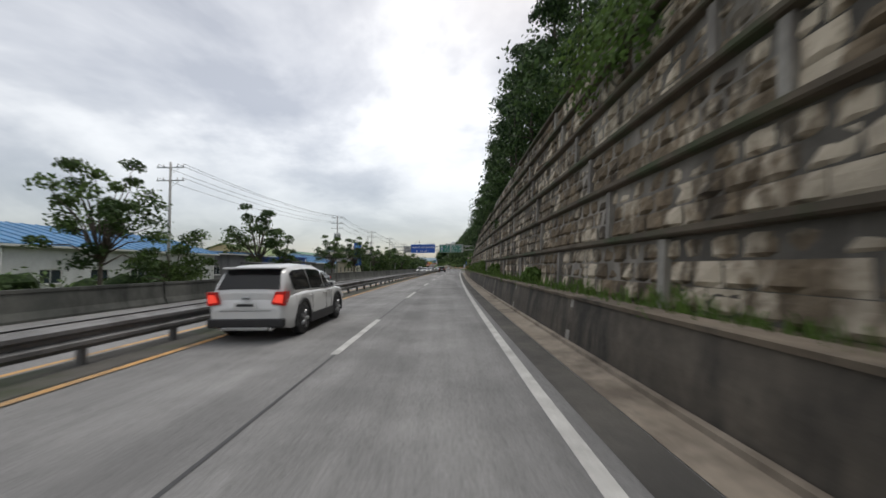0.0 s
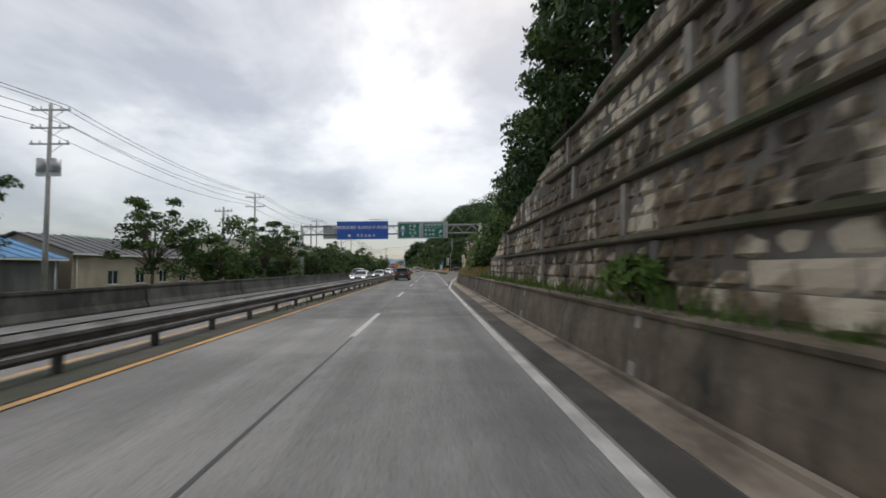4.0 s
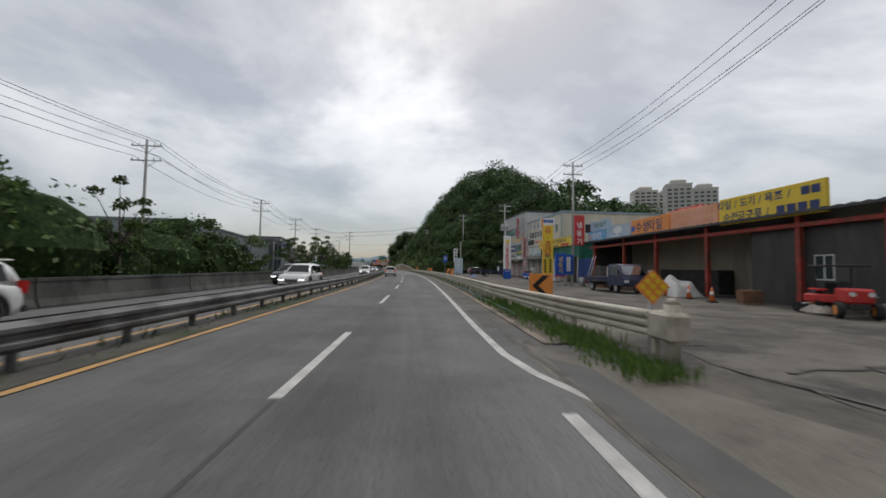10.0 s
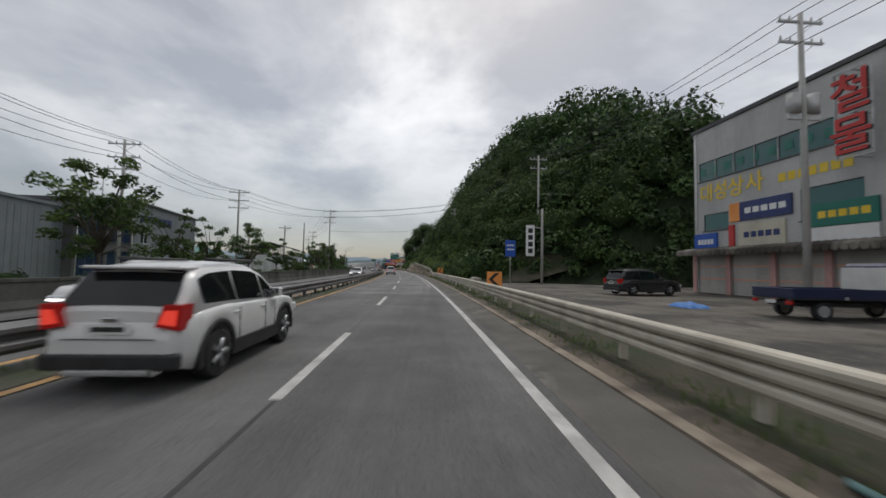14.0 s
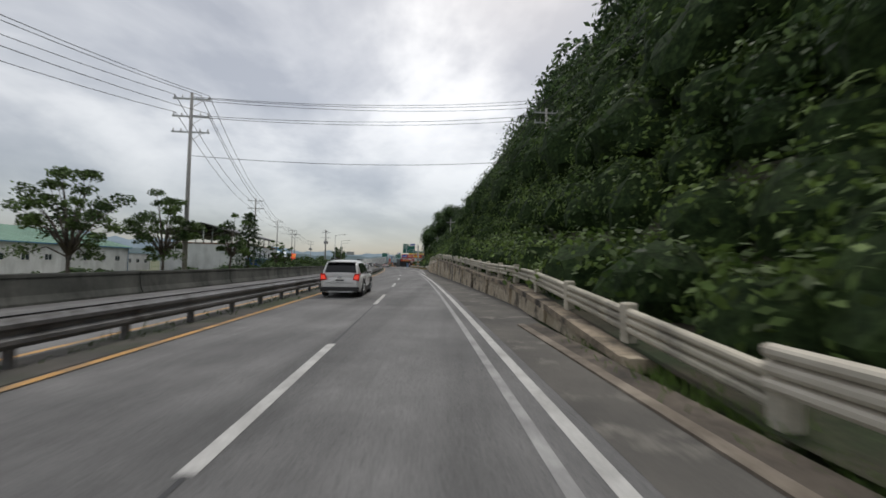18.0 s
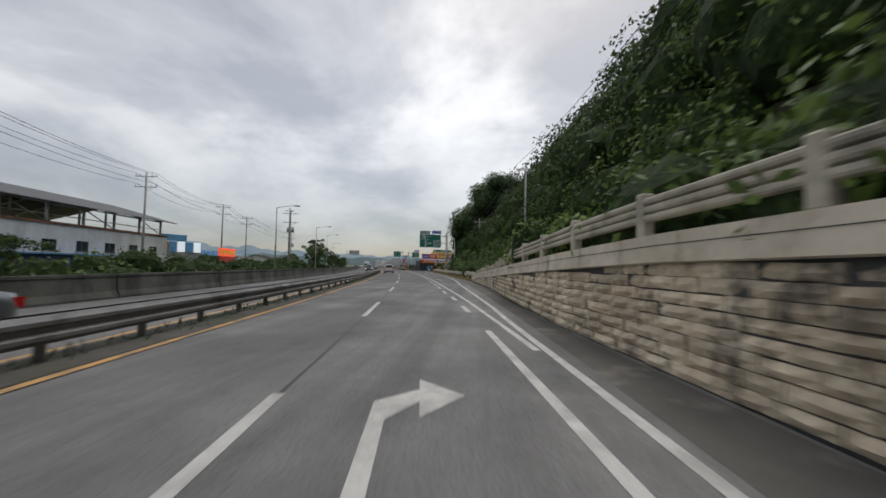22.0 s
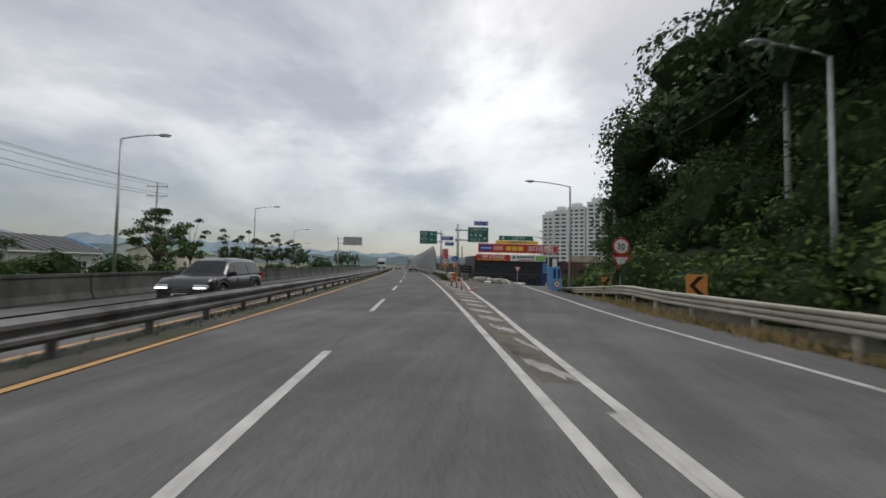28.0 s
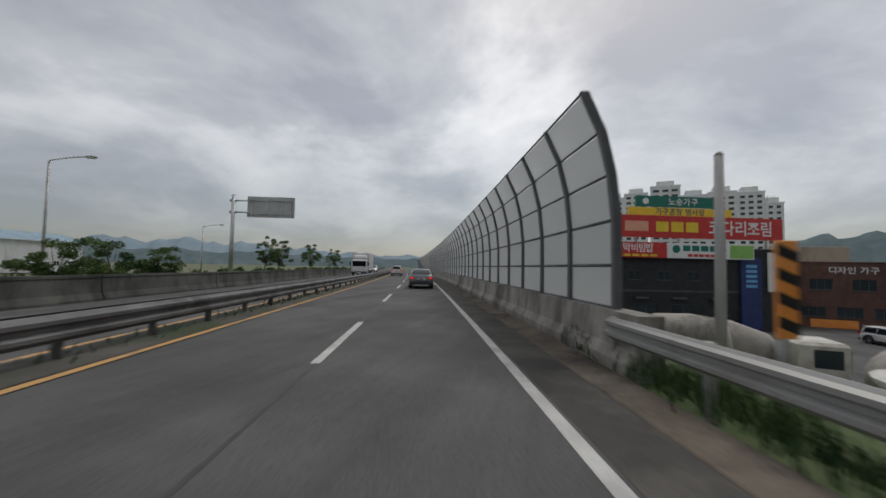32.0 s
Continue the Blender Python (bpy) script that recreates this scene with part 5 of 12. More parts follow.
def weeds(name, s0, s1, doff, count, size, material, label, zf=None, height=0.5):
    s = rng.uniform(s0, s1, count)
    d = np.array([doff(q) for q in s]) if callable(doff) else np.full(count, doff)
    d = d + rng.normal(0, 0.22, count)
    x, y = road_xy(s, d)
    z = np.array([zf(a, b) for a, b in zip(s, d)]) if zf else np.zeros(count)
    h = rng.uniform(0.25, 1.0, count) * height * (0.5 + 0.5 * np.sin(s * 0.9) ** 2)
    base = np.stack([x, y, z], -1)
    lean = rng.normal(0, 0.28, (count, 3)) * h[:, None]
    lean[:, 2] = h
    w = rng.normal(0, 1, (count, 3)); w[:, 2] = 0
    w /= np.linalg.norm(w, axis=1, keepdims=True)
    w *= size
    quads = np.stack([base - w * 0.5, base + w * 0.5, base + lean + w * 0.25, base + lean - w * 0.2], 1)
    return tagged(new(name, quads_mesh(name, quads, material)), label, "weeds", kind="stuff")


weeds("median_weeds", 70, 470, POST_D - 0.05, 5200, 0.035, M_LEAF, "sparse green weeds along the median rail", height=0.22)
weeds("verge_weeds", 148, 256, 3.16, 8500, 0.025, M_LEAF_BRIGHT, "green weeds under the beige guardrail", height=0.24)
weeds("ledge_weeds", 2, 80, 3.35, 5200, 0.03, M_LEAF_BRIGHT, "green weeds on the ledge of the retaining wall", zf=lambda s, d: 0.83, height=0.45 )
weeds("bank_grass", 80, 112, lambda s: 3.6 + shoulder(s) - 2.1 + rng.uniform(-0.4, 1.3), 15000, 0.035, M_DRY, "tall dry grass on the bank", zf=lambda s, d: lerp_table(s, LOW_H) + 0.0, height=0.8)
weeds("bank_weeds", 80, 128, lambda s: 3.8 + shoulder(s) - 2.1 + rng.uniform(-0.5, 2.0), 9000, 0.05, M_LEAF_BRIGHT, "green weeds on the bank", zf=lambda s, d: lerp_table(s, LOW_H) + 0.0, height=0.8)
weeds("rail_end_weeds", 145.4, 158, lambda s: 3.3 + rng.uniform(-0.25, 0.2), 4500, 0.03, M_LEAF_BRIGHT, "low green weeds round the end of the guardrail", zf=lambda s, d: 0.03, height=0.3)
weeds("corner_grass", 106, 142, lambda s: lerp_table(s, SIDE) + 1.3 + rng.uniform(0, 1) ** 0.6 * 3.2, 12000, 0.04, M_LEAF, "rough green grass under the corner trees", zf=lambda s, d: 0.05, height=0.5)
weeds("exit_verge_grass", 347, 418, lambda s: rail_d(s) - 0.25 + rng.uniform(-0.25, 0.3), 8500, 0.03, M_DRY, "dry grass beside the exit guardrail", zf=lambda s, d: min(0, lerp_table(s, LAND_RIGHT)), height=0.32)
weeds("nose_grass", 426.5, 432, lambda s: 3.0 + rng.uniform(-0.2, 0.9), 3200, 0.03, M_LEAF, "tall green grass behind the rail nose", zf=lambda s, d: -0.05, height=0.75)
weeds("gore_grass", 428, 452, lambda s: 3.12 + rng.uniform(0, 2.2), 15000, 0.03, M_LEAF_DARK, "rough dark green grass behind the guardrail", zf=lambda s, d: 0.0 if d < 3.2 else -0.35 * (d - 3.2), height=0.5)


def bush(name, s, d, z, r, n, size, material, label):
    c = (0, 0, r * 0.7)
    p, nr = shell(c, (r, r, r * 0.85), n)
    ob = thing(name, at(s, d, z), label, "shrub", "shrubs on the wall")
    part("leaves", quads_mesh("leaves", leaf_quads(p, nr, size), material), None, ob)
    bm = bmesh.new()
    for k in range(5):
        tube(bm, (0, 0, 0), (math.cos(k * 1.3) * r * 0.6, math.sin(k * 1.3) * r * 0.6, r * (0.8 + 0.1 * k)), 0.03, 0.008, 5)
    part("stem", bm, M_BARK, ob)
    return ob


for s, d, z, r in ((8.8, 5.0, 5.0, 1.7), (15.5, 5.6, 7.9, 1.0), (27, 5.6, 7.4, 0.8), (40, 5.0, 6.4, 1.2), (49, 5.2, 6.6, 1.3), (34.5, 3.5, 0.85, 0.75), (36, 3.6, 0.85, 0.6), (31.5, 4.9, 4.3, 0.8), (46, 3.5, 0.85, 0.7), (13.5, 3.4, 0.85, 0.35), (62, 3.4, 0.85, 0.5), (24.5, 3.45, 0.85, 0.5), (58, 5.0, 6, 1.0)):
    bush("wall_shrub", s, d, z, r, int(900 * max(0.6, r * r)), 0.085, M_LEAF_BRIGHT if z < 1 or s < 10 else M_LEAF, "leafy shrub growing out of the retaining wall")
blos = []
blossom_rnd = random.Random(23)
for s in np.arange(86.0, 112.0, 0.75):
    for _ in range(3):
        c = P(s + blossom_rnd.uniform(-0.4, 0.4), HF(s) - 0.75 + blossom_rnd.uniform(-0.4, 0.5), blossom_rnd.uniform(1.9, 3.9))
        p, nr = shell(c, (0.10, 0.10, 0.10), 5)
        blos.append(leaf_quads(p, nr, 0.065, aspect=0.9))
foliage("shrub_blossom", blos, M_BLOSSOM, "pink blossom on the roadside shrubs", "blossom")


# ---- trees of the row along the far carriageway ----
def limb(bm, a, b, r0, r1, n=7):
    tube(bm, a, b, r0, r1, n)


def make_tree(name, seed, height, spread, clumps, leaves, size, lean=0.0, trunk_h=0.42):
    r = random.Random(seed)
    root = thing(name, None, "", "tree")
    bm = bmesh.new()
    top = Vector((lean, 0, height * trunk_h))
    limb(bm, (0, 0, -0.2), top, 0.11, 0.075, 8)
    ends = []
    for i in range(clumps):
        a = i * 2.4 + r.uniform(-0.4, 0.4)
        f = r.uniform(0.35, 1.0)
        e = top + Vector((math.cos(a) * spread * f, math.sin(a) * spread * f, height * (1 - trunk_h) * r.uniform(-0.12, 0.98) * (1.12 - 0.5 * f)))
        mid = top + (e - top) * 0.5 + Vector((0, 0, 0.25))
        start = Vector((0, 0, height * trunk_h * r.uniform(0.8, 1.0))) + Vector((lean * 0.9, 0, 0))
        limb(bm, start, mid, 0.05, 0.03, 6)
        limb(bm, mid, e, 0.03, 0.012, 5)
        ends.append(e)
    part("trunk", bm, M_BARK, root)
    quads = []
    for e in ends:
        rad = spread * r.uniform(0.19, 0.34)
        p, nr = shell(e, (rad, rad, rad * 0.8), leaves, fill=0.6)
        quads.append(leaf_quads(p, nr, size, spread=1.0))
    part("crown", quads_mesh("crown", np.concatenate(quads), M_LEAF), None, root)
    return root


TREE_LABELS = ("young roadside tree with an open leafy crown", "slender roadside tree with sparse leaf clumps", "bushy dark green roadside tree")
protos = [make_tree("tree", 3, 7.2, 2.1, 34, 140, 0.10, 0.0, 0.34), make_tree("tree", 8, 6.8, 1.5, 26, 120, 0.095, 0.2, 0.38), make_tree("tree", 12, 5.8, 2.4, 30, 200, 0.11, 0.0, 0.24)]
for i, pr in enumerate(protos):
    tagged(pr, TREE_LABELS[i], "tree", "roadside trees")
TREES = ((17.3, 0, 1.05), (23, 2, 0.85), (31, 0, 1.05), (36, 1, 0.9), (52.5, 0, 0.95), (60.4, 0, 1.0), (69.8, 1, 1.05), (79.5, 0, 0.95), (85, 2, 1.15), (92.2, 0, 1.0), (99, 0, 1.0), (110.8, 2, 1.05), (123.7, 0, 1.0), (131, 2, 1.2), (143.7, 0, 0.9), (147, 2, 1.1), (155, 0, 1.1), (163.6, 1, 1.05), (171, 2, 1.1), (181, 2, 0.95), (195.5, 0, 0.85), (205.5, 1, 0.9), (215, 0, 1.1), (221.5, 1, 0.9), (226.7, 1, 0.9), (235, 0, 0.9), (246, 1, 0.85), (254, 2, 0.8), (260, 1, 0.8), (268.7, 0, 0.95), (276, 0, 0.95), (286, 1, 1.0), (304, 1, 0.75), (310, 1, 0.75), (327, 2, 0.6), (393.4, 0, 1.05), (400.3, 0, 1.15), (407, 2, 0.6), (417.5, 0, 0.85), (422, 1, 0.85), (428, 1, 0.8), (434, 1, 0.85), (439, 1, 0.85), (446, 1, 0.95), (452.4, 0, 0.75), (457.2, 1, 0.75), (465, 2, 0.6), (469, 2, 0.65), (473, 2, 0.6), (494, 1, 0.85), (500, 0, 0.8), (518, 0, 0.85), (540, 0, 0.85))
used = set()
for s, k, sc in TREES:
    d = -15.5 - (1.5 if 120 < s < 300 else 3.5 if s > 300 else 0) - random.Random(s).uniform(0, 1.2)
    m = at(s, d, -0.4, random.Random(s * 2).uniform(0, 360)) @ Matrix.Diagonal((sc, sc, sc, 1))
    if k not in used:
        protos[k].matrix_basis = m
        used.add(k)
    else:
        copy_thing(protos[k], m @ Matrix.Diagonal([1 / q for q in protos[k].scale] + [1]))


def make_pine():
    root = thing("pine_tree", at(291.4, -18, -0.4), "dark conifer with drooping layered branches", "tree")
    bm = bmesh.new()
    limb(bm, (0, 0, -0.2), (0, 0, 7.0), 0.14, 0.03, 8)
    part("trunk", bm, M_BARK, root)
    q = []
    for i in range(90):
        z = 1.2 + 5.9 * (i / 90)
        ln = 2.5 * (1 - z / 7.8) + 0.25
        a = i * 2.39
        e = np.array((math.cos(a) * ln, math.sin(a) * ln, z - 0.15 * ln))
        t = rng.uniform(0.2, 1.0, 46)[:, None]
        p = np.array((0, 0, z)) * (1 - t) + e * t + rng.normal(0, 0.10, (46, 3)) * np.array((1, 1, 0.6))
        q.append(leaf_quads(p, np.tile((0, 0, 1.0), (46, 1)), 0.13, spread=0.6, aspect=0.35, droop=0.6))
    part("needles", quads_mesh("needles", np.concatenate(q), M_LEAF_DARK), None, root)


make_pine()
# hedges and scrub behind the far barrier
hq, scrub_cores = [], []
for s0, s1, d, r in ((14, 30, -19, 1.2), (30, 60, -20, 0.8), (96, 118, -17.5, 1.0), (108, 135, -17, 1.7), (118, 182, -18, 2.6), (135, 180, -20.5, 3.2), (98, 182, -22, 2.6), (180, 232, -19, 0.9), (246, 330, -22, 0.9), (300, 380, -19, 1.2), (318, 420, -24, 1.6), (391, 402, -26.5, 2.4), (372, 392, -22, 1.6), (392, 470, -25, 1.1), (470, 600, -24, 0.9)):
    for s in np.arange(s0, s1, r * 1.5):
        rr = r * rng.uniform(0.7, 1.3)
        p, nr = shell(P(s, d + rng.uniform(-1.5, 1.5), -0.9 + rr * 0.6), (rr, rr, rr), int(90 + 45 * rr * rr))
        hq.append(leaf_quads(p, nr, 0.15))
        if rr > 0.9:
            scrub_cores.append((s, d, rr, p.mean(axis=0)))
foliage("roadside_scrub", hq, M_LEAF, "green scrub and hedges beyond the far barrier", "scrub")
bm = bmesh.new()
bmesh.ops.create_icosphere(bm, subdivisions=2, radius=1)
ball, ball_faces = np.array([q.co for q in bm.verts]), np.array([[q.index for q in f.verts] for f in bm.faces])
bm.free()
# Added dark balls take the place of shade within the scrub
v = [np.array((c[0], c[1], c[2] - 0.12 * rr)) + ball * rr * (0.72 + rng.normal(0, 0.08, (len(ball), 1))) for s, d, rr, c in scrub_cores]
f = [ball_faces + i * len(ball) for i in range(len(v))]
tagged(new("scrub_undergrowth", mesh_of("scrub_undergrowth", np.concatenate(v).tolist(), np.concatenate(f).tolist(), M_SHADE_CORE)), "dark balls standing in for shade inside the roadside scrub", "scrub", kind="stuff")
# trees at the mouth of the side road
under_rnd = random.Random(44)
UNDER = tuple((s + under_rnd.uniform(-0.4, 0.4), lerp_table(s, SIDE) + 4.0 + under_rnd.uniform(0, 1.6), under_rnd.uniform(1.0, 1.5), under_rnd.uniform(0.7, 1.6)) for s in np.arange(112, 136, 0.9)) + tuple((s, 12.5, 2.2, 3.4) for s in np.arange(113, 124, 2.2)) + ((121, 12.6, 2.8, 10.5), (123.5, 13.5, 3.0, 11.5), (125.5, 12.5, 2.6, 9), (121.5, 14, 3.2, 13.5), (118.5, 12.5, 2.8, 8.5), (126, 13.5, 2.8, 13), (119.5, 13, 2.6, 11))
q = []
for s, d, r, z in ((130, 13.5, 2.2, 3.0), (133, 14.5, 2.6, 4.2), (136, 16.5, 2.4, 3.6), (138.5, 18, 2.2, 3.2), (128, 12.5, 2.0, 2.4), (134, 13, 1.6, 1.6), (127, 13, 2.4, 5.2), (131, 16, 2.6, 6.0), (141, 24, 2.8, 4.5), (146, 27, 2.8, 4.5), (150, 30, 3, 4.5), (148, 21, 1.6, 2.4), (140, 18, 3.0, 9), (141.5, 20.5, 3.4, 7), (139, 17, 2.6, 5.5), (143, 22, 3.6, 10), (140.5, 18.5, 2.8, 3), (138, 13.5, 1.2, 0.8), (141, 14.8, 1.3, 0.9), (130, 10.5, 2.4, 4.5), (133, 10.8, 2.8, 7), (131, 12, 3.2, 10.5), (134.5, 11.5, 2.8, 11.5), (132, 13.5, 3.4, 13.5), (135.5, 13, 2.6, 6), (128.5, 11, 2.4, 7.5), (127, 11.5, 2.6, 11), (129, 10.2, 1.8, 2.2), (133.5, 10.6, 1.8, 3.2), (136.5, 12.2, 1.8, 2.6), (125.5, 11, 2.2, 4.5), (129.5, 13.5, 3, 15), (121, 11.5, 2.6, 4), (122, 13, 3, 8), (120, 14, 3, 12), (124, 12.5, 3, 14), (118, 13, 3, 6), (117, 12.5, 3, 10), (124.5, 13, 2.5, 3.5), (119, 15, 3.5, 15), (115, 12, 2.6, 7), (115, 12.5, 2.8, 11.5), (121, 12, 2.2, 2.2), (124, 10.5, 1.7, 1.5), (127, 10.3, 1.6, 1.4), (118, 10, 1.8, 1.6), (115, 9.2, 1.8, 1.6), (112, 8.6, 2.0, 2.0), (131, 10.6, 1.5, 1.3)) + UNDER:
    p, nr = shell(P(s, d + (0.5 if s >= 127 and z > 2 else 0), z * (0.68 if z > 9 and s < 130.5 else 1)), (r, r, r), int(250 * r * r))
    q.append(leaf_quads(p, nr, 0.16))
trunks = thing("corner_tree_trunks", None, "dark trunks under the trees of the side road", "tree trunks")
for s, d, h in ((131, 11.6, 9), (134.5, 12.2, 9), (127.5, 11.8, 8), (140.5, 19, 8)):
    part("trunk", tb(P(s, d, -0.3), P(s + 0.4, d + 0.3, h), 0.24, 0.1, 9), M_BARK, trunks)
foliage("corner_trees", q, M_LEAF, "dense dark trees at the mouth of the side road")


# ---- lettering ----
M_WHITE = mk("white_sheet", (0.74, 0.74, 0.73), (0.82, 0.82, 0.81), 1.5, 0.5, 0)
M_GREEN_SIGN = mk("green_sign_sheet", (0.010, 0.155, 0.115), (0.014, 0.18, 0.135), 1.5, 0.4, 0)
M_BLUE_SIGN = mk("blue_sign_sheet", (0.015, 0.085, 0.42), (0.02, 0.10, 0.48), 1.5, 0.4, 0)
M_NAVY = mk("navy_paint", (0.02, 0.035, 0.13), (0.03, 0.05, 0.17), 1.5, 0.5, 0)
M_RED = mk("red_sheet", (0.50, 0.035, 0.03), (0.60, 0.05, 0.045), 1.5, 0.5, 0)
M_YELLOW = mk("yellow_sheet", (0.78, 0.55, 0.03), (0.86, 0.62, 0.06), 1.2, 0.5, 0)
M_ORANGE = mk("orange_sheet", (0.80, 0.28, 0.05), (0.86, 0.34, 0.09), 1.2, 0.5, 0)
M_PEACH = mk("faded_orange_sheet", (0.74, 0.34, 0.22), (0.80, 0.42, 0.28), 1.2, 0.6, 0)
M_SKYBLUE = mk("sky_blue_sheet", (0.12, 0.36, 0.66), (0.20, 0.46, 0.74), 1.2, 0.5, 0)
M_BLACK = mk("black_paint", (0.012, 0.012, 0.013), (0.022, 0.022, 0.024), 1.5, 0.55, 0)
M_STEEL = mk("galvanised_steel", (0.44, 0.45, 0.45), (0.55, 0.56, 0.56), 1.5, 0.5, 0.05, metal=0.55, stain=(0.34, 0.335, 0.32), stain_scale=0.8)
M_POLE = mk("pole_concrete", (0.34, 0.335, 0.32), (0.44, 0.43, 0.41), 1.2, 0.85, 0.2, 20, stain=(0.26, 0.25, 0.24), stain_scale=0.6, vert=0.2)
M_SIGN_BACK = mk("sign_back", (0.36, 0.37, 0.37), (0.44, 0.45, 0.45), 1.5, 0.5, 0, metal=0.4)
M_WIRE = mk("cable", (0.02, 0.02, 0.021), (0.035, 0.035, 0.036), 2, 0.6, 0)
M_CERAMIC = mk("insulator", (0.42, 0.41, 0.40), (0.52, 0.51, 0.50), 2, 0.3, 0)
M_ORANGE_POST = mk("orange_plastic", (0.72, 0.16, 0.04), (0.80, 0.21, 0.06), 2, 0.5, 0, stain=(0.45, 0.14, 0.06), stain_scale=1.5)
FACE = pose(0, 0, 0, 90, 0, 0)


GLYPHS = {}


def glyph(ch, material):
    """One character of the built-in font as a flat mesh, one unit high."""
    key = (ch, material.name)
    if key not in GLYPHS:
        if ch not in GLYPHS:
            cu = bpy.data.curves.new("letter", "FONT")
            cu.body, cu.size, cu.resolution_u, cu.offset = ch, 1.0, 2, 0.016
            ob = bpy.data.objects.new("letter", cu)
            GLYPHS[ch] = bpy.data.meshes.new_from_object(ob)
            bpy.data.curves.remove(cu)
        me = GLYPHS[ch].copy()
        me.name = "letter"
        me.materials.clear()
        me.materials.append(material)
        co = np.empty(len(me.vertices) * 3, np.float32)
        me.vertices.foreach_get("co", co)
        GLYPHS[key] = (me, float(co[0::3].min()), float(co[0::3].max()))
    return GLYPHS[key]


def letters(parent, body, size, material, x, y, z, align="CENTER", squeeze=1.0):
    """A line of writing, each character a part of its own."""
    run, pen = [], 0.0
    for ch in body:
        if ch == " ":
            pen += 0.32
            continue
        me, lo, hi = glyph(ch, material)
        run.append((me, pen - lo))
        pen += hi - lo + (0.1 if ord(ch) > 1000 else 0.07)
    off = -pen / 2 if align == "CENTER" else 0.0
    for me, px in run:
        part("letter", me, None, parent, m=Matrix.Translation((x + (off + px) * size * squeeze, y, z - 0.36 * size)) @ FACE @ Matrix.Diagonal((size * squeeze, size, size, 1)))


def column(parent, body, size, material, x, y, z, step):
    """Writing set from top to bottom."""
    for i, ch in enumerate(body):
        if ch != " ":
            letters(parent, ch, size, material, x, y, z - i * step)


def bars(parent, material, x0, x1, z, h, y, n=1, gap=0.25):
    """Plain bars in place of writing that cannot be read."""
    w = (x1 - x0) / (n + (n - 1) * gap)
    for i in range(n):
        a = x0 + i * w * (1 + gap)
        part("writing_bar", bx(a, y - 0.004, z - h / 2, a + w, y, z + h / 2), material, parent)


def panel(parent, x0, z0, x1, z1, material, name="panel", t=0.05, y=0.0, rim=None):
    p = part(name, bx(x0, y, z0, x1, y + t, z1, 0.008), material, parent)
    if rim:
        bm = bmesh.new()
        e, w = 0.03, 0.035
        for a, b, c, d in ((x0 + e, z0 + e, x1 - e, z0 + e + w), (x0 + e, z1 - e - w, x1 - e, z1 - e), (x0 + e, z0 + e + w, x0 + e + w, z1 - e - w), (x1 - e - w, z0 + e + w, x1 - e, z1 - e - w)):
            box(bm, a, y - 0.004, b, c, y, d)
        part("rim", bm, rim, parent)
    return p


def back_frame(parent, x0, z0, x1, z1, y):
    bm = bmesh.new()
    for z in (z0 + 0.2 * (z1 - z0), z0 + 0.8 * (z1 - z0)):
        box(bm, x0, y, z - 0.05, x1, y + 0.08, z + 0.05)
    part("back_frame", bm, M_STEEL, parent)


def up_arrow(parent, x, z, h, w, material, y=-0.006):
    bm = bmesh.new()
    for poly in ([(-0.16, -0.5), (0.16, -0.5), (0.16, 0.18), (-0.16, 0.18)], [(-0.5, 0.12), (0.5, 0.12), (0, 0.5)]):
        f = bm.faces.new([bm.verts.new((x + a * w, y, z + b * h)) for a, b in poly])
    return part("arrow", bm, material, parent)


def slant_arrow(parent, x, z, size, material, y=-0.006, turn=-45):
    bm = bmesh.new()
    m = pose(x, y, z, 0, -turn, 0)
    for poly in ([(-0.13, -0.6), (0.13, -0.6), (0.13, 0.1), (-0.13, 0.1)], [(-0.42, 0.02), (0.42, 0.02), (0, 0.55)]):
        bm.faces.new([bm.verts.new(m @ Vector((a * size, 0, b * size))) for a, b in poly])
    return part("arrow", bm, material, parent)


def shield(parent, x, z, r, y=-0.006):
    bm = bmesh.new()
    for rad, yy in ((r, y), ):
        vs = [bm.verts.new((x + math.cos(a) * rad * 1.15, yy, z + math.sin(a) * rad)) for a in np.linspace(0, 2 * math.pi, 20)[:-1]]
        bm.faces.new(vs)
    part("shield", bm, M_WHITE, parent)
    bm = bmesh.new()
    bm.faces.new([bm.verts.new((x + math.cos(a) * r * 1.0, y - 0.003, z + math.sin(a) * r * 0.86)) for a in np.linspace(0, 2 * math.pi, 20)[:-1]])
    part("shield_field", bm, M_BLUE_SIGN, parent)
    letters(parent, "43", r * 1.1, M_WHITE, x, y - 0.007, z)


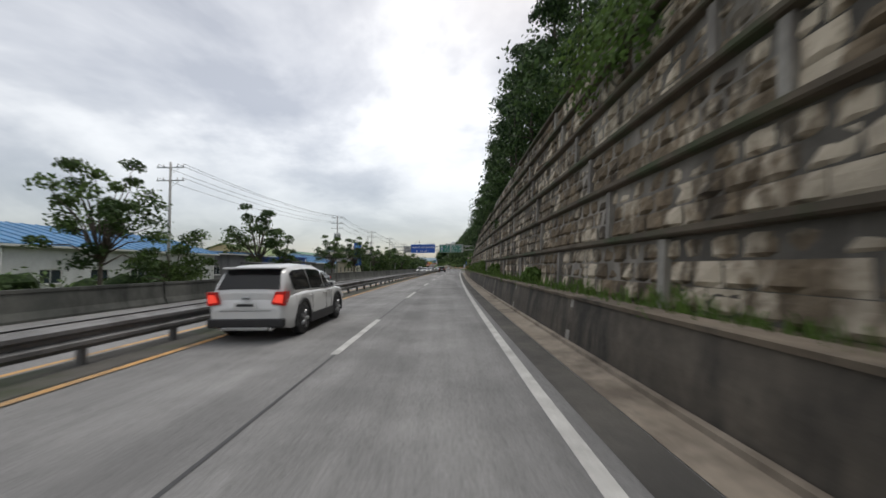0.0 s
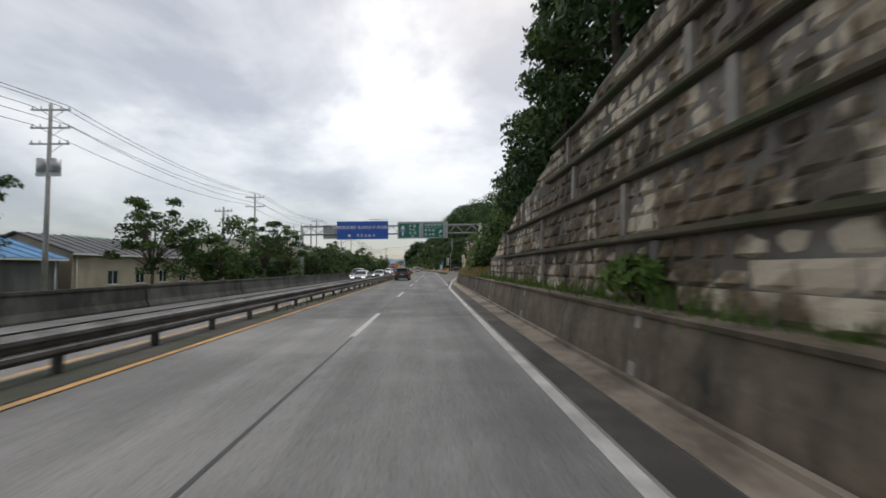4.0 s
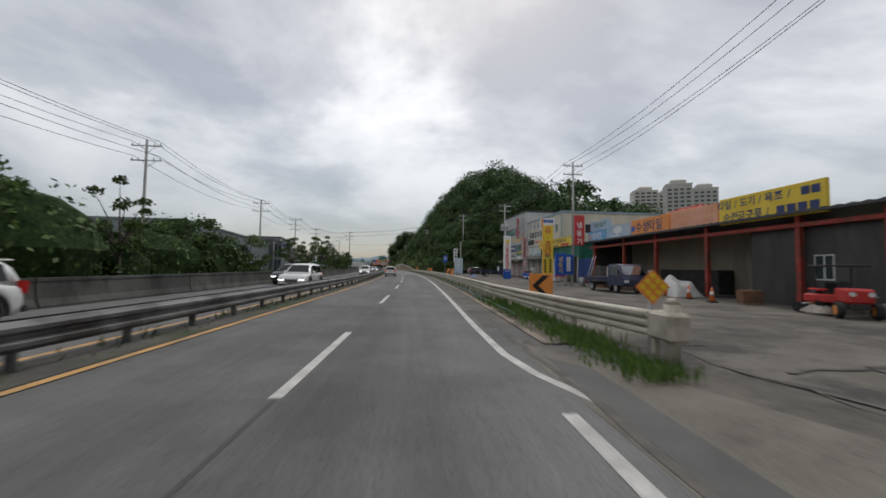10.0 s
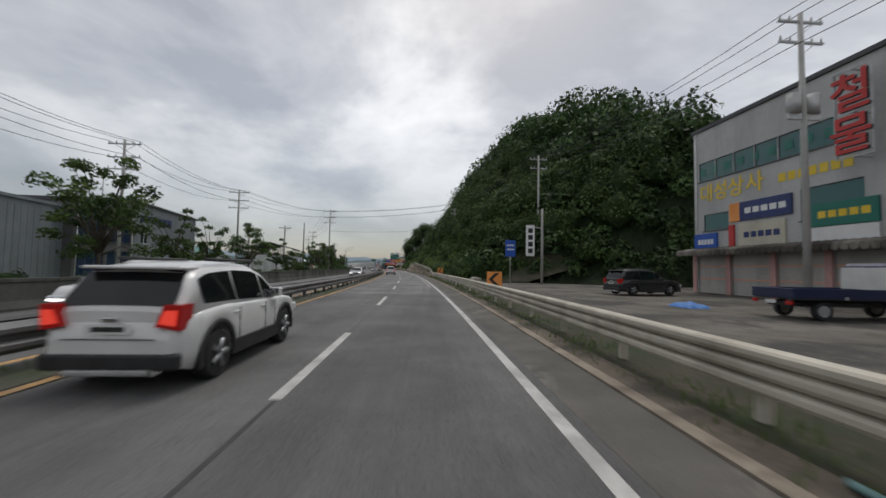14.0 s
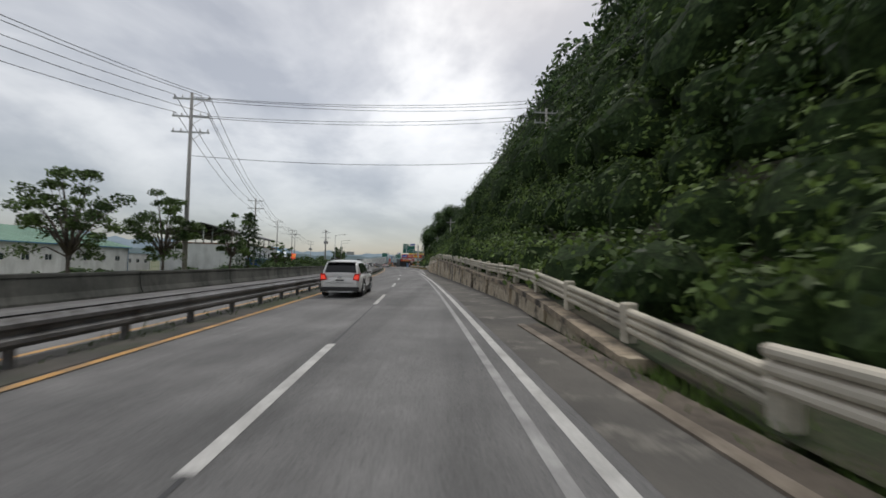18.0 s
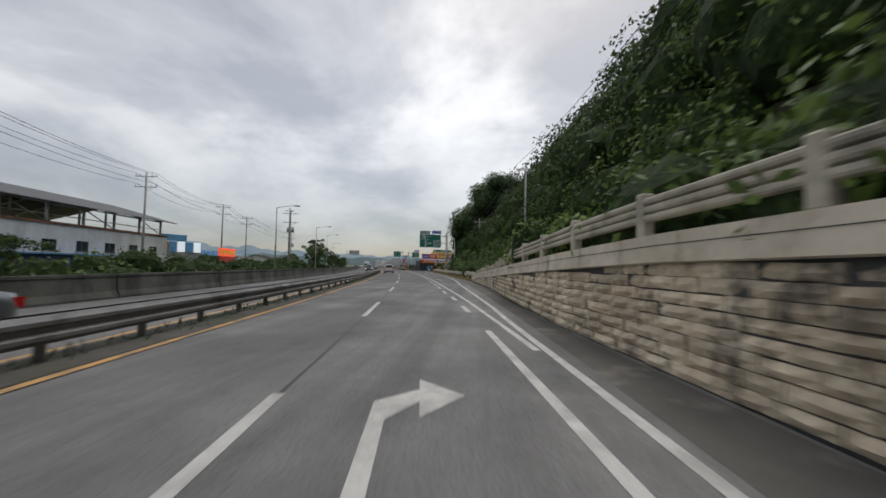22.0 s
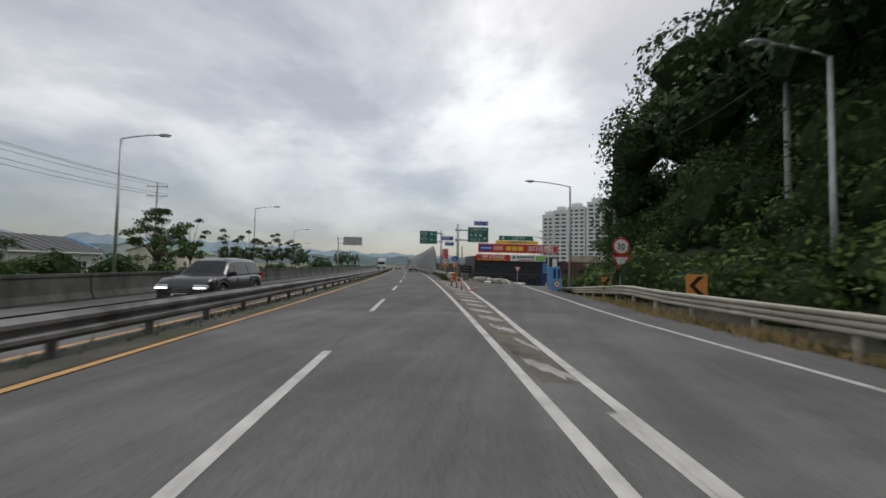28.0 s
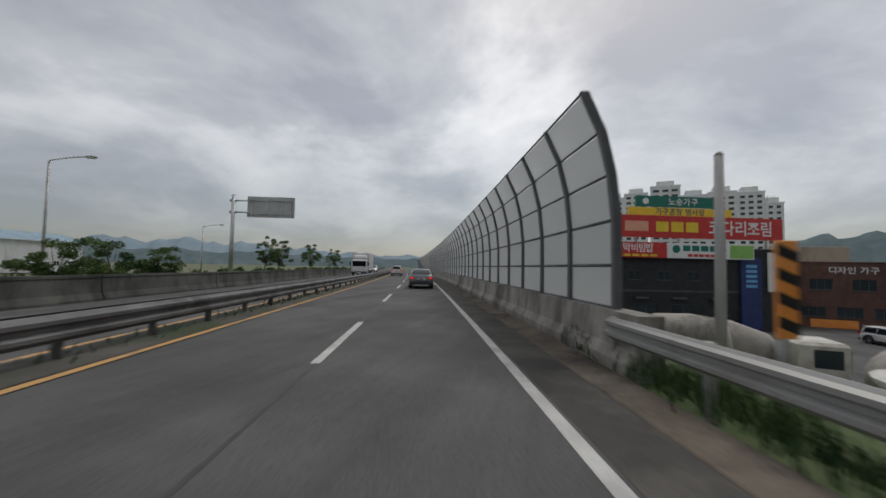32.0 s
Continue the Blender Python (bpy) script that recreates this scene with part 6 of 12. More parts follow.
# ---- sign gantry over the road ----
def build_gantry():
    S = 107.6
    root = thing("sign_gantry", at(S, 0), "galvanised truss gantry on two round posts across the road", "gantry")
    L, R, ZB, ZT = -17.3, 6.9, 6.25, 7.35
    for x in (L, R):
        part("post", tb((x, 0, -0.2), (x, 0, 7.6), 0.26, 0.22, 14), M_STEEL, root)
        part("base_plate", bx(x - 0.4, -0.4, -0.1, x + 0.4, 0.4, 0.08, 0.02), M_STEEL, root)
    for z in (ZB, ZT):
        for y in (-0.35, 0.35):
            part("chord", tb((L, y, z), (R, y, z), 0.085, None, 8), M_STEEL, root)
    n = 22
    for y in (-0.35, 0.35):
        for i in range(n):
            xa, xb = L + (R - L) * i / n, L + (R - L) * (i + 1) / n
            za, zb = (ZB, ZT) if i % 2 == 0 else (ZT, ZB)
            part("diagonal", tb((xa, y, za), (xb, y, zb), 0.035, None, 6), M_STEEL, root)
    for i in range(0, n + 1, 2):
        x = L + (R - L) * i / n
        part("cross_tie", tb((x, -0.35, ZT), (x, 0.35, ZT), 0.03, None, 6), M_STEEL, root)
    g = thing("blue_banner_sign", at(S - 0.55, 0), "large blue overhead sign with white Korean lettering", "road sign")
    panel(g, -12.5, 5.5, -5.6, 7.95, M_BLUE_SIGN, "panel", 0.06, 0.0, M_SKYBLUE)
    letters(g, "과적차량운행은 도로파손의 원인입니다", 0.50, M_WHITE, -9.05, -0.008, 7.1)
    letters(g, "국 토 교 통 부", 0.42, M_WHITE, -8.6, -0.008, 6.0)
    panel(g, -11.0, 5.85, -10.65, 6.18, M_WHITE, "emblem", 0.004, -0.006)
    back_frame(g, -12.4, 5.5, -5.7, 7.95, 0.06)
    part("lamp_arm", tb((-8.2, 0.1, 8.15), (-5.7, 0.1, 8.15), 0.04, None, 6), M_STEEL, g)
    g = thing("direction_sign", at(S - 0.5, 0), "green direction sign with a white arrow and route shield", "road sign", "gantry direction signs")
    panel(g, -4.25, 5.6, -1.35, 7.65, M_GREEN_SIGN, "panel", 0.06, 0.0, M_WHITE)
    up_arrow(g, -3.65, 6.65, 1.5, 0.62, M_WHITE)
    shield(g, -3.65, 6.6, 0.26, -0.012)
    for z, kor, lat in ((7.22, "수 원", "Suwon"), (6.3, "수 지", "Suji")):
        letters(g, kor, 0.46, M_WHITE, -2.35, -0.008, z)
        letters(g, lat, 0.28, M_WHITE, -2.35, -0.008, z - 0.4)
    g = thing("direction_sign", at(S - 0.5, 0), "green exit sign with a slanted white arrow", "road sign", "gantry direction signs")
    panel(g, -0.95, 5.6, 1.9, 7.65, M_GREEN_SIGN, "panel", 0.06, 0.0, M_WHITE)
    letters(g, "오포1동행정복지센터", 0.29, M_WHITE, 0.48, -0.008, 7.35)
    letters(g, "Opo1(il)-dong Community Ser.", 0.17, M_WHITE, 0.48, -0.008, 7.06)
    letters(g, "추 자 동", 0.40, M_WHITE, 0.0, -0.008, 6.62)
    letters(g, "일 산 리", 0.40, M_WHITE, 0.0, -0.008, 6.05)
    slant_arrow(g, 1.45, 6.45, 0.55, M_WHITE)
    letters(g, "300m", 0.2, M_WHITE, 1.45, -0.008, 5.85)
    g = thing("sign_backing", at(S - 0.4, 0), "grey backing plate behind the direction signs", "sign panel")
    panel(g, -4.35, 5.55, 2.45, 7.85, M_SIGN_BACK, "panel", 0.05, 0.0)
    g = thing("old_sign_back", at(S + 0.5, 0), "grey back of a sign for the oncoming lanes", "sign panel")
    panel(g, -14.6, 5.7, -10.6, 7.6, M_SIGN_BACK, "panel", 0.05, 0.0)


build_gantry()


# ---- cantilever signs ----
def cantilever(s, d, h, arms, label, r=0.19):
    root = thing("sign_post", at(s, d), label, "sign post")
    part("pole", tb((0, 0, -0.6), (0, 0, h), r, r * 0.85, 14), M_STEEL, root)
    part("cap", tb((0, 0, h), (0, 0, h + 0.06), r * 0.9, r * 0.5, 14), M_STEEL, root)
    part("base_plate", bx(-0.35, -0.35, -0.1, 0.35, 0.35, 0.06, 0.02), M_STEEL, root)
    for z, x in arms:
        part("arm", tb((0, 0, z), (x, 0, z), 0.07, None, 8), M_STEEL, root)
        part("clamp", tb((-0.3 if x > 0 else 0.3, 0, z), (0.35 if x > 0 else -0.35, 0, z), 0.14, 0.1, 10), M_STEEL, root)
    return root


p = cantilever(378.2, 7.6, 7.9, ((5.9, -1.3), (7.3, -1.3)), "thick round sign post with stickers beside the exit lane", 0.24)
for z, m in ((1.9, M_ORANGE), (0.7, M_ORANGE), (0.35, M_PEACH)):
    part("sticker", tb((0, 0, z), (0, 0, z + 0.25), 0.244, None, 14), m, p)
part("notice", bx(-0.55, -0.32, 1.25, 0.75, -0.28, 1.75, 0.01), M_SIGN_BACK, p)
g = thing("junction_sign", at(377.9, 0), "large green junction sign with a forked white arrow", "road sign")
panel(g, 2.35, 5.05, 6.45, 7.55, M_GREEN_SIGN, "panel", 0.06, 0.0, M_WHITE)
letters(g, "수원", 0.50, M_WHITE, 3.05, -0.008, 7.2)
letters(g, "Suwon", 0.30, M_WHITE, 4.0, -0.008, 7.15)
letters(g, "수지", 0.50, M_WHITE, 3.05, -0.008, 6.72)
letters(g, "Suji", 0.30, M_WHITE, 3.85, -0.008, 6.65)
letters(g, "오포1동", 0.42, M_WHITE, 5.6, -0.008, 6.3)
letters(g, "Opo1(il)-dong", 0.22, M_WHITE, 5.6, -0.008, 5.98)
letters(g, "일산리", 0.46, M_WHITE, 5.6, -0.008, 5.6)
letters(g, "Ilsan-ri", 0.24, M_WHITE, 5.6, -0.008, 5.25)
up_arrow(g, 3.5, 5.85, 1.35, 0.34, M_WHITE)
shield(g, 3.5, 5.95, 0.2, -0.014)
bm = bmesh.new()
arc = [(3.5 + 0.75 * (1 - math.cos(a)), 5.25 + 0.62 * math.sin(a)) for a in np.linspace(0, math.pi / 2, 8)]
for i in range(7):
    (x0, z0), (x1, z1) = arc[i], arc[i + 1]
    bm.faces.new([bm.verts.new(q) for q in ((x0, -0.007, z0), (x1, -0.007, z1), (x1 + 0.02, -0.007, z1 - 0.12), (x0 + 0.1, -0.007, z0 - 0.04))])
bm.faces.new([bm.verts.new(q) for q in ((4.25, -0.007, 5.68), (4.25, -0.007, 6.0), (4.7, -0.007, 5.83))])
part("branch_arrow", bm, M_WHITE, g)
back_frame(g, 2.5, 5.1, 6.4, 7.4, 0.06)
g = thing("name_plate", at(377.9, 0), "small green junction name plate above the sign", "road sign")
panel(g, 2.42, 7.6, 4.35, 8.2, M_GREEN_SIGN, "panel", 0.05, 0.0, M_WHITE)
letters(g, "오포교차로", 0.36, M_WHITE, 3.38, -0.008, 7.9)
g = thing("library_sign", at(377.9, 0), "small blue guide sign with a white arrow", "road sign", "blue guide signs")
panel(g, 4.7, 7.68, 6.5, 8.3, M_BLUE_SIGN, "panel", 0.05, 0.0, M_WHITE)
letters(g, "오포도서관", 0.24, M_WHITE, 5.4, -0.008, 8.1)
letters(g, "Opo Library", 0.15, M_WHITE, 5.4, -0.008, 7.85)
slant_arrow(g, 6.2, 8.0, 0.3, M_WHITE, turn=-90)

cantilever(431.2, 4.5, 6.2, ((4.45, 3.2), (5.6, 3.2)), "round grey post carrying the exit signs", 0.16)
g = thing("exit_sign", at(430.9, 0), "green exit sign with a slanted white arrow", "road sign")
panel(g, 5.6, 4.2, 8.0, 5.95, M_GREEN_SIGN, "panel", 0.05, 0.0, M_WHITE)
letters(g, "오포1동행정복지센터", 0.24, M_WHITE, 6.8, -0.008, 5.68)
letters(g, "Opo1(il)-dong Community Ser.", 0.14, M_WHITE, 6.8, -0.008, 5.42)
letters(g, "추 자 동", 0.42, M_WHITE, 6.55, -0.008, 5.0)
letters(g, "일 산 리", 0.34, M_WHITE, 6.5, -0.008, 4.52)
slant_arrow(g, 7.55, 4.65, 0.42, M_WHITE)
g = thing("library_sign", at(430.9, 0), "small blue guide sign with a white arrow", "road sign", "blue guide signs")
panel(g, 6.3, 6.15, 7.95, 6.65, M_BLUE_SIGN, "panel", 0.05, 0.0, M_WHITE)
letters(g, "오포도서관", 0.24, M_WHITE, 6.95, -0.008, 6.45)
letters(g, "Opo Library", 0.12, M_WHITE, 6.95, -0.008, 6.25)
slant_arrow(g, 7.7, 6.4, 0.28, M_WHITE, turn=-90)
for x in (6.75, 7.4):
    part("strut", tb((x, 0.05, 5.9), (x, 0.05, 6.2), 0.03, None, 6), M_STEEL, g)
for x0, x1, z0, z1, kor, lat in ((2.55, 3.95, 4.35, 4.8, "포은대로", "Poeun-daero"), (3.0, 4.05, 3.75, 4.15, "오포로", "Opo-ro")):
    g = thing("street_name_sign", at(431.0, 0), "blue street name sign hung from a bracket", "street sign", "street name signs")
    panel(g, x0, z0, x1, z1, M_BLUE_SIGN, "panel", 0.04, 0.0, M_WHITE)
    letters(g, kor, 0.22, M_WHITE, (x0 + x1) / 2 - 0.1, -0.008, z1 - 0.16)
    letters(g, lat, 0.11, M_WHITE, (x0 + x1) / 2 - 0.1, -0.008, z0 + 0.1)
    part("bracket", tb((x0 + 0.05, 0.05, z1 + 0.06), (4.5, 0.1, z1 + 0.06), 0.025, None, 6), M_STEEL, g)

cantilever(445.8, 3.75, 6.9, ((5.1, -0.7), (6.4, -0.7)), "round grey post carrying the distance sign", 0.15)
g = thing("distance_sign", at(445.5, 0), "green distance sign with two white lines of lettering", "road sign")
panel(g, 0.45, 4.7, 3.1, 6.7, M_GREEN_SIGN, "panel", 0.05, 0.0, M_WHITE)
for z, kor, lat, km in ((6.28, "수 원", "Suwon", "25"), (5.42, "수 지", "Suji", "14")):
    letters(g, kor, 0.38, M_WHITE, 1.1, -0.008, z)
    letters(g, lat, 0.24, M_WHITE, 1.05, -0.008, z - 0.35)
    letters(g, km, 0.42, M_WHITE, 2.25, -0.008, z - 0.03)
    letters(g, "km", 0.2, M_WHITE, 2.75, -0.008, z - 0.1)

# sign for the oncoming lanes, seen from behind
p = cantilever(480.6, -17.7, 7.9, ((6.3, 1.2), (7.4, 1.2)), "round grey post of a sign for the oncoming lanes", 0.2)
g = thing("oncoming_sign_back", at(481.0, 0), "grey ribbed back of a large sign for the oncoming lanes", "road sign")
panel(g, -16.6, 5.9, -12.2, 7.9, M_SIGN_BACK, "panel", 0.06, 0.0)
bm = bmesh.new()
for x in (-16.2, -14.8, -13.4, -12.6):
    box(bm, x, -0.08, 5.9, x + 0.1, 0.0, 7.9)
for z in (6.2, 7.5):
    box(bm, -16.6, -0.12, z, -12.2, -0.04, z + 0.08)
part("back_ribs", bm, M_STEEL, g)


# ---- small signs on posts ----
def disc(parent, r, x, y, z, material, name="disc"):
    bm = bmesh.new()
    bmesh.ops.create_cone(bm, cap_ends=True, segments=28, radius1=r, radius2=r, depth=0.02)
    bmesh.ops.transform(bm, matrix=Matrix.Translation((x, y, z)) @ FACE, verts=bm.verts)
    return part(name, bm, material, parent)


def post_sign(name, s, d, z0, h, label, category, r=0.04, turn=0):
    root = thing(name, at(s, d, z0, turn), label, category)
    part("post", tb((0, 0, -0.3), (0, 0, h), r, None, 8), M_STEEL, root)
    return root


def tri_face(parent, x, z, w, material, name, y):
    bm = bmesh.new()
    bm.faces.new([bm.verts.new(q) for q in ((x - w / 2, y, z + w * 0.43), (x, y, z - w * 0.43), (x + w / 2, y, z + w * 0.43))])
    return part(name, bm, material, parent)


def speed_limit(s, d, z0, h, r, num, label):
    g = post_sign("speed_limit_sign", s, d, z0, h, label, "road sign")
    disc(g, r, 0, -0.06, h - r, M_RED, "rim")
    disc(g, r * 0.78, 0, -0.075, h - r, M_WHITE, "field")
    letters(g, num, r * 0.95, M_BLACK, 0, -0.09, h - r)
    return g


speed_limit(435.4, 3.45, -0.5, 2.95, 0.42, "70", "round speed limit sign with a red rim")
g = post_sign("yield_sign", 405.3, 9.3, 0, 3.0, "round limit sign above a red yield triangle on one post", "road sign")
disc(g, 0.42, 0, -0.06, 2.55, M_RED, "rim")
disc(g, 0.33, 0, -0.075, 2.55, M_WHITE, "field")
letters(g, "30", 0.4, M_BLACK, 0, -0.09, 2.55)
tri_face(g, 0, 1.72, 1.0, M_RED, "triangle", -0.06)
tri_face(g, 0, 1.75, 0.68, M_WHITE, "triangle_field", -0.066)
g = post_sign("blue_notice", 411.4, 8.5, 0, 1.0, "tilted sky blue notice board with a limit disc", "notice board", turn=0)
bm = bmesh.new()
box(bm, -0.42, -0.05, 0.05, 0.42, 0.0, 1.5, 0.01)
bmesh.ops.transform(bm, matrix=pose(0, 0, 0.05, 0, -7, 0), verts=bm.verts)
part("board", bm, M_SKYBLUE, g)
disc(g, 0.22, 0.03, -0.07, 0.45, M_RED, "rim")
disc(g, 0.17, 0.03, -0.082, 0.45, M_WHITE, "field")
letters(g, "30", 0.2, M_BLACK, 0.03, -0.095, 0.45)
for x in (-0.2, 0.08):
    bars(g, M_NAVY, x, x + 0.16, 1.1, 0.6, -0.06, 1)
g = post_sign("turn_sign", 427.5, 3.75, -0.4, 2.9, "round blue sign with two white arrows above an orange checked diamond", "road sign", 0.04)
disc(g, 0.3, 0, -0.06, 2.6, M_BLUE_SIGN, "disc")
bm = bmesh.new()
for poly in ([(-0.12, -0.2), (-0.06, -0.2), (-0.06, 0.1), (-0.12, 0.1)], [(-0.17, 0.09), (-0.01, 0.09), (-0.09, 0.21)], [(-0.06, -0.07), (0.1, -0.07), (0.1, -0.01), (-0.06, -0.01)], [(0.09, 0.04), (0.09, -0.12), (0.21, -0.04)]):
    bm.faces.new([bm.verts.new((a, -0.075, 2.6 + b)) for a, b in poly])
part("arrow", bm, M_WHITE, g)
bm = bmesh.new()
bm.faces.new([bm.verts.new(q) for q in ((-0.27, -0.06, 1.95), (0, -0.06, 1.68), (0.27, -0.06, 1.95), (0, -0.06, 2.22))])
part("diamond", bm, M_ORANGE, g)
g = post_sign("yield_sign", 438, 13.5, -2.6, 4.2, "red and white yield triangle on a post", "road sign")
tri_face(g, 0, 3.7, 0.95, M_RED, "triangle", -0.06)
tri_face(g, 0, 3.73, 0.66, M_WHITE, "triangle_field", -0.066)
g = post_sign("route_sign", 112.6, 7.0, 0.4, 3.3, "green route number sign above a smaller green plate", "road sign")
panel(g, -0.62, 2.35, 0.62, 3.35, M_GREEN_SIGN, "panel", 0.04, -0.06, M_WHITE)
letters(g, "일반국도", 0.24, M_WHITE, 0, -0.07, 3.12)
shield(g, 0, 2.72, 0.26, -0.07)
panel(g, -0.15, 1.6, 1.1, 2.3, M_GREEN_SIGN, "lower_panel", 0.04, -0.06, M_WHITE)
bars(g, M_WHITE, 0.0, 0.9, 2.0, 0.22, -0.065, 3)
g = post_sign("yellow_notice", 124.2, 6.5, 0, 3.0, "small yellow board on a tall round post", "sign")
panel(g, -0.32, 2.35, 0.32, 3.05, M_YELLOW, "board", 0.03, -0.06)
bars(g, M_BLACK, -0.2, 0.25, 2.3, 0.12, -0.065, 2)
g = post_sign("blue_road_sign", 362, 8.6, 0.1, 2.0, "small green-blue roadside plate", "road sign")
panel(g, -0.28, 1.3, 0.28, 2.05, M_SKYBLUE, "board", 0.03, -0.06)
bars(g, M_WHITE, -0.18, 0.18, 1.75, 0.1, -0.065, 2)


def chevron(s, d, z0, size=0.75, h=1.35, turn=0):
    g = post_sign("chevron_sign", s, d, z0, h, "orange board with a bold black chevron on a post", "chevron sign", 0.03, turn)
    tagged(g, group="chevron signs")
    panel(g, -size / 2, h - size, size / 2, h, M_ORANGE, "board", 0.03, -0.06)
    bm = bmesh.new()
    c = h - size / 2
    k = size
    for sg in (1, -1):
        bm.faces.new([bm.verts.new(q) for q in ((-0.38 * k, -0.064, c), (-0.12 * k, -0.064, c), (0.34 * k, -0.064, c + sg * 0.42 * k), (0.05 * k, -0.064, c + sg * 0.42 * k))])
    part("chevron", bm, M_BLACK, g)
    return g


for s, d, z in ((152.3, 3.75, 0), (181.5, 3.6, 0), (212, 3.7, 0), (245, 3.8, 0.1), (367, 8.3, 0), (400.5, 9.3, 0), (411, 11.6, -0.4)):
    chevron(s, d, z)
chevron(442.7, 4.2, 0.1, 0.85, 1.95)
g = post_sign("hazard_diamond", 147.4, 4.25, 0, 1.5, "orange diamond reflector board with yellow studs", "hazard marker")
bm = bmesh.new()
bm.faces.new([bm.verts.new(q) for q in ((-0.33, -0.06, 1.2), (0, -0.06, 0.87), (0.33, -0.06, 1.2), (0, -0.06, 1.53))])
part("diamond", bm, M_ORANGE, g)
for i in range(3):
    for j in range(3):
        disc(g, 0.05, (i - j) * 0.1, -0.07, 1.2 + (i + j - 2) * 0.1, M_YELLOW, "reflector")


def stripe_board(s, d, z0, w, h, label):
    g = thing("striped_marker", at(s, d, z0), label, "hazard marker", "striped hazard markers")
    part("board", bx(-w / 2, 0, 0, w / 2, 0.06, h, 0.01), M_ORANGE, g)
    n = int(h / 0.28)
    for i in range(n):
        z = 0.04 + i * 0.28
        bm = bmesh.new()
        bm.faces.new([bm.verts.new(q) for q in ((-w / 2, -0.004, z + 0.1), (w / 2, -0.004, z - 0.02 + 0.02), (w / 2, -0.004, z + 0.13), (-w / 2, -0.004, min(z + 0.24, h)))])
        part("stripe", bm, M_BLACK, g)
    part("post", tb((0, 0.1, -1.4), (0, 0.1, h * 0.8), 0.05, None, 8), M_STEEL, g)


stripe_board(448.2, 4.25, 0.75, 0.26, 1.15, "orange and black striped board at the end of the noise wall")
g = thing("warning_totem", at(440.8, 3.95, 0.4), "tall red warning board with white Korean lettering", "sign board")
panel(g, -0.42, 1.45, 0.42, 3.4, M_RED, "board", 0.05, 0.0)
panel(g, -0.42, 1.2, 0.42, 1.44, M_YELLOW, "lower_board", 0.05, 0.0)
for x, word in ((-0.18, "위험미끄럼주의"), (0.2, "결빙구간")):
    for i, ch in enumerate(word):
        letters(g, ch, 0.25, M_WHITE, x, -0.008, 3.22 - i * (0.26 if len(word) > 5 else 0.45))
part("post", tb((0, 0.08, -2.2), (0, 0.08, 3.2), 0.06, None, 8), M_STEEL, g)
# variable message board on its plinth
g = thing("message_board", at(428.4, 5.1, -0.2), "dark message board on a square concrete plinth", "message board")
part("plinth", bx(-0.28, -0.2, -1.0, 0.28, 0.2, 0.95, 0.02), M_CONC, g)
part("board", bx(-0.6, -0.12, 0.95, 0.6, 0.12, 1.75, 0.04), M_BLACK, g)
bars(g, mk("dim_text", (0.16, 0.16, 0.16), (0.2, 0.2, 0.2), 1, 0.6), -0.35, 0.35, 1.5, 0.1, -0.124, 3)
bars(g, mk("dim_text_low", (0.16, 0.16, 0.16), (0.2, 0.2, 0.2), 1, 0.6), -0.4, 0.3, 1.2, 0.1, -0.124, 4)
# orange posts in the gore
for s, d, tilt in ((411.6, 2.55, 0), (413.6, 2.45, 2), (415.8, 2.3, -3)):
    g = thing("delineator_post", at(s, d, 0.0) @ pose(0, 0, 0, tilt, 0, 0), "orange flexible lane post with pale bands", "delineator", "gore delineator posts")
    part("base", tb((0, 0, 0), (0, 0, 0.05), 0.11, 0.09, 12), M_BLACK, g)
    part("tube", tb((0, 0, 0.05), (0, 0, 0.75), 0.04, 0.04, 10), M_ORANGE_POST, g)
    for z in (0.4, 0.58):
        part("band", tb((0, 0, z), (0, 0, z + 0.07), 0.042, None, 10), M_WHITE, g)
g = thing("fallen_post", at(410.6, 2.95, 0.05), "knocked-down orange lane post on the gore", "delineator")
part("tube", tb((0, 0, 0), (0.5, 0.35, 0.12), 0.045, None, 10), M_ORANGE_POST, g)
# rail and impact nose at the exit
NOSE_D = [(427.5, 2.75), (432, 2.85), (450, 2.95)]
g = thing("gore_guardrail", None, "pale guardrail beyond the gore", "guardrail", kind="structure")
for a in steps(427.5, 450, 3.75)[:-1]:
    part("rail", sweep("rail", w_profile(0.1, 0.42, 0.34, -0.09), [a, a + 1.9, a + 3.8], M_RAIL_GREY, table(NOSE_D), close=True), None, g)
for s in steps(427.5, 450, 2.0):
    part("post", bx(0.1, -0.05, -0.4, 0.2, 0.05, 0.76, 0.01), M_RAIL_GREY, g, m=at(s, lerp_table(s, NOSE_D)))
g = thing("impact_nose", at(422.8, 3.2), "rail nose with orange-black chevrons and a faded salmon cap", "crash cushion")


def nose_band(r, z0, z1, dip, material, name):
    """A band bent round the nose, dropping by dip from the middle to both sides."""
    bm = bmesh.new()
    col = []
    for k in range(13):
        an = math.pi * (k / 12)
        fall = dip * abs(k / 6 - 1)
        col.append([bm.verts.new((-math.cos(an) * rr, -math.sin(an) * rr, z)) for rr, z in ((r, z0 - fall), (r, z1 - fall), (r - 0.02, z1 - fall), (r - 0.02, z0 - fall))])
    for a, b in zip(col[:-1], col[1:]):
        for i in range(4):
            bm.faces.new([a[i], b[i], b[(i + 1) % 4], a[(i + 1) % 4]])
    bmesh.ops.recalc_face_normals(bm, faces=bm.faces)
    part(name, bm, material, g)


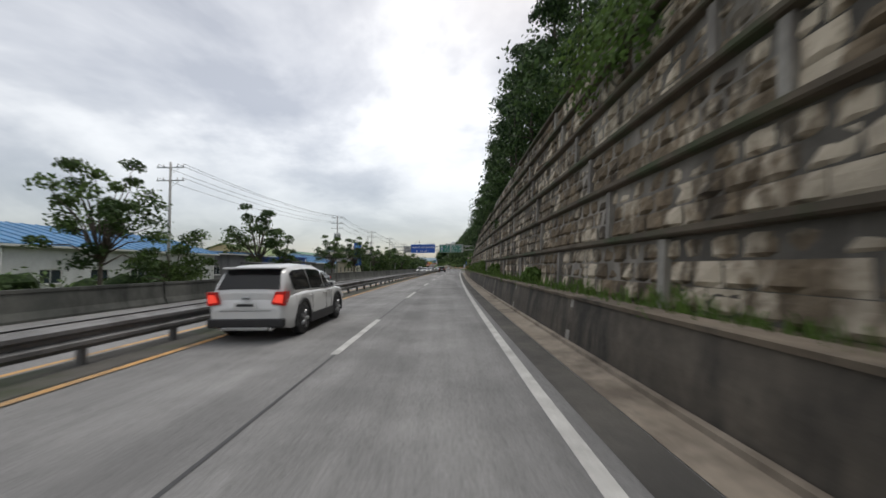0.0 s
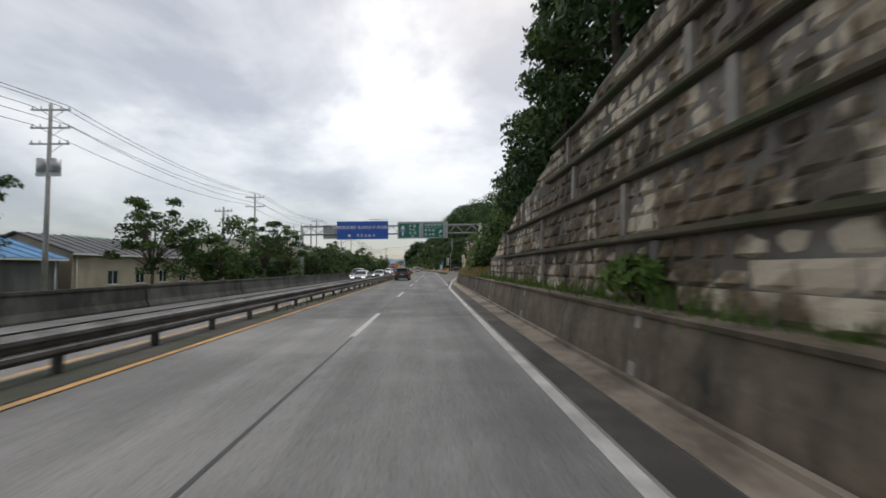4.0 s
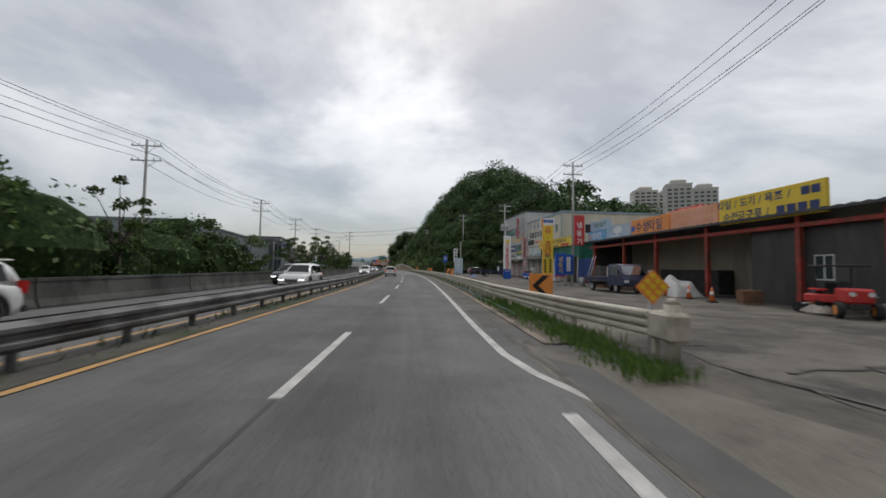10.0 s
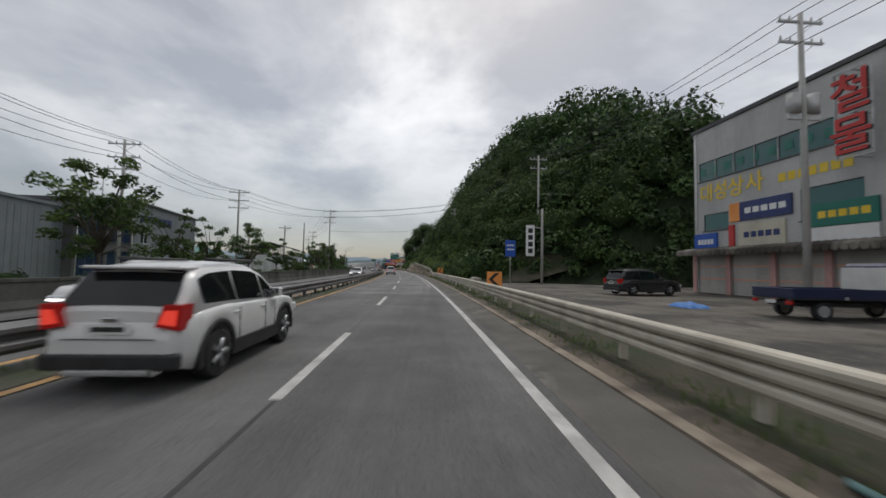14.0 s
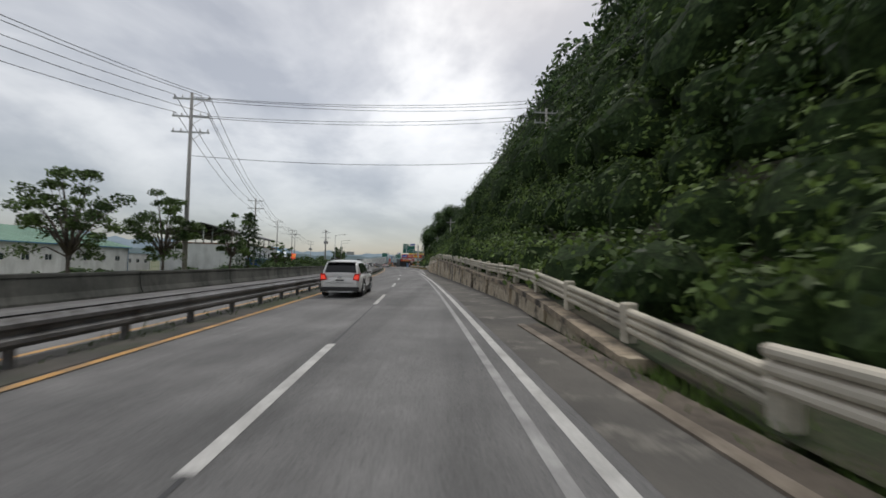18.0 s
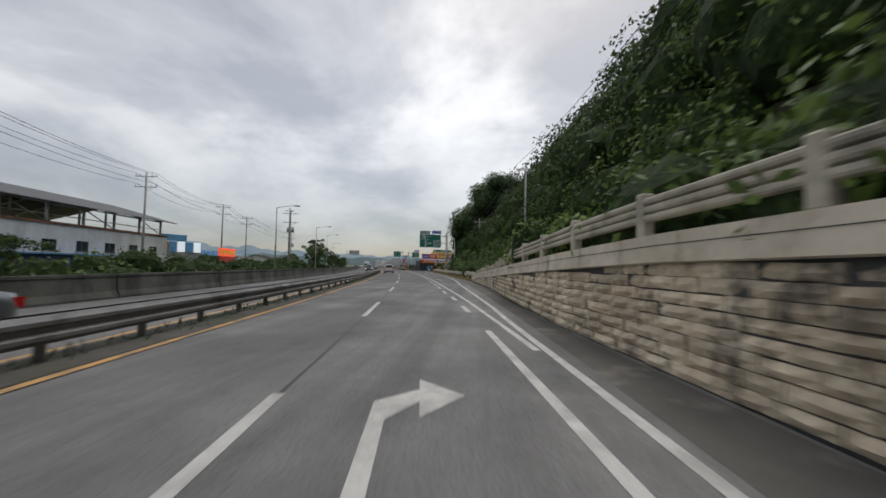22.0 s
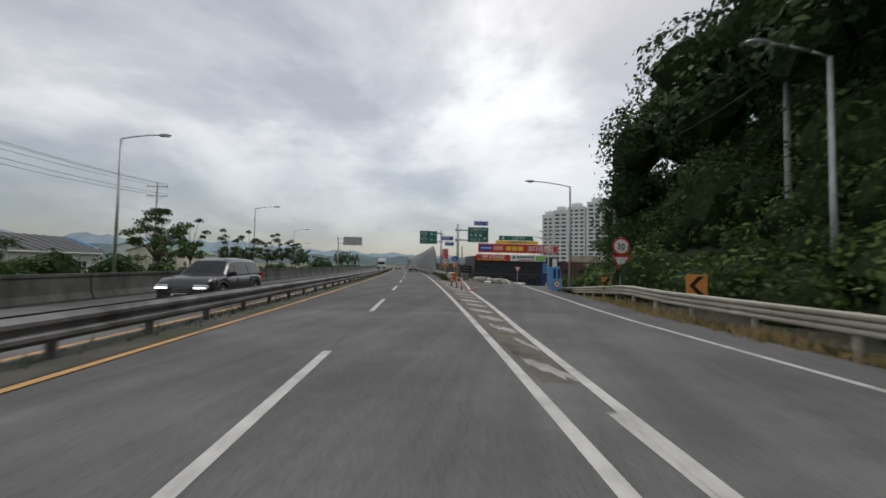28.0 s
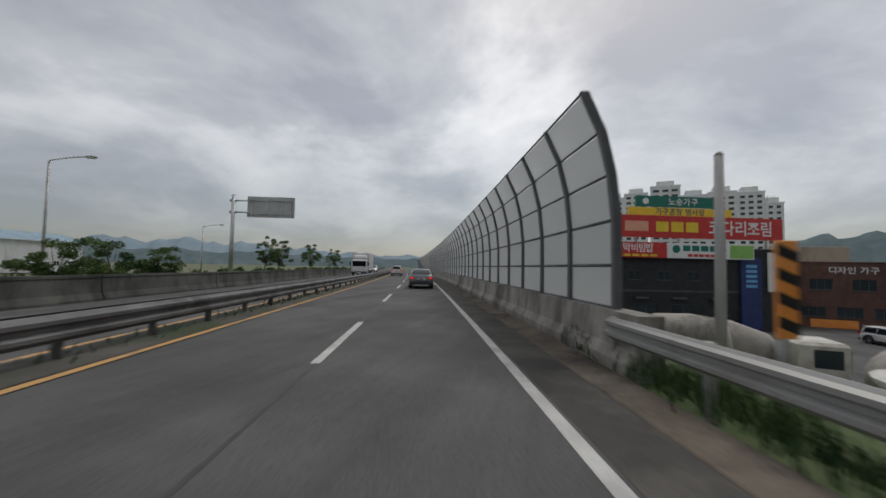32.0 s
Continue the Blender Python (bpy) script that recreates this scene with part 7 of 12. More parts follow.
nose_band(0.28, 0.10, 0.80, 0.0, M_ORANGE, "nose_plate")
for z in (0.28, 0.48, 0.68):
    nose_band(0.286, z - 0.02, z + 0.08, 0.11, M_BLACK, "chevron_stripe")
M_SALMON = mk("faded_salmon_plate", (0.58, 0.33, 0.22), (0.68, 0.42, 0.29), 1.2, 0.7, 0.1, 20, stain=(0.42, 0.30, 0.22), stain_scale=0.8)
part("cap_plate", bx(-0.27, 0.02, 0.765, 0.27, 3.5, 0.805, 0.015), M_SALMON, g)
for sg in (-1, 1):
    prof = thrie(0, 0.26, 0.50, 0.07)
    n = len(prof)
    v = [(sg * (0.26 - x), y, z) for y in (0.0, 1.75, 3.5) for x, z in prof]
    f = [(k * n + i, k * n + (i + 1) % n, (k + 1) * n + (i + 1) % n, (k + 1) * n + i) for k in range(2) for i in range(n)]
    part("side_rail", mesh_of("side_rail", v, f + [tuple(range(n)), tuple(range(2 * n, 3 * n))], M_RAIL_WALL), None, g)
    for y in (0.4, 1.7, 3.2):
        part("post", bx(sg * 0.2 - 0.05, y - 0.06, -0.15, sg * 0.2 + 0.05, y + 0.06, 0.74), M_RAIL_GREY, g)


# ---- utility poles, wires, lamps ----
def utility_pole(s, d, z0, h, arms=(0.97, 0.87), wide=1.1, transformer=False, turn=0, label="tall grey concrete utility pole with steel crossarms"):
    g = thing("utility_pole", at(s, d, z0, turn), label, "utility pole", "utility poles")
    part("pole", tb((0, 0, -0.5), (0, 0, h), 0.17, 0.10, 10), M_POLE, g)
    for k in arms:
        z = h * k
        a = part("crossarm", bx(-wide, -0.05, z - 0.05, wide, 0.05, z + 0.05), M_STEEL, g)
        for x in (-wide * 0.92, -wide * 0.5, wide * 0.5, wide * 0.92):
            part("insulator", tb((x, 0, z + 0.05), (x, 0, z + 0.28), 0.05, 0.03, 6), M_CERAMIC, a)
        part("brace", tb((0, 0.06, z - 0.6), (wide * 0.6, 0.06, z - 0.05), 0.02, None, 5), M_STEEL, g)
    if transformer:
        for x in (-0.45, 0.45):
            part("transformer", tb((x, 0, h * 0.66), (x, 0, h * 0.66 + 0.9), 0.28, None, 12), M_STEEL, g)
        part("bracket", bx(-0.8, -0.06, h * 0.64, 0.8, 0.06, h * 0.66), M_STEEL, g)
    return g


def wire_run(points, offsets, sag, label="thin dark overhead power cables"):
    """Cables between consecutive pole tops [(s, d, z)...]; offsets across and in height."""
    g = thing("power_line", None, label, "power line", "overhead cables")
    for dx, dz in offsets:
        for (s0, d0, z0), (s1, d1, z1) in zip(points, points[1:]):
            a, b = P(s0, d0 + dx, z0 + dz), P(s1, d1 + dx, z1 + dz)
            bm = bmesh.new()
            n = 10
            pts = [a.lerp(b, i / n) - Vector((0, 0, sag * 4 * (i / n) * (1 - i / n))) for i in range(n + 1)]
            rings = []
            for q in pts:
                rings.append([bm.verts.new(q + Vector((math.cos(t) * 0.022, 0.012 * math.cos(t), math.sin(t) * 0.022))) for t in (0, 2.1, 4.2)])
            for i in range(n):
                for j in range(3):
                    bm.faces.new((rings[i][j], rings[i][(j + 1) % 3], rings[i + 1][(j + 1) % 3], rings[i + 1][j]))
            part("cable", bm, M_WIRE, g)


LEFT_POLES = [(34, -25.5, 11.5), (82, -25.5, 13.0), (109, -24.3, 12.2), (138, -24.5, 12.5), (176, -24.5, 12.5), (205, -24.8, 12.0), (227, -24.6, 11.8), (247, -23.6, 11.6), (277, -16.6, 13.6), (318, -27, 12.5), (357, -33.4, 12.6), (381, -34, 12.2), (400, -36, 12.2), (440, -34, 11.5)]
for i, (s, d, h) in enumerate(LEFT_POLES):
    utility_pole(s, d, -0.8, h + 0.8, (0.97, 0.88, 0.80) if i in (1, 6, 7, 8) else (0.96, 0.86), 1.3, transformer=i in (1, 13))
wire_run([(s, d, h - 0.3) for s, d, h in LEFT_POLES], ((-1.2, 0.15), (0.6, 0.15), (1.2, 0.15), (-1.1, -1.15), (1.1, -1.15)), 0.9)
for s, d, h in ((96, -21.5, 8.2), (121.5, -20.5, 9.4), (169, -40, 15), (254, -19.5, 7.6), (264, -19, 9.2), (389.5, -24.2, 13.2)):
    utility_pole(s, d, -0.6, h + 0.6, (0.95,) if h != 9.2 else (), 0.9, label="grey utility pole with one crossarm")
utility_pole(389.6, -24.0, -0.6, 13.4, (0.94, 0.80), 1.6, transformer=True, label="utility pole with wide crossarms and a transformer")
RIGHT_POLES = [(118, 17.5, 13.5, 0), (151.8, 17.3, 15, 0), (181, 17.2, 13.5, 0), (209.3, 17.4, 13.6, 0), (239, 15.4, 15.8, 0), (281, 11.3, 15.6, 3.0), (315, 11.6, 14.8, 2.4), (348, 12.6, 13.6, 1.6), (381.6, 14.9, 11.5, 0.2), (404, 16.4, 12.2, 0), (422.2, 18.3, 13.6, -1.0)]
for i, (s, d, h, z) in enumerate(RIGHT_POLES):
    utility_pole(s, d, z - 0.4, h - z + 0.4, (0.97, 0.90) if i not in (7, 8) else (0.93,), 1.1, transformer=i in (1, 3))
wire_run([(s, d, h - 0.3) for s, d, h, z in RIGHT_POLES], ((-1.0, 0.1), (0.0, 0.3), (1.0, 0.1), (-0.8, -1.5)), 0.8)
wire_run([(151.8, 17.3, 12.0), (128, 24, 11.5)], ((0, 0), (0, 0.5)), 0.5)
# lines that cross the road
for ds, dz in ((0, 0.1), (1.0, 0.15), (2.0, 0.1), (0.4, -1.2), (1.7, -1.2)):
    wire_run([(277 + ds * 0.3, -16.5, 13.2 + dz), (284 + ds, 20, 19.0 + dz)], ((0, 0),), 1.0, "overhead cables crossing above the road")
wire_run([(277, -16.6, 9.0), (281, 11.3, 11.0)], ((0, 0),), 0.6, "overhead cable crossing above the road")


def street_lamp(s, d, z0, h, reach, label="grey street lamp with a curved arm and flat head", turn=0):
    g = thing("street_lamp", at(s, d, z0, turn), label, "street lamp", "street lamps")
    part("pole", tb((0, 0, -0.4), (0, 0, h), 0.11, 0.07, 10), M_STEEL, g)
    arm = bmesh.new()
    pts = [(reach * k, 0, h + 0.35 * math.sin(k * 1.5)) for k in (0, 0.3, 0.65, 1.0)]
    for a, b in zip(pts, pts[1:]):
        tube(arm, a, b, 0.04, None, 7)
    part("arm", arm, M_STEEL, g)
    x, z = pts[-1][0], pts[-1][2]
    sg = 1 if reach > 0 else -1
    head = bmesh.new()
    bmesh.ops.create_uvsphere(head, u_segments=12, v_segments=6, radius=1)
    bmesh.ops.transform(head, matrix=Matrix.Translation((x + 0.3 * sg, 0, z)) @ Matrix.Diagonal((0.42, 0.16, 0.10, 1)), verts=head.verts)
    hd = part("head", head, M_STEEL, g)
    part("lens", bx(x + 0.1 * sg - 0.12, -0.1, z - 0.11, x + 0.45 * sg + 0.1, 0.1, z - 0.07), M_WHITE, hd)


for s, d, h in ((389, -18.6, 9.4), (413.7, -19.6, 9.6), (438.5, -21.0, 8.6), (471, -25.4, 8.5), (503.7, -32.5, 7.2)):
    street_lamp(s, d, -0.3, h, 2.4)
street_lamp(360, -18.5, -0.3, 9.4, 2.4)
street_lamp(399.5, 13.2, 0, 8.6, -2.2)
street_lamp(417.4, 11.9, -0.5, 8.5, -3.0)
street_lamp(432, 15.5, -2.2, 7.0, -2.4)
# camera mast
g = thing("camera_mast", at(131.2, -17.6), "tall grey mast with a bent arm and traffic cameras", "camera mast")
part("pole", tb((0, 0, -0.5), (0, 0, 8.0), 0.17, 0.14, 12), M_STEEL, g)
bm = bmesh.new()
for a, b in (((0, 0, 7.9), (2.0, 0, 7.9)), ((2.0, 0, 7.9), (4.0, 0, 10.6)), ((4.0, 0, 10.6), (5.0, 0, 10.6)), ((0.2, 0, 6.6), (1.9, 0, 7.85))):
    tube(bm, a, b, 0.05, None, 8)
part("arm", bm, M_STEEL, g)
part("camera", bx(4.8, -0.3, 10.15, 5.05, 0.2, 10.45, 0.03), M_WHITE, g)
part("dome", tb((4.9, 0, 9.9), (4.9, 0, 10.15), 0.10, 0.14, 10), M_BLACK, g)
part("box", bx(-0.3, -0.35, 1.8, 0.3, -0.15, 2.9, 0.02), M_STEEL, g)


# ---- buildings on the far side ----
def glass(name, colour, rough=0.06):
    ma = bpy.data.materials.new(name)
    ma.use_nodes = True
    b = ma.node_tree.nodes["Principled BSDF"]
    b.inputs["Base Color"].default_value = (*colour, 1)
    b.inputs["Roughness"].default_value = rough
    b.inputs["Transmission Weight"].default_value = 0.35
    b.inputs["IOR"].default_value = 1.45
    return ma


def sheet(name, c, vert=0.25, rough=0.55, dirt=0.55):
    """Painted sheet metal or render with rain streaks."""
    lo, hi = tuple(v * 0.9 for v in c), tuple(min(0.85, v * 1.06) for v in c)
    return mk(name, lo, hi, 0.5, rough, 0.12, 6, stain=tuple(v * dirt for v in c), stain_scale=0.45, vert=vert, fine=(7, 0.9))


M_PANE = glass("window_glass", (0.05, 0.07, 0.08))
M_TEALPANE = glass("tinted_window_glass", (0.10, 0.24, 0.24))
M_BLUEPANE = glass("blue_window_glass", (0.03, 0.06, 0.12))
M_FRAME = mk("window_frame_white", (0.6, 0.6, 0.58), (0.7, 0.7, 0.68), 2, 0.5)
M_FRAME_DARK = mk("window_frame_dark", (0.06, 0.06, 0.065), (0.1, 0.1, 0.105), 2, 0.5)
M_WALL_WHITE = sheet("white_sheet_wall", (0.62, 0.63, 0.63), dirt=0.75)
M_WALL_GREY = sheet("grey_sheet_wall", (0.225, 0.25, 0.275), dirt=0.78)
M_WALL_DARK = sheet("dark_grey_wall", (0.15, 0.15, 0.155))
M_WALL_CREAM = sheet("cream_wall", (0.60, 0.56, 0.45), dirt=0.72)
M_WALL_YELLOW = sheet("pale_yellow_wall", (0.58, 0.47, 0.27), dirt=0.75)
M_WALL_BEIGE = sheet("beige_wall", (0.45, 0.39, 0.30), dirt=0.7)
M_WALL_BLUE = sheet("blue_sheet_wall", (0.035, 0.09, 0.32), dirt=0.7)
M_WALL_TEAL = sheet("teal_sheet_wall", (0.20, 0.38, 0.36), dirt=0.75)
M_ROOF_BLUE = sheet("blue_sheet_roof", (0.07, 0.22, 0.42), 1, dirt=0.75)
M_ROOF_PALE = sheet("pale_blue_roof", (0.30, 0.42, 0.50), 1, dirt=0.8)
M_ROOF_GREEN = sheet("green_sheet_roof", (0.20, 0.34, 0.25), 1, dirt=0.8)
M_ROOF_MOSS = sheet("yellow_green_roof", (0.30, 0.37, 0.17), 1, dirt=0.8)
M_ROOF_DARK = sheet("dark_roof", (0.075, 0.075, 0.08), 1, dirt=0.7)
M_SHUTTER = sheet("roller_shutter", (0.50, 0.48, 0.45), dirt=0.75)
M_RUST = mk("rusty_sheet", (0.16, 0.07, 0.04), (0.26, 0.12, 0.07), 0.8, 0.8, 0.2, 10, stain=(0.1, 0.06, 0.04), stain_scale=0.7)


def pierced_wall(w, z0, z1, holes, t=0.22, y=0.0, slope=0.0):
    """A wall on the plane y with openings right through it; its top may slope by slope from end to end."""
    xs = sorted({-w / 2, w / 2, *(h[0] for h in holes), *(h[2] for h in holes)})
    zs = sorted({z0, z1, *(h[1] for h in holes), *(h[3] for h in holes)})
    bm = bmesh.new()
    keep = {}
    for i in range(len(xs) - 1):
        for j in range(len(zs) - 1):
            cx, cz = (xs[i] + xs[i + 1]) / 2, (zs[j] + zs[j + 1]) / 2
            keep[i, j] = not any(h[0] < cx < h[2] and h[1] < cz < h[3] for h in holes)
    pt = {}

    def v(i, j, b):
        if (i, j, b) not in pt:
            lift = slope * (xs[i] + w / 2) / w if j == len(zs) - 1 else 0.0
            pt[i, j, b] = bm.verts.new((xs[i], y + t * b, zs[j] + lift))
        return pt[i, j, b]

    for (i, j), k in keep.items():
        if not k:
            continue
        bm.faces.new([v(i, j, 0), v(i + 1, j, 0), v(i + 1, j + 1, 0), v(i, j + 1, 0)])
        bm.faces.new([v(i, j, 1), v(i, j + 1, 1), v(i + 1, j + 1, 1), v(i + 1, j, 1)])
        for di, dj, a, b in ((-1, 0, (0, 0), (0, 1)), (1, 0, (1, 1), (1, 0)), (0, -1, (1, 0), (0, 0)), (0, 1, (0, 1), (1, 1))):
            if not keep.get((i + di, j + dj), False):
                p, q = (i + a[0], j + a[1]), (i + b[0], j + b[1])
                bm.faces.new([v(*p, 0), v(*q, 0), v(*q, 1), v(*p, 1)])
    return bm


def window_unit(parent, h, pane, frame_mat, y=0.08, mull=0, rails=0, sill=True):
    x0, z0, x1, z1 = h
    w = thing("window")
    w.parent = parent
    bm = bmesh.new()
    e = 0.05
    for a in ((x0, z0, x0 + e, z1), (x1 - e, z0, x1, z1), (x0 + e, z0, x1 - e, z0 + e), (x0 + e, z1 - e, x1 - e, z1)):
        box(bm, a[0], y - 0.03, a[1], a[2], y + 0.03, a[3])
    for i in range(mull):
        x = x0 + (x1 - x0) * (i + 1) / (mull + 1)
        box(bm, x - 0.025, y - 0.025, z0 + e, x + 0.025, y + 0.025, z1 - e)
    part("window_frame", bm, frame_mat, w)
    n = mull + 1
    for i in range(n):
        a, b = x0 + (x1 - x0) * i / n, x0 + (x1 - x0) * (i + 1) / n
        part("pane", bx(a + 0.03, y - 0.006, z0 + 0.03, b - 0.03, y + 0.006, z1 - 0.03), pane, w)
    if sill:
        part("sill", bx(x0 - 0.08, -0.08, z0 - 0.06, x1 + 0.08, 0.03, z0 - 0.002), frame_mat, w)
    return w


def gable_roof(L, D, eave, ridge, along=True, over=0.35, t=0.09, seams=1.0, ribs=False):
    """Two slopes over x in +-L/2 and y in 0..D; the ridge runs along x or along y."""
    bm = bmesh.new()
    A, B = (L / 2 + over, D / 2) if along else (D / 2 + over, L / 2)
    B2 = B + over
    fall = (ridge - eave) / B
    zed = lambda v: ridge - abs(v) * fall  # noqa: E731
    n = max(2, int(2 * A / seams))
    for sg in (-1, 1):
        vs = [] if ribs else [bm.verts.new(c) for c in ((-A, 0, ridge), (A, 0, ridge), (A, sg * B2, zed(B2)), (-A, sg * B2, zed(B2)), (-A, 0, ridge + t), (A, 0, ridge + t), (A, sg * B2, zed(B2) + t), (-A, sg * B2, zed(B2) + t))]
        for f in () if ribs else ((0, 1, 2, 3), (7, 6, 5, 4), (0, 3, 7, 4), (1, 5, 6, 2), (3, 2, 6, 7)):
            bm.faces.new([vs[i] for i in f])
        for i in range(n + 1) if ribs else ():
            x = -A + 2 * A * i / n
            q = [bm.verts.new(c) for c in ((x - 0.03, 0, ridge + t), (x + 0.03, 0, ridge + t), (x + 0.03, sg * B2, zed(B2) + t), (x - 0.03, sg * B2, zed(B2) + t), (x, 0, ridge + t + 0.06), (x, sg * B2, zed(B2) + t + 0.06))]
            bm.faces.new([q[0], q[4], q[5], q[3]])
            bm.faces.new([q[4], q[1], q[2], q[5]])
            bm.faces.new([q[3], q[5], q[2]])
    bmesh.ops.transform(bm, matrix=Matrix.Translation((0, D / 2, 0)) @ (Matrix() if along else pose(0, 0, 0, 0, 0, 90)), verts=bm.verts)
    bmesh.ops.recalc_face_normals(bm, faces=bm.faces)
    return bm


def house(name, s0, s1, d, depth, z0, eave, ridge, wall, roof, label, category="building", along=True, holes=(), pane=None, frame_mat=None, doors=(), side_holes=(), roof_kind="gable", mull=1, slope=0.0, trim=None, base=None, group=""):
    """A building whose front stands at offset d, seen from the road; x runs to the viewer's right."""
    left = d < 0
    L = s1 - s0
    m = at((s0 + s1) / 2, d, z0, 90 if left else -90)
    g = thing(name, m, label, category, group)
    pane, frame_mat = pane or M_PANE, frame_mat or M_FRAME
    t = 0.22
    top = eave - 0.02
    part("wall", pierced_wall(L, 0, top, list(holes) + list(doors), t, 0, slope), wall, g)
    flip = pose(0, depth, 0, 0, 0, 180)
    part("wall", pierced_wall(L, 0, top, [], t, 0, -slope) if not slope else pierced_wall(L, 0, top + slope, [], t), wall, g, m=flip)
    for sg in (-1, 1):
        ends = [(h[0] - depth / 2, h[1], h[2] - depth / 2, h[3]) for h in side_holes] if sg == (-1 if left else 1) else []
        w = pierced_wall(depth - 2 * t, 0, top + (slope if sg > 0 else 0), ends, t)
        e = part("wall", w, wall, g, m=pose(sg * L / 2, depth / 2, 0, 0, 0, 90 * sg))
        for h in ends:
            window_unit(e, h, pane, frame_mat, mull=mull)
    if roof_kind == "gable":
        if along:
            for sg in (-1, 1):
                bm = bmesh.new()
                a = [bm.verts.new((sg * (L / 2 - 0.1) + k * 0.2 - 0.1, y, z)) for k in (0, 1) for y, z in ((0.02, top), (depth - 0.02, top), (depth / 2, ridge - 0.03))]
                for f in ((0, 1, 2), (5, 4, 3), (0, 2, 5, 3), (1, 4, 5, 2), (0, 3, 4, 1)):
                    bm.faces.new([a[i] for i in f])
                bmesh.ops.recalc_face_normals(bm, faces=bm.faces)
                part("gable", bm, wall, g)
        else:
            for y in (0.0, depth - 0.2):
                bm = bmesh.new()
                a = [bm.verts.new((x, y + k * 0.2, z)) for k in (0, 1) for x, z in ((-L / 2 + 0.02, top), (L / 2 - 0.02, top), (0, ridge - 0.03))]
                for f in ((0, 1, 2), (5, 4, 3), (0, 2, 5, 3), (1, 4, 5, 2), (0, 3, 4, 1)):
                    bm.faces.new([a[i] for i in f])
                bmesh.ops.recalc_face_normals(bm, faces=bm.faces)
                part("gable", bm, wall, g)
        part("roof", gable_roof(L, depth, eave, ridge, along), roof, g)
        tagged(part("roof_seam", gable_roof(L, depth, eave, ridge, along, ribs=True), roof, g), kind="stuff")
        if along:
            part("gutter", bx(-L / 2 - 0.3, -0.42, eave - 0.22, L / 2 + 0.3, -0.3, eave - 0.08), trim or M_FRAME, g)
    else:
        bm = bmesh.new()
        o, th = 0.12, 0.25
        vs = [bm.verts.new(c) for c in ((-L / 2 - o, -o, eave), (L / 2 + o, -o, eave + slope), (L / 2 + o, depth + o, eave + slope), (-L / 2 - o, depth + o, eave), (-L / 2 - o, -o, eave + th), (L / 2 + o, -o, eave + slope + th), (L / 2 + o, depth + o, eave + slope + th), (-L / 2 - o, depth + o, eave + th))]
        for f in ((3, 2, 1, 0), (4, 5, 6, 7), (0, 1, 5, 4), (1, 2, 6, 5), (2, 3, 7, 6), (3, 0, 4, 7)):
            bm.faces.new([vs[i] for i in f])
        part("roof", bm, roof, g)
    for x in (-L / 2 + 0.3, L / 2 - 0.3):
        part("downpipe", tb((x, -0.07, 0), (x, -0.07, eave - 0.1), 0.045, None, 8), trim or M_FRAME, g)
    for h in holes:
        window_unit(g, h, pane, frame_mat, mull=mull if h[2] - h[0] > 0.9 else 0)
    for h in doors:
        dr = part("door", bx(h[0] + 0.02, 0.08, h[1] + 0.02, h[2] - 0.02, 0.13, h[3] - 0.02), M_SHUTTER, g)
        bm = bmesh.new()
        k = int((h[3] - h[1]) / 0.22)
        for i in range(1, k):
            box(bm, h[0] + 0.04, 0.055, h[1] + i * 0.22, h[2] - 0.04, 0.08, h[1] + i * 0.22 + 0.1)
        part("slats", bm, M_SHUTTER, dr)
    if base:
        part("plinth", bx(-L / 2, -0.04, 0, L / 2, 0.0, base), M_CONC, g)
    return g


def window_row(x0, x1, n, z0, z1, w):
    k = (x1 - x0) / n
    return [(x0 + k * (i + 0.5) - w / 2, z0, x0 + k * (i + 0.5) + w / 2, z1) for i in range(n)]


M_NAVY_SIGN = mk("navy_wall_letter", (0.03, 0.05, 0.16), (0.045, 0.075, 0.22), 2, 0.5)
house("warehouse", 22, 43, -27, 13, -1, 4.3, 6.2, M_WALL_WHITE, M_ROOF_BLUE, "white sheet-metal warehouse with a blue roof", holes=window_row(-9, 9, 5, 1.6, 2.6, 1.5), doors=[(-1.2, 0, 1.2, 1.4)])
house("workshop", 43.4, 57, -29, 10, -1, 4.6, 5.0, M_WALL_DARK, M_ROOF_BLUE, "dark grey workshop with a shallow blue roof", holes=window_row(-6, 6, 3, 1.8, 2.8, 1.4))
g = house("container_office", 58, 61.6, -24, 6.5, -1, 4.05, 4.3, M_WALL_BLUE, M_WALL_BLUE, "blue container office with white-framed windows", roof_kind="flat", side_holes=[(3.4, 1.9, 4.8, 3.2)], doors=[(0.6, 0, 1.5, 2.1)])
bm = bmesh.new()
bm.free()
for i in range(6):
    part("rib", bx(-1.7 + i * 0.36, -0.03, 0.1, -1.56 + i * 0.36, 0, 3.9), M_WALL_BLUE, g)
ac = thing("air_conditioner", at(59.6, -23.5, 0.1, 90), "white outdoor air conditioning unit on brackets", "air conditioner")
part("casing", bx(-0.5, -0.35, 0, 0.5, 0.45, 0.85, 0.03), M_FRAME, ac)
part("fan_grille", tb((0.15, -0.36, 0.42), (0.15, -0.34, 0.42), 0.3, None, 16), M_FRAME_DARK, ac)
house("shed", 65, 81, -34, 13, -1, 4.9, 7.0, M_WALL_YELLOW, M_ROOF_MOSS, "pale yellow shed with a yellow-green metal roof", holes=window_row(-9, 9, 4, 2, 3, 1.3))
house("shed", 69.5, 84, -26.5, 8, -1, 3.6, 5.0, M_WALL_DARK, M_ROOF_BLUE, "low dark grey shed with a light blue roof", holes=[(0.2, 1.6, 1.0, 3.0)])
house("workshop", 82, 96, -36, 9, -1, 5.6, 6.2, M_WALL_DARK, M_ROOF_PALE, "grey block workshop behind a low shed", roof_kind="flat")
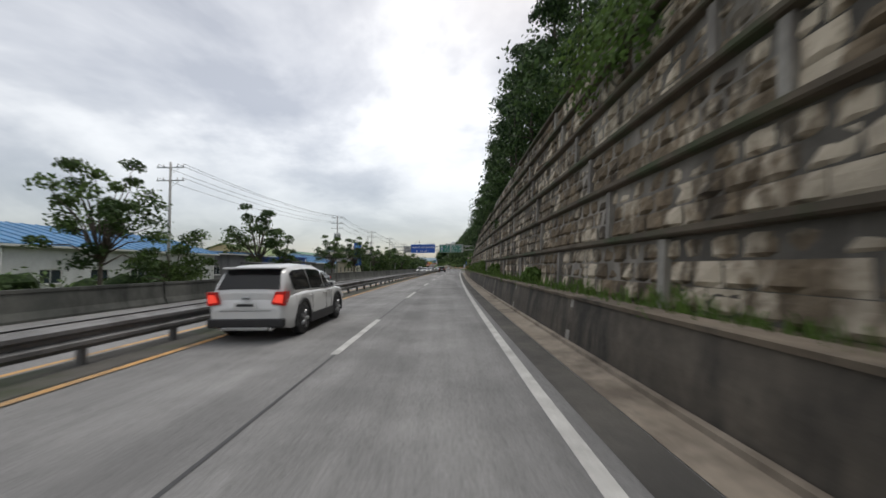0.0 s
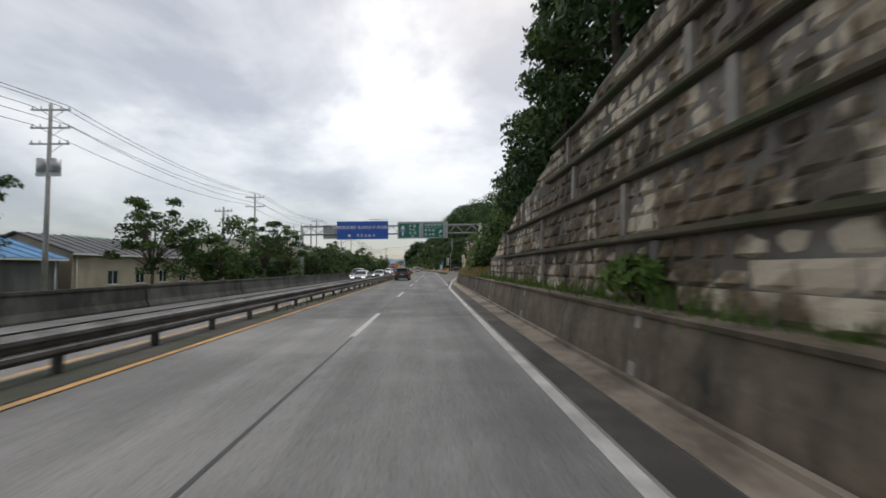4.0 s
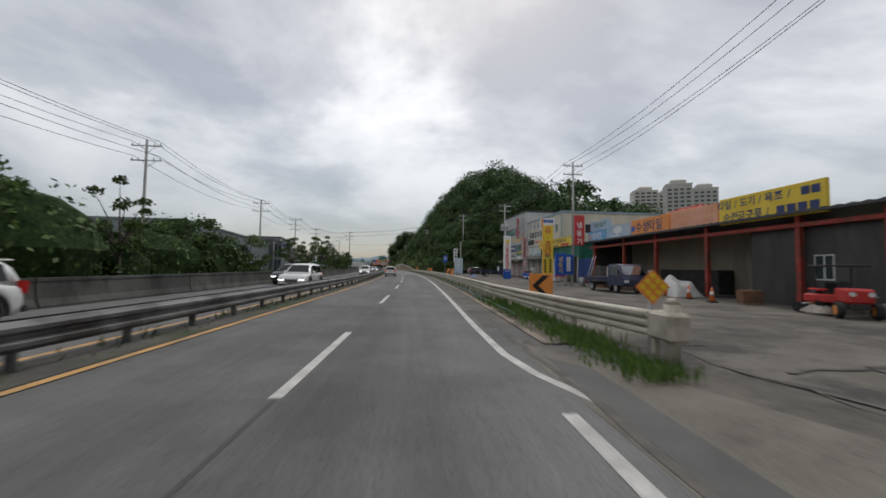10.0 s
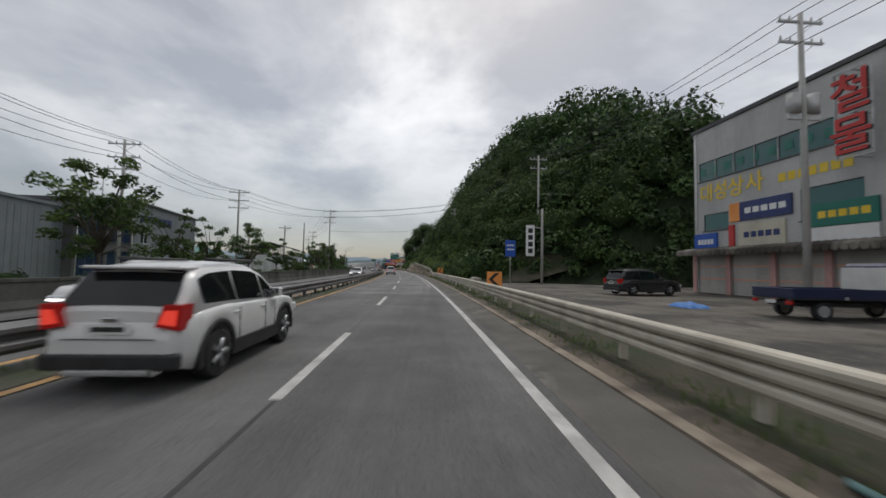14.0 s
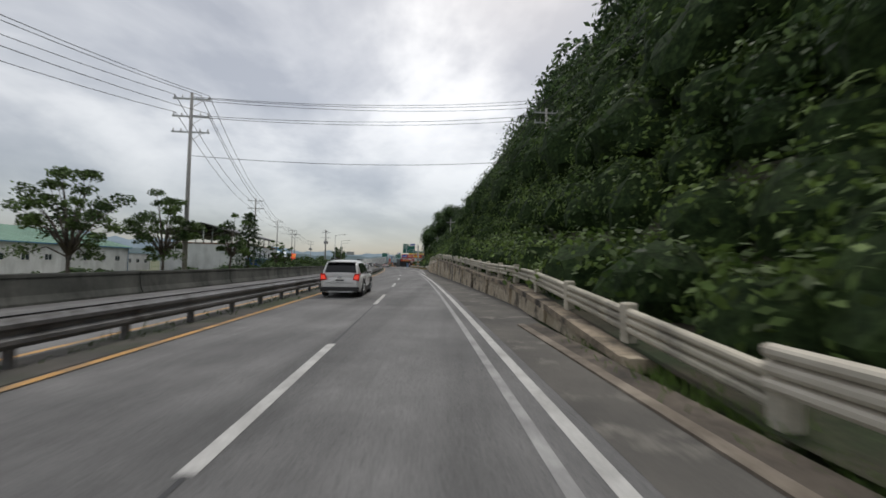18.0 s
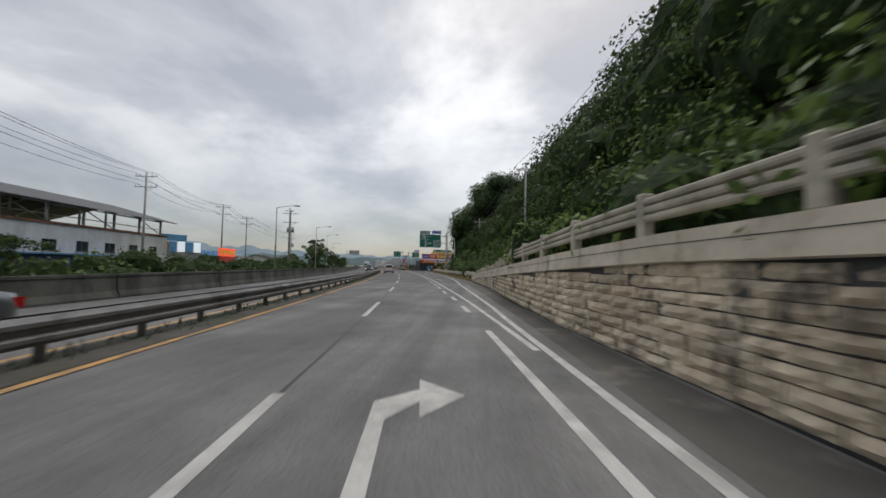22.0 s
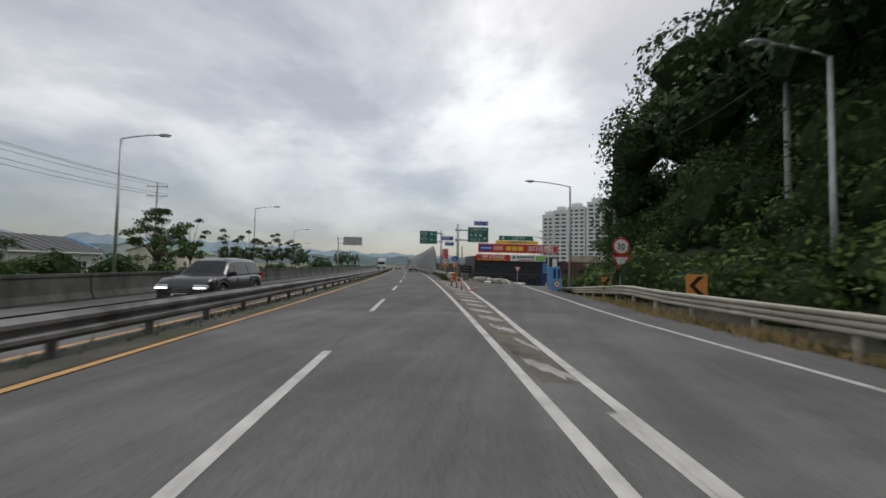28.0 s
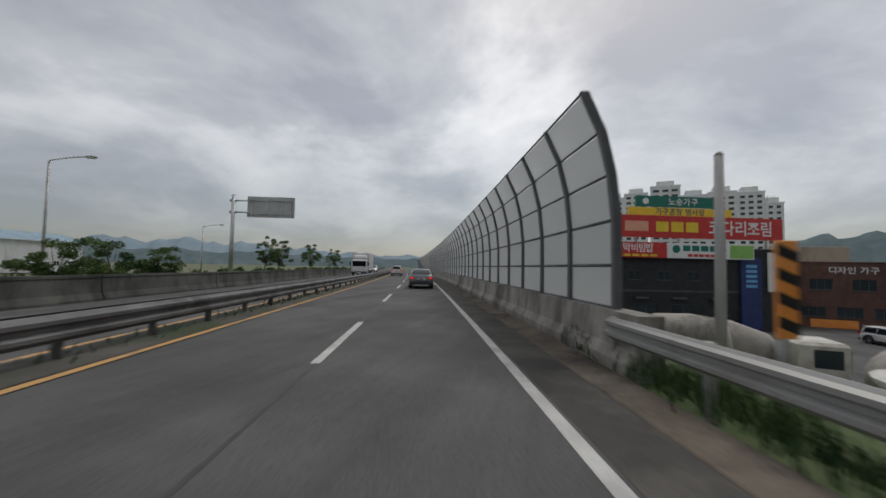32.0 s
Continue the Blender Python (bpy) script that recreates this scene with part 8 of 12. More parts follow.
house("cottage", 85.5, 102, -27, 8, -1, 4.1, 5.6, M_WALL_BEIGE, M_ROOF_DARK, "beige cottage with a dark roof", holes=window_row(-6, 6, 4, 1.5, 2.7, 1.1))
house("shed", 104, 121, -40, 10, -1, 5.4, 7.2, M_WALL_TEAL, M_ROOF_GREEN, "teal shed with a green metal roof", holes=window_row(-7, 7, 4, 2, 3, 1.2))
house("office_block", 127, 141, -36, 10, -1, 8.2, 8.6, M_WALL_CREAM, M_ROOF_PALE, "two-storey cream office block with a band of windows", roof_kind="flat", holes=window_row(-5.6, 5.6, 3, 4.6, 6.0, 3.2) + window_row(-5.6, 5.6, 4, 1.4, 2.6, 1.5))
house("shed", 142, 152, -48, 12, -1, 5.6, 7.6, M_WALL_TEAL, M_ROOF_BLUE, "teal shed with a blue roof", holes=window_row(-7, 7, 4, 2, 3, 1.2))
house("factory", 150, 163.5, -38, 14, -1, 10.2, 10.6, M_WALL_CREAM, M_WALL_CREAM, "tall cream factory block with a flat roof", roof_kind="flat", holes=window_row(-6, 6, 3, 6.5, 7.7, 1.6))
house("lean_to", 149, 160, -30, 5, -1, 4.0, 4.2, M_WALL_DARK, M_ROOF_BLUE, "low dark lean-to with a navy roof", roof_kind="flat")
g = house("factory", 164, 178, -33, 13, -1, 8.8, 9.2, M_WALL_CREAM, M_WALL_CREAM, "cream factory with faded red lettering and a sloping top", roof_kind="flat", slope=-1.4, holes=window_row(-6, 6, 5, 1.4, 2.6, 1.2))
for i in range(5):
    part("writing_bar", bx(-3 + i * 1.3, -0.03, 6.0, -2.1 + i * 1.3, -0.003, 6.9), M_RED, g)
house("workshop", 179, 195, -41, 10, -1, 6.4, 6.8, M_WALL_GREY, M_ROOF_DARK, "grey metal workshop with a flat roof", roof_kind="flat", holes=window_row(-7, 7, 5, 3.5, 4.6, 1.5))
two = window_row(-0.5, 12, 4, 3.6, 4.5, 1.1) + window_row(-5.5, 12, 6, 1.5, 2.6, 1.25)
g = house("factory", 194, 228.5, -30.5, 16, -1, 8.1, 8.6, M_WALL_GREY, M_WALL_GREY, "long grey metal factory with blue lettering and two rows of windows", roof_kind="flat", slope=-1.0, holes=two + [(-15, 1.5, -12.5, 2.7)], doors=[(-8.9, 0, -7.2, 3.0)])
part("canopy", bx(-9.6, -1.3, 3.05, -6.4, -0.02, 3.2, 0.02), M_WALL_GREY, g)
for i, x in enumerate((-12.6, -10.9, -9.3)):
    part("writing_bar", bx(x, -0.12, 4.9, x + 1.0, -0.003, 6.1, 0.02), M_NAVY_SIGN, g)
letters(g, "레이저", 1.5, M_NAVY_SIGN, -4.9, -0.05, 5.5)
for i in range(5):
    part("writing_bar", bx(0.4 + i * 0.8, -0.08, 5.2, 0.95 + i * 0.8, -0.003, 5.7), M_BLUE_SIGN, g)
bm = bmesh.new()
for i in range(68):
    x = -17.1 + i * 0.5
    if not any(h[0] - 0.1 < x < h[2] + 0.1 for h in two + [(-15, 1.5, -12.5, 2.7), (-8.9, 0, -7.2, 3.0)]):
        box(bm, x - 0.02, -0.022, 0.1, x + 0.02, 0, 6.8)
tagged(part("wall_ribs", bm, M_WALL_GREY, g), kind="stuff")
g = house("glass_entrance_block", 228.8, 236, -29.5, 12, -1, 7.8, 8.2, M_WALL_DARK, M_ROOF_DARK, "dark glazed entrance block with shelves of fire escapes", roof_kind="flat", holes=window_row(-3.4, 3.4, 2, 4.4, 7.2, 3.0) + window_row(-3.4, 3.4, 2, 0.6, 3.6, 3.0), pane=M_BLUEPANE, frame_mat=M_FRAME_DARK, mull=2)
g = house("factory", 236.4, 249, -30, 14, -1, 9.0, 9.4, M_WALL_GREY, M_ROOF_DARK, "grey metal factory with faint blue lettering", roof_kind="flat", slope=-0.6, holes=[(-4.6, 4.6, -3.4, 5.6), (1.0, 4.6, 2.2, 5.6), (-4.6, 1.4, -3.4, 2.4), (0, 1.4, 1.2, 2.4), (3.6, 1.4, 4.8, 2.4)])
for i in range(6):
    part("writing_bar", bx(-4.8 + i * 0.95, -0.06, 7.0, -4.1 + i * 0.95, -0.003, 7.7), M_NAVY, g)
silo = thing("silo", at(252.5, -28, -1), "small white steel silo on a concrete base", "silo")
part("drum", tb((0, 0, 0.3), (0, 0, 3.6), 1.3, None, 20), M_WALL_WHITE, silo)
part("cone_roof", tb((0, 0, 3.6), (0, 0, 4.3), 1.35, 0.15, 20), M_WALL_WHITE, silo)
part("plinth", tb((0, 0, 0), (0, 0, 0.3), 1.5, None, 20), M_CONC, silo)
house("greenhouse_shed", 255, 268, -34, 9, -1, 4.2, 5.6, M_WALL_WHITE, M_WALL_TEAL, "white shed with a teal roof", holes=window_row(-5, 5, 3, 1.5, 2.5, 1.2))
house("warehouse", 268, 301, -58, 22, -1, 5.6, 8.6, M_WALL_WHITE, M_ROOF_GREEN, "long white warehouse with a pale green roof", holes=window_row(-15.5, 15.5, 7, 3.4, 4.3, 1.5))
house("warehouse", 301.5, 334, -57, 22, -1, 4.8, 7.8, M_WALL_WHITE, M_ROOF_GREEN, "long white warehouse with a blue fascia and green roof", holes=window_row(-15, 15, 8, 2.0, 3.0, 1.3), trim=M_ROOF_BLUE)
house("lean_to", 334.5, 343, -57, 12, -1, 3.6, 4.2, M_WALL_WHITE, M_ROOF_PALE, "low white annexe with a pale roof", holes=window_row(-4, 4, 3, 1.6, 2.5, 1.1), roof_kind="flat")
fw = thing("field_wall", at(277, -19.5, -0.6, 90), "grey concrete field wall beside the verge", "wall")
for i in range(9):
    part("wall_panel", bx(-11 + i * 2.4, 0, 0, -8.65 + i * 2.4, 0.16, 1.25, 0.02), M_BARRIER, fw)


def open_shed():
    """A roof on steel posts and braces over a white lower building."""
    g = house("factory", 338, 366, -36, 16, -1, 6.0, 6.4, M_WALL_WHITE, M_RUST, "white two-storey metal workshop with an open steel-framed dark roof above", roof_kind="flat", holes=window_row(-10.5, 13, 6, 3.4, 4.5, 1.6), doors=[(9.4, 0, 11.4, 2.4)], frame_mat=M_FRAME_DARK)
    L, D = 28, 16
    n = 7
    for i in range(n):
        x = -L / 2 + 0.6 + (L - 1.2) * i / (n - 1)
        for y in (0.6, D / 2, D - 0.6):
            part("post", bx(x - 0.1, y - 0.1, 6.2, x + 0.1, y + 0.1, 8.2 if y != D / 2 else 10.3), M_STEEL, g)
        if i < n - 1:
            x2 = x + (L - 1.2) / (n - 1)
            part("brace", tb((x, 0.6, 8.1), (x2, 0.6, 6.3) if i % 2 else (x2, 0.6, 8.1), 0.06), M_STEEL, g)
            part("beam", tb((x, 0.6, 8.15), (x2, 0.6, 8.15), 0.08), M_STEEL, g)
            part("rail", tb((x, 0.6, 7.0), (x2, 0.6, 7.0), 0.05), M_STEEL, g)
        part("rafter", tb((x, 0.4, 8.2), (x, D / 2, 10.4), 0.09), M_STEEL, g)
        part("rafter", tb((x, D - 0.4, 8.2), (x, D / 2, 10.4), 0.09), M_STEEL, g)
    part("open_roof", gable_roof(L, D, 8.3, 10.5, True, 0.9), M_ROOF_DARK, g)
    c = thing("container_office", at(349, -33.5, -1, 90), "dark blue container lean-to with a flat blue roof", "shed")
    part("body", bx(-8, 0, 0, 6, 2.3, 2.9, 0.04), M_WALL_BLUE, c)
    part("roof", bx(-8.4, -0.5, 2.92, 6.4, 2.4, 3.08, 0.02), M_ROOF_BLUE, c)
    w = window_unit(c, (3.2, 1.2, 4.2, 2.2), M_PANE, M_FRAME, y=-0.03, mull=1, sill=False)
    t = thing("steel_stair_frame", at(360, -34.5, -1, 90), "grey steel frame tower beside a workshop", "frame")
    for x in (-0.9, 0.9):
        for y in (0, 1.4):
            part("post", bx(x - 0.07, y - 0.07, 0, x + 0.07, y + 0.07, 3.2), M_STEEL, t)
    for z in (1.0, 2.0, 3.1):
        part("platform", bx(-1.0, -0.1, z, 1.0, 1.5, z + 0.08), M_STEEL, t)


open_shed()
# lit shop signs by the field
M_RED_GLOW = glow("lit_red_sign", (0.95, 0.10, 0.03), 0.7)
M_WHITE_GLOW = glow("lit_white_sign", (0.85, 0.92, 1.0), 0.55)
house("roadside_store", 377, 389, -34, 8, -1, 3.4, 4.0, M_WALL_BEIGE, M_ROOF_DARK, "low beige roadside store", roof_kind="flat", holes=window_row(-5, 5, 3, 0.8, 2.4, 2.2))
sg = thing("lit_shop_sign", at(383, -33.8, 2.6, 90), "glowing red and orange shop sign on a store", "sign")
part("panel", bx(-3.6, -0.2, 0, 3.6, 0, 1.5, 0.03), M_RED_GLOW, sg)
for i in range(5):
    part("writing_bar", bx(-3.2 + i * 1.35, -0.23, 0.35, -2.3 + i * 1.35, -0.203, 1.15), M_YELLOW, sg)
part("base_panel", bx(-3.6, -0.15, -2.0, 3.6, 0, -0.02), M_RED, sg)
sg = thing("lit_shop_sign", at(371, -36, 3.0, 60), "white and blue lit roof sign over a store", "sign")
for i in range(5):
    part("panel", bx(-3.2 + i * 1.3, -0.1, 0, -2.05 + i * 1.3, 0, 1.6, 0.02), (M_ORANGE, M_SKYBLUE, M_WHITE_GLOW, M_SKYBLUE, M_WHITE_GLOW)[i], sg)
part("top_panel", bx(-3.2, -0.1, 1.7, 0.8, 0, 2.7, 0.02), M_SKYBLUE, sg)
part("rear_frame", bx(-3.2, 0.02, -3.0, 3.3, 0.2, 1.5, 0.02), M_STEEL, sg)
for k, (a, b, d, h, wm, rm) in enumerate(((392, 402, -40, 3.4, M_WALL_BEIGE, M_ROOF_BLUE), (406, 420, -52, 3.8, M_WALL_CREAM, M_ROOF_PALE), (424, 434, -36, 3.2, M_WALL_WHITE, M_ROOF_DARK), (445, 465, -60, 4.6, M_WALL_GREY, M_ROOF_BLUE), (470, 486, -48, 4.2, M_WALL_CREAM, M_ROOF_GREEN), (500, 530, -70, 6, M_WALL_WHITE, M_ROOF_PALE))):
    house("cottage" if k < 3 else "workshop", a, b, d, 9, -1, h, h + 1.6, wm, rm, ("small low roadside house with a sheet roof", "distant metal workshop with a pitched roof")[k > 2], holes=window_row(-(b - a) / 2 + 1, (b - a) / 2 - 1, 3, 1.2, 2.2, 1.2))
# upright blue sign on a pole
sg = thing("pole_sign", at(68.5, -17.2, -0.7, 0), "tall narrow blue sign board on a steel pole", "sign")
part("pole", tb((0, 0.1, 0), (0, 0.1, 6.6), 0.09), M_STEEL, sg)
part("panel", bx(-0.65, -0.1, 2.6, 0.65, 0.06, 6.8, 0.02), M_BLUE_SIGN, sg)
for i in range(4):
    part("writing_bar", bx(-0.35, -0.115, 3.0 + i * 0.9, 0.35, -0.103, 3.65 + i * 0.9), M_SKYBLUE, sg)


# ---- shops along the yard ----
M_NETTING = mk("green_netting", (0.02, 0.13, 0.085), (0.04, 0.20, 0.14), 1.2, 0.8, 0.1, 20, stain=(0.015, 0.08, 0.055), stain_scale=0.7, vert=0.3)
M_GREYBLUE = mk("faded_blue_sheet", (0.34, 0.47, 0.62), (0.44, 0.56, 0.68), 1.0, 0.5, stain=(0.5, 0.56, 0.6), stain_scale=0.6)
M_SUNBLEACH = mk("sun_bleached_orange", (0.78, 0.33, 0.17), (0.84, 0.45, 0.28), 1.0, 0.6)
M_REDPOST = mk("red_oxide_paint", (0.30, 0.03, 0.02), (0.42, 0.06, 0.04), 2, 0.6, 0.1, 20, stain=(0.14, 0.05, 0.03), stain_scale=1.2)
M_TILE = mk("red_roof_tile", (0.42, 0.055, 0.035), (0.55, 0.085, 0.05), 1.2, 0.6, 0.1, 14)
M_PINK = sheet("pink_wall", (0.62, 0.36, 0.33), dirt=0.75)
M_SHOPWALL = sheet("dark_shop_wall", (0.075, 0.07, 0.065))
M_PALEWALL = sheet("pale_grey_panel_wall", (0.52, 0.52, 0.51), dirt=0.82)
M_CREAMPANEL = sheet("cream_panel_wall", (0.66, 0.62, 0.52), dirt=0.8)
M_AWNING = mk("grey_awning", (0.09, 0.09, 0.085), (0.15, 0.145, 0.14), 1.5, 0.85, 0.2, 20)
M_POSTER = mk("window_poster", (0.50, 0.58, 0.58), (0.64, 0.70, 0.68), 1.4, 0.4, stain=(0.30, 0.45, 0.50), stain_scale=0.8)
M_TARP = mk("pale_tarpaulin", (0.50, 0.50, 0.48), (0.62, 0.62, 0.60), 1.5, 0.7, 0.3, 6)
M_BLUETARP = mk("blue_tarpaulin", (0.04, 0.16, 0.45), (0.07, 0.22, 0.55), 1.5, 0.6, 0.3, 6)
M_WOOD = mk("weathered_wood", (0.24, 0.18, 0.12), (0.34, 0.27, 0.19), 3, 0.85, 0.2, 20)
M_RUBBER = mk("rubber", (0.015, 0.015, 0.016), (0.03, 0.03, 0.031), 4, 0.8, 0.1)
M_ROCK = mk("pale_rock", (0.32, 0.29, 0.25), (0.48, 0.45, 0.40), 1.4, 0.95, 0.5, 6, stain=(0.14, 0.125, 0.1), stain_scale=0.9)
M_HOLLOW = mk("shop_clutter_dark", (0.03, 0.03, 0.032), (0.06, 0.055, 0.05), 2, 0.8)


def board(name, s0, s1, d, z0, z1, material, label, body="", size=0.5, ink=None, rim=None, t=0.18, squeeze=1.0):
    """A sign board facing the road between two stations."""
    g = thing(name, at((s0 + s1) / 2, d, 0, -90), label, "sign")
    w = (s1 - s0) / 2
    panel(g, -w, z0, w, z1, material, "panel", t, 0.0, rim)
    if body:
        letters(g, body, size, ink, 0, -0.01, (z0 + z1) / 2, squeeze=squeeze)
    return g


def totem(name, s, d, z0, z1, w, material, label, legs=True, t=0.28):
    """An upright sign box facing the traffic."""
    g = thing(name, at(s, d, 0, 0), label, "sign")
    panel(g, -w / 2, z0, w / 2, z1, material, "panel", t)
    if legs and z0 > 0.1:
        for x in (-w / 2 + 0.08, w / 2 - 0.08):
            part("post", bx(x - 0.05, 0.08, 0, x + 0.05, 0.2, z0), M_STEEL, g)
    return g


g = totem("totem_sign", 139.7, 12.35, 2.1, 5.95, 0.72, M_RED, "tall narrow red sign with yellow and white Korean writing")
column(g, "보일러", 0.56, M_YELLOW, 0, -0.008, 5.56, 0.57)
column(g, "특판", 0.46, M_WHITE, 0, -0.008, 3.86, 0.5)
for i in range(3):
    part("writing_bar", bx(-0.2, -0.02, 2.95 - i * 0.26, 0.2, -0.003, 3.12 - i * 0.26), M_STEEL, g)

# open-fronted tile yard
shed = thing("open_shed", at(164.4, 16.8, 0, -90), "dark open-fronted yard shed on red steel posts", "shed")
for x in (11.3, 8.0, 2.6, -2.2, -6.4, -11.6):
    part("post", bx(x - 0.11, 0.05, 0, x + 0.11, 0.27, 4.2, 0.01), M_REDPOST, shed)
part("lintel", bx(-12.4, 0.0, 3.55, 12.2, 0.3, 3.75, 0.01), M_REDPOST, shed)
bm = bmesh.new()
rows_ = [[bm.verts.new((-12.6 + 0.25 * k, y, z0 + (0.05 if k % 2 and z0 > 4.15 else 0.0))) for k in range(101)] for y, z0 in ((-0.5, 4.1), (-0.5, 4.2), (8.0, 4.2), (8.0, 4.1))]
for a, b in zip(rows_, rows_[1:] + rows_[:1]):
    for k in range(100):
        bm.faces.new((a[k], a[k + 1], b[k + 1], b[k]))
bmesh.ops.recalc_face_normals(bm, faces=bm.faces)
part("roof", bm, M_ROOF_DARK, shed)
part("wall", bx(-12.4, 4.2, 0, 6.0, 4.4, 4.1), M_WALL_BEIGE, shed)
part("wall", bx(6.0, 7.6, 0, 12.2, 7.8, 4.1), M_WALL_BEIGE, shed)
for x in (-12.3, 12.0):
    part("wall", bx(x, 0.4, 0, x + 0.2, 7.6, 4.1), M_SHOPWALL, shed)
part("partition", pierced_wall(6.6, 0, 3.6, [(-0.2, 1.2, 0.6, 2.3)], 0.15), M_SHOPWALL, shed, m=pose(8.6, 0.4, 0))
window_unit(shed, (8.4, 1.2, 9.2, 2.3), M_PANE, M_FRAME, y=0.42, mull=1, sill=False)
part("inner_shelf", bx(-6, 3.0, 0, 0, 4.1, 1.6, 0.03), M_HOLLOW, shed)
part("inner_bin", bx(-11, 3.0, 0, -7.5, 4.1, 1.3, 0.03), M_CONC, shed)
g = board("shop_sign", 154.9, 160.4, 16.5, 4.05, 5.45, M_YELLOW, "long yellow shop sign with two rows of blue Korean writing")
letters(g, "타일 / 도기 / 욕조 /", 0.5, M_NAVY, -0.75, -0.01, 5.08)
bars(g, M_NAVY, 1.75, 2.55, 5.08, 0.36, -0.006, 2, 0.2)
letters(g, "수전금구류 /", 0.5, M_NAVY, -1.1, -0.01, 4.42)
bars(g, M_NAVY, 0.6, 2.5, 4.42, 0.36, -0.006, 4, 0.25)
g = board("shop_sign", 160.5, 164.4, 16.5, 4.15, 5.35, M_SUNBLEACH, "sun-bleached salmon shop sign with two faded rows of writing")
for r in (5.0, 4.5):
    bars(g, M_PEACH, -1.7, 1.7, r, 0.3, -0.006, 9, 0.25)
g = board("shop_sign", 164.5, 168.9, 16.5, 4.15, 5.35, M_ORANGE, "orange shop sign with bold blue Korean writing", "수성타일", 0.86, M_NAVY)
part("emblem", tb((-1.95, -0.02, 4.7), (-1.95, -0.003, 4.7), 0.24, None, 16), M_BLUE_SIGN, g)
g = board("shop_sign", 169.0, 172.7, 16.5, 4.25, 5.3, M_GREYBLUE, "faded blue shop sign with a pale oval")
bm = tb((0, -0.012, 4.85), (0, -0.003, 4.85), 0.32, None, 24)
bmesh.ops.scale(bm, vec=(2.2, 1, 1), verts=bm.verts)
part("oval", bm, M_WHITE, g)
bars(g, M_WHITE, -1.1, 0.2, 4.4, 0.12, -0.006, 4)
g = board("shop_sign", 172.8, 176.0, 16.5, 4.15, 5.1, M_SKYBLUE, "sky blue shop sign with white Korean writing", "에어컨", 0.72, M_WHITE)
part("emblem", bx(-1.45, -0.01, 4.35, -1.1, -0.003, 4.8), M_PEACH, g)
g = board("shop_sign", 172.4, 176.0, 16.7, 5.2, 6.1, M_GREYBLUE, "pale blue and green upper shop sign", "차량냉동기", 0.5, M_GREEN_SIGN)
g = totem("blade_sign", 176.8, 16.0, 3.9, 6.9, 1.0, M_RED, "upright red blade sign with white Korean writing", legs=False)
part("bracket", bx(-0.5, 0.25, 4.6, 1.2, 0.33, 4.7), M_STEEL, g)
column(g, "냉동기", 0.66, M_WHITE, 0, -0.01, 5.9, 0.82)
g = totem("upright_sign", 175.2, 13.4, 0.9, 3.0, 0.95, M_BLUE_SIGN, "upright blue sign with yellow Korean writing on short legs")
column(g, "냉동기", 0.5, M_YELLOW, 0, -0.01, 2.45, 0.56)
panel(g, -0.5, 0.78, 0.5, 0.9, M_RED, "base_strip", 0.28)
g = totem("upright_sign", 176.0, 14.6, 1.0, 2.9, 0.8, M_BLUE_SIGN, "upright blue and white sign on short legs")
panel(g, -0.3, 1.3, 0.1, 2.7, M_WHITE, "writing_bar", 0.01, -0.012)

# red tiled hip roof behind the yard
h = thing("house", at(179, 26, 0.9, -90), "cream house with a red tiled hip roof", "house")
part("wall", bx(-4.6, 0, 0, 4.6, 7, 5.6, 0.03), M_WALL_CREAM, h)
bm = bmesh.new()
vs = [bm.verts.new(c) for c in ((-5.4, -0.8, 5.5), (5.4, -0.8, 5.5), (5.4, 7.8, 5.5), (-5.4, 7.8, 5.5), (-1.6, 3.5, 7.5), (1.6, 3.5, 7.5))]
for f in ((0, 1, 5, 4), (1, 2, 5), (2, 3, 4, 5), (3, 0, 4), (3, 2, 1, 0)):
    bm.faces.new([vs[i] for i in f])
part("roof", bm, M_TILE, h)
part("ridge", tb((-1.7, 3.5, 7.55), (1.7, 3.5, 7.55), 0.13), M_TILE, h)
for x, y in ((-5.4, -0.8), (5.4, -0.8), (5.4, 7.8), (-5.4, 7.8)):
    part("hip_ridge", tb((x, y, 5.55), (math.copysign(1.6, x), 3.5, 7.55), 0.11), M_TILE, h)
bm = bmesh.new()
for i in range(22):
    x = -5 + i * 0.47
    k = max(0.0, min(1.0, (5.2 - abs(x)) / 3.7))
    tube(bm, (x, -0.82, 5.54), (x, -0.82 + 4.2 * k, 5.54 + 1.92 * k), 0.07, None, 6)
tagged(part("tile_course", bm, M_TILE, h), kind="stuff")

# hydraulics shop under green netting
shop = thing("open_shed", at(188.6, 18.6, 0, -90), "open workshop under a green netting awning on white posts", "shed")
for x in (5.6, 2.4, -1.6, -5.4):
    part("post", bx(x - 0.08, 0.1, 0, x + 0.08, 0.26, 3.6, 0.01), M_FRAME, shop)
part("netting_valance", bx(-6.2, 0.0, 3.0, 6.2, 0.06, 4.5), M_NETTING, shop)
part("netting_side", bx(6.1, 0.06, 2.4, 6.16, 7, 4.6), M_NETTING, shop)
part("roof", bx(-6.3, 0, 4.5, 6.3, 8, 4.62), M_NETTING, shop)
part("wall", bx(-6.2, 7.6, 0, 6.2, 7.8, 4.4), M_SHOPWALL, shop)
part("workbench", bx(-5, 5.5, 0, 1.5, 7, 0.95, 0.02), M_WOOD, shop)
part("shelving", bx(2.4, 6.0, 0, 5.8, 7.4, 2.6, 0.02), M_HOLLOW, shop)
net = thing("netting_screen", at(180.7, 20.5, 0, -90), "green netting screen over a blue storage container", "screen")
part("netting_upper", bx(-1.7, 0, 3.0, 2.6, 0.08, 6.2), M_NETTING, net)
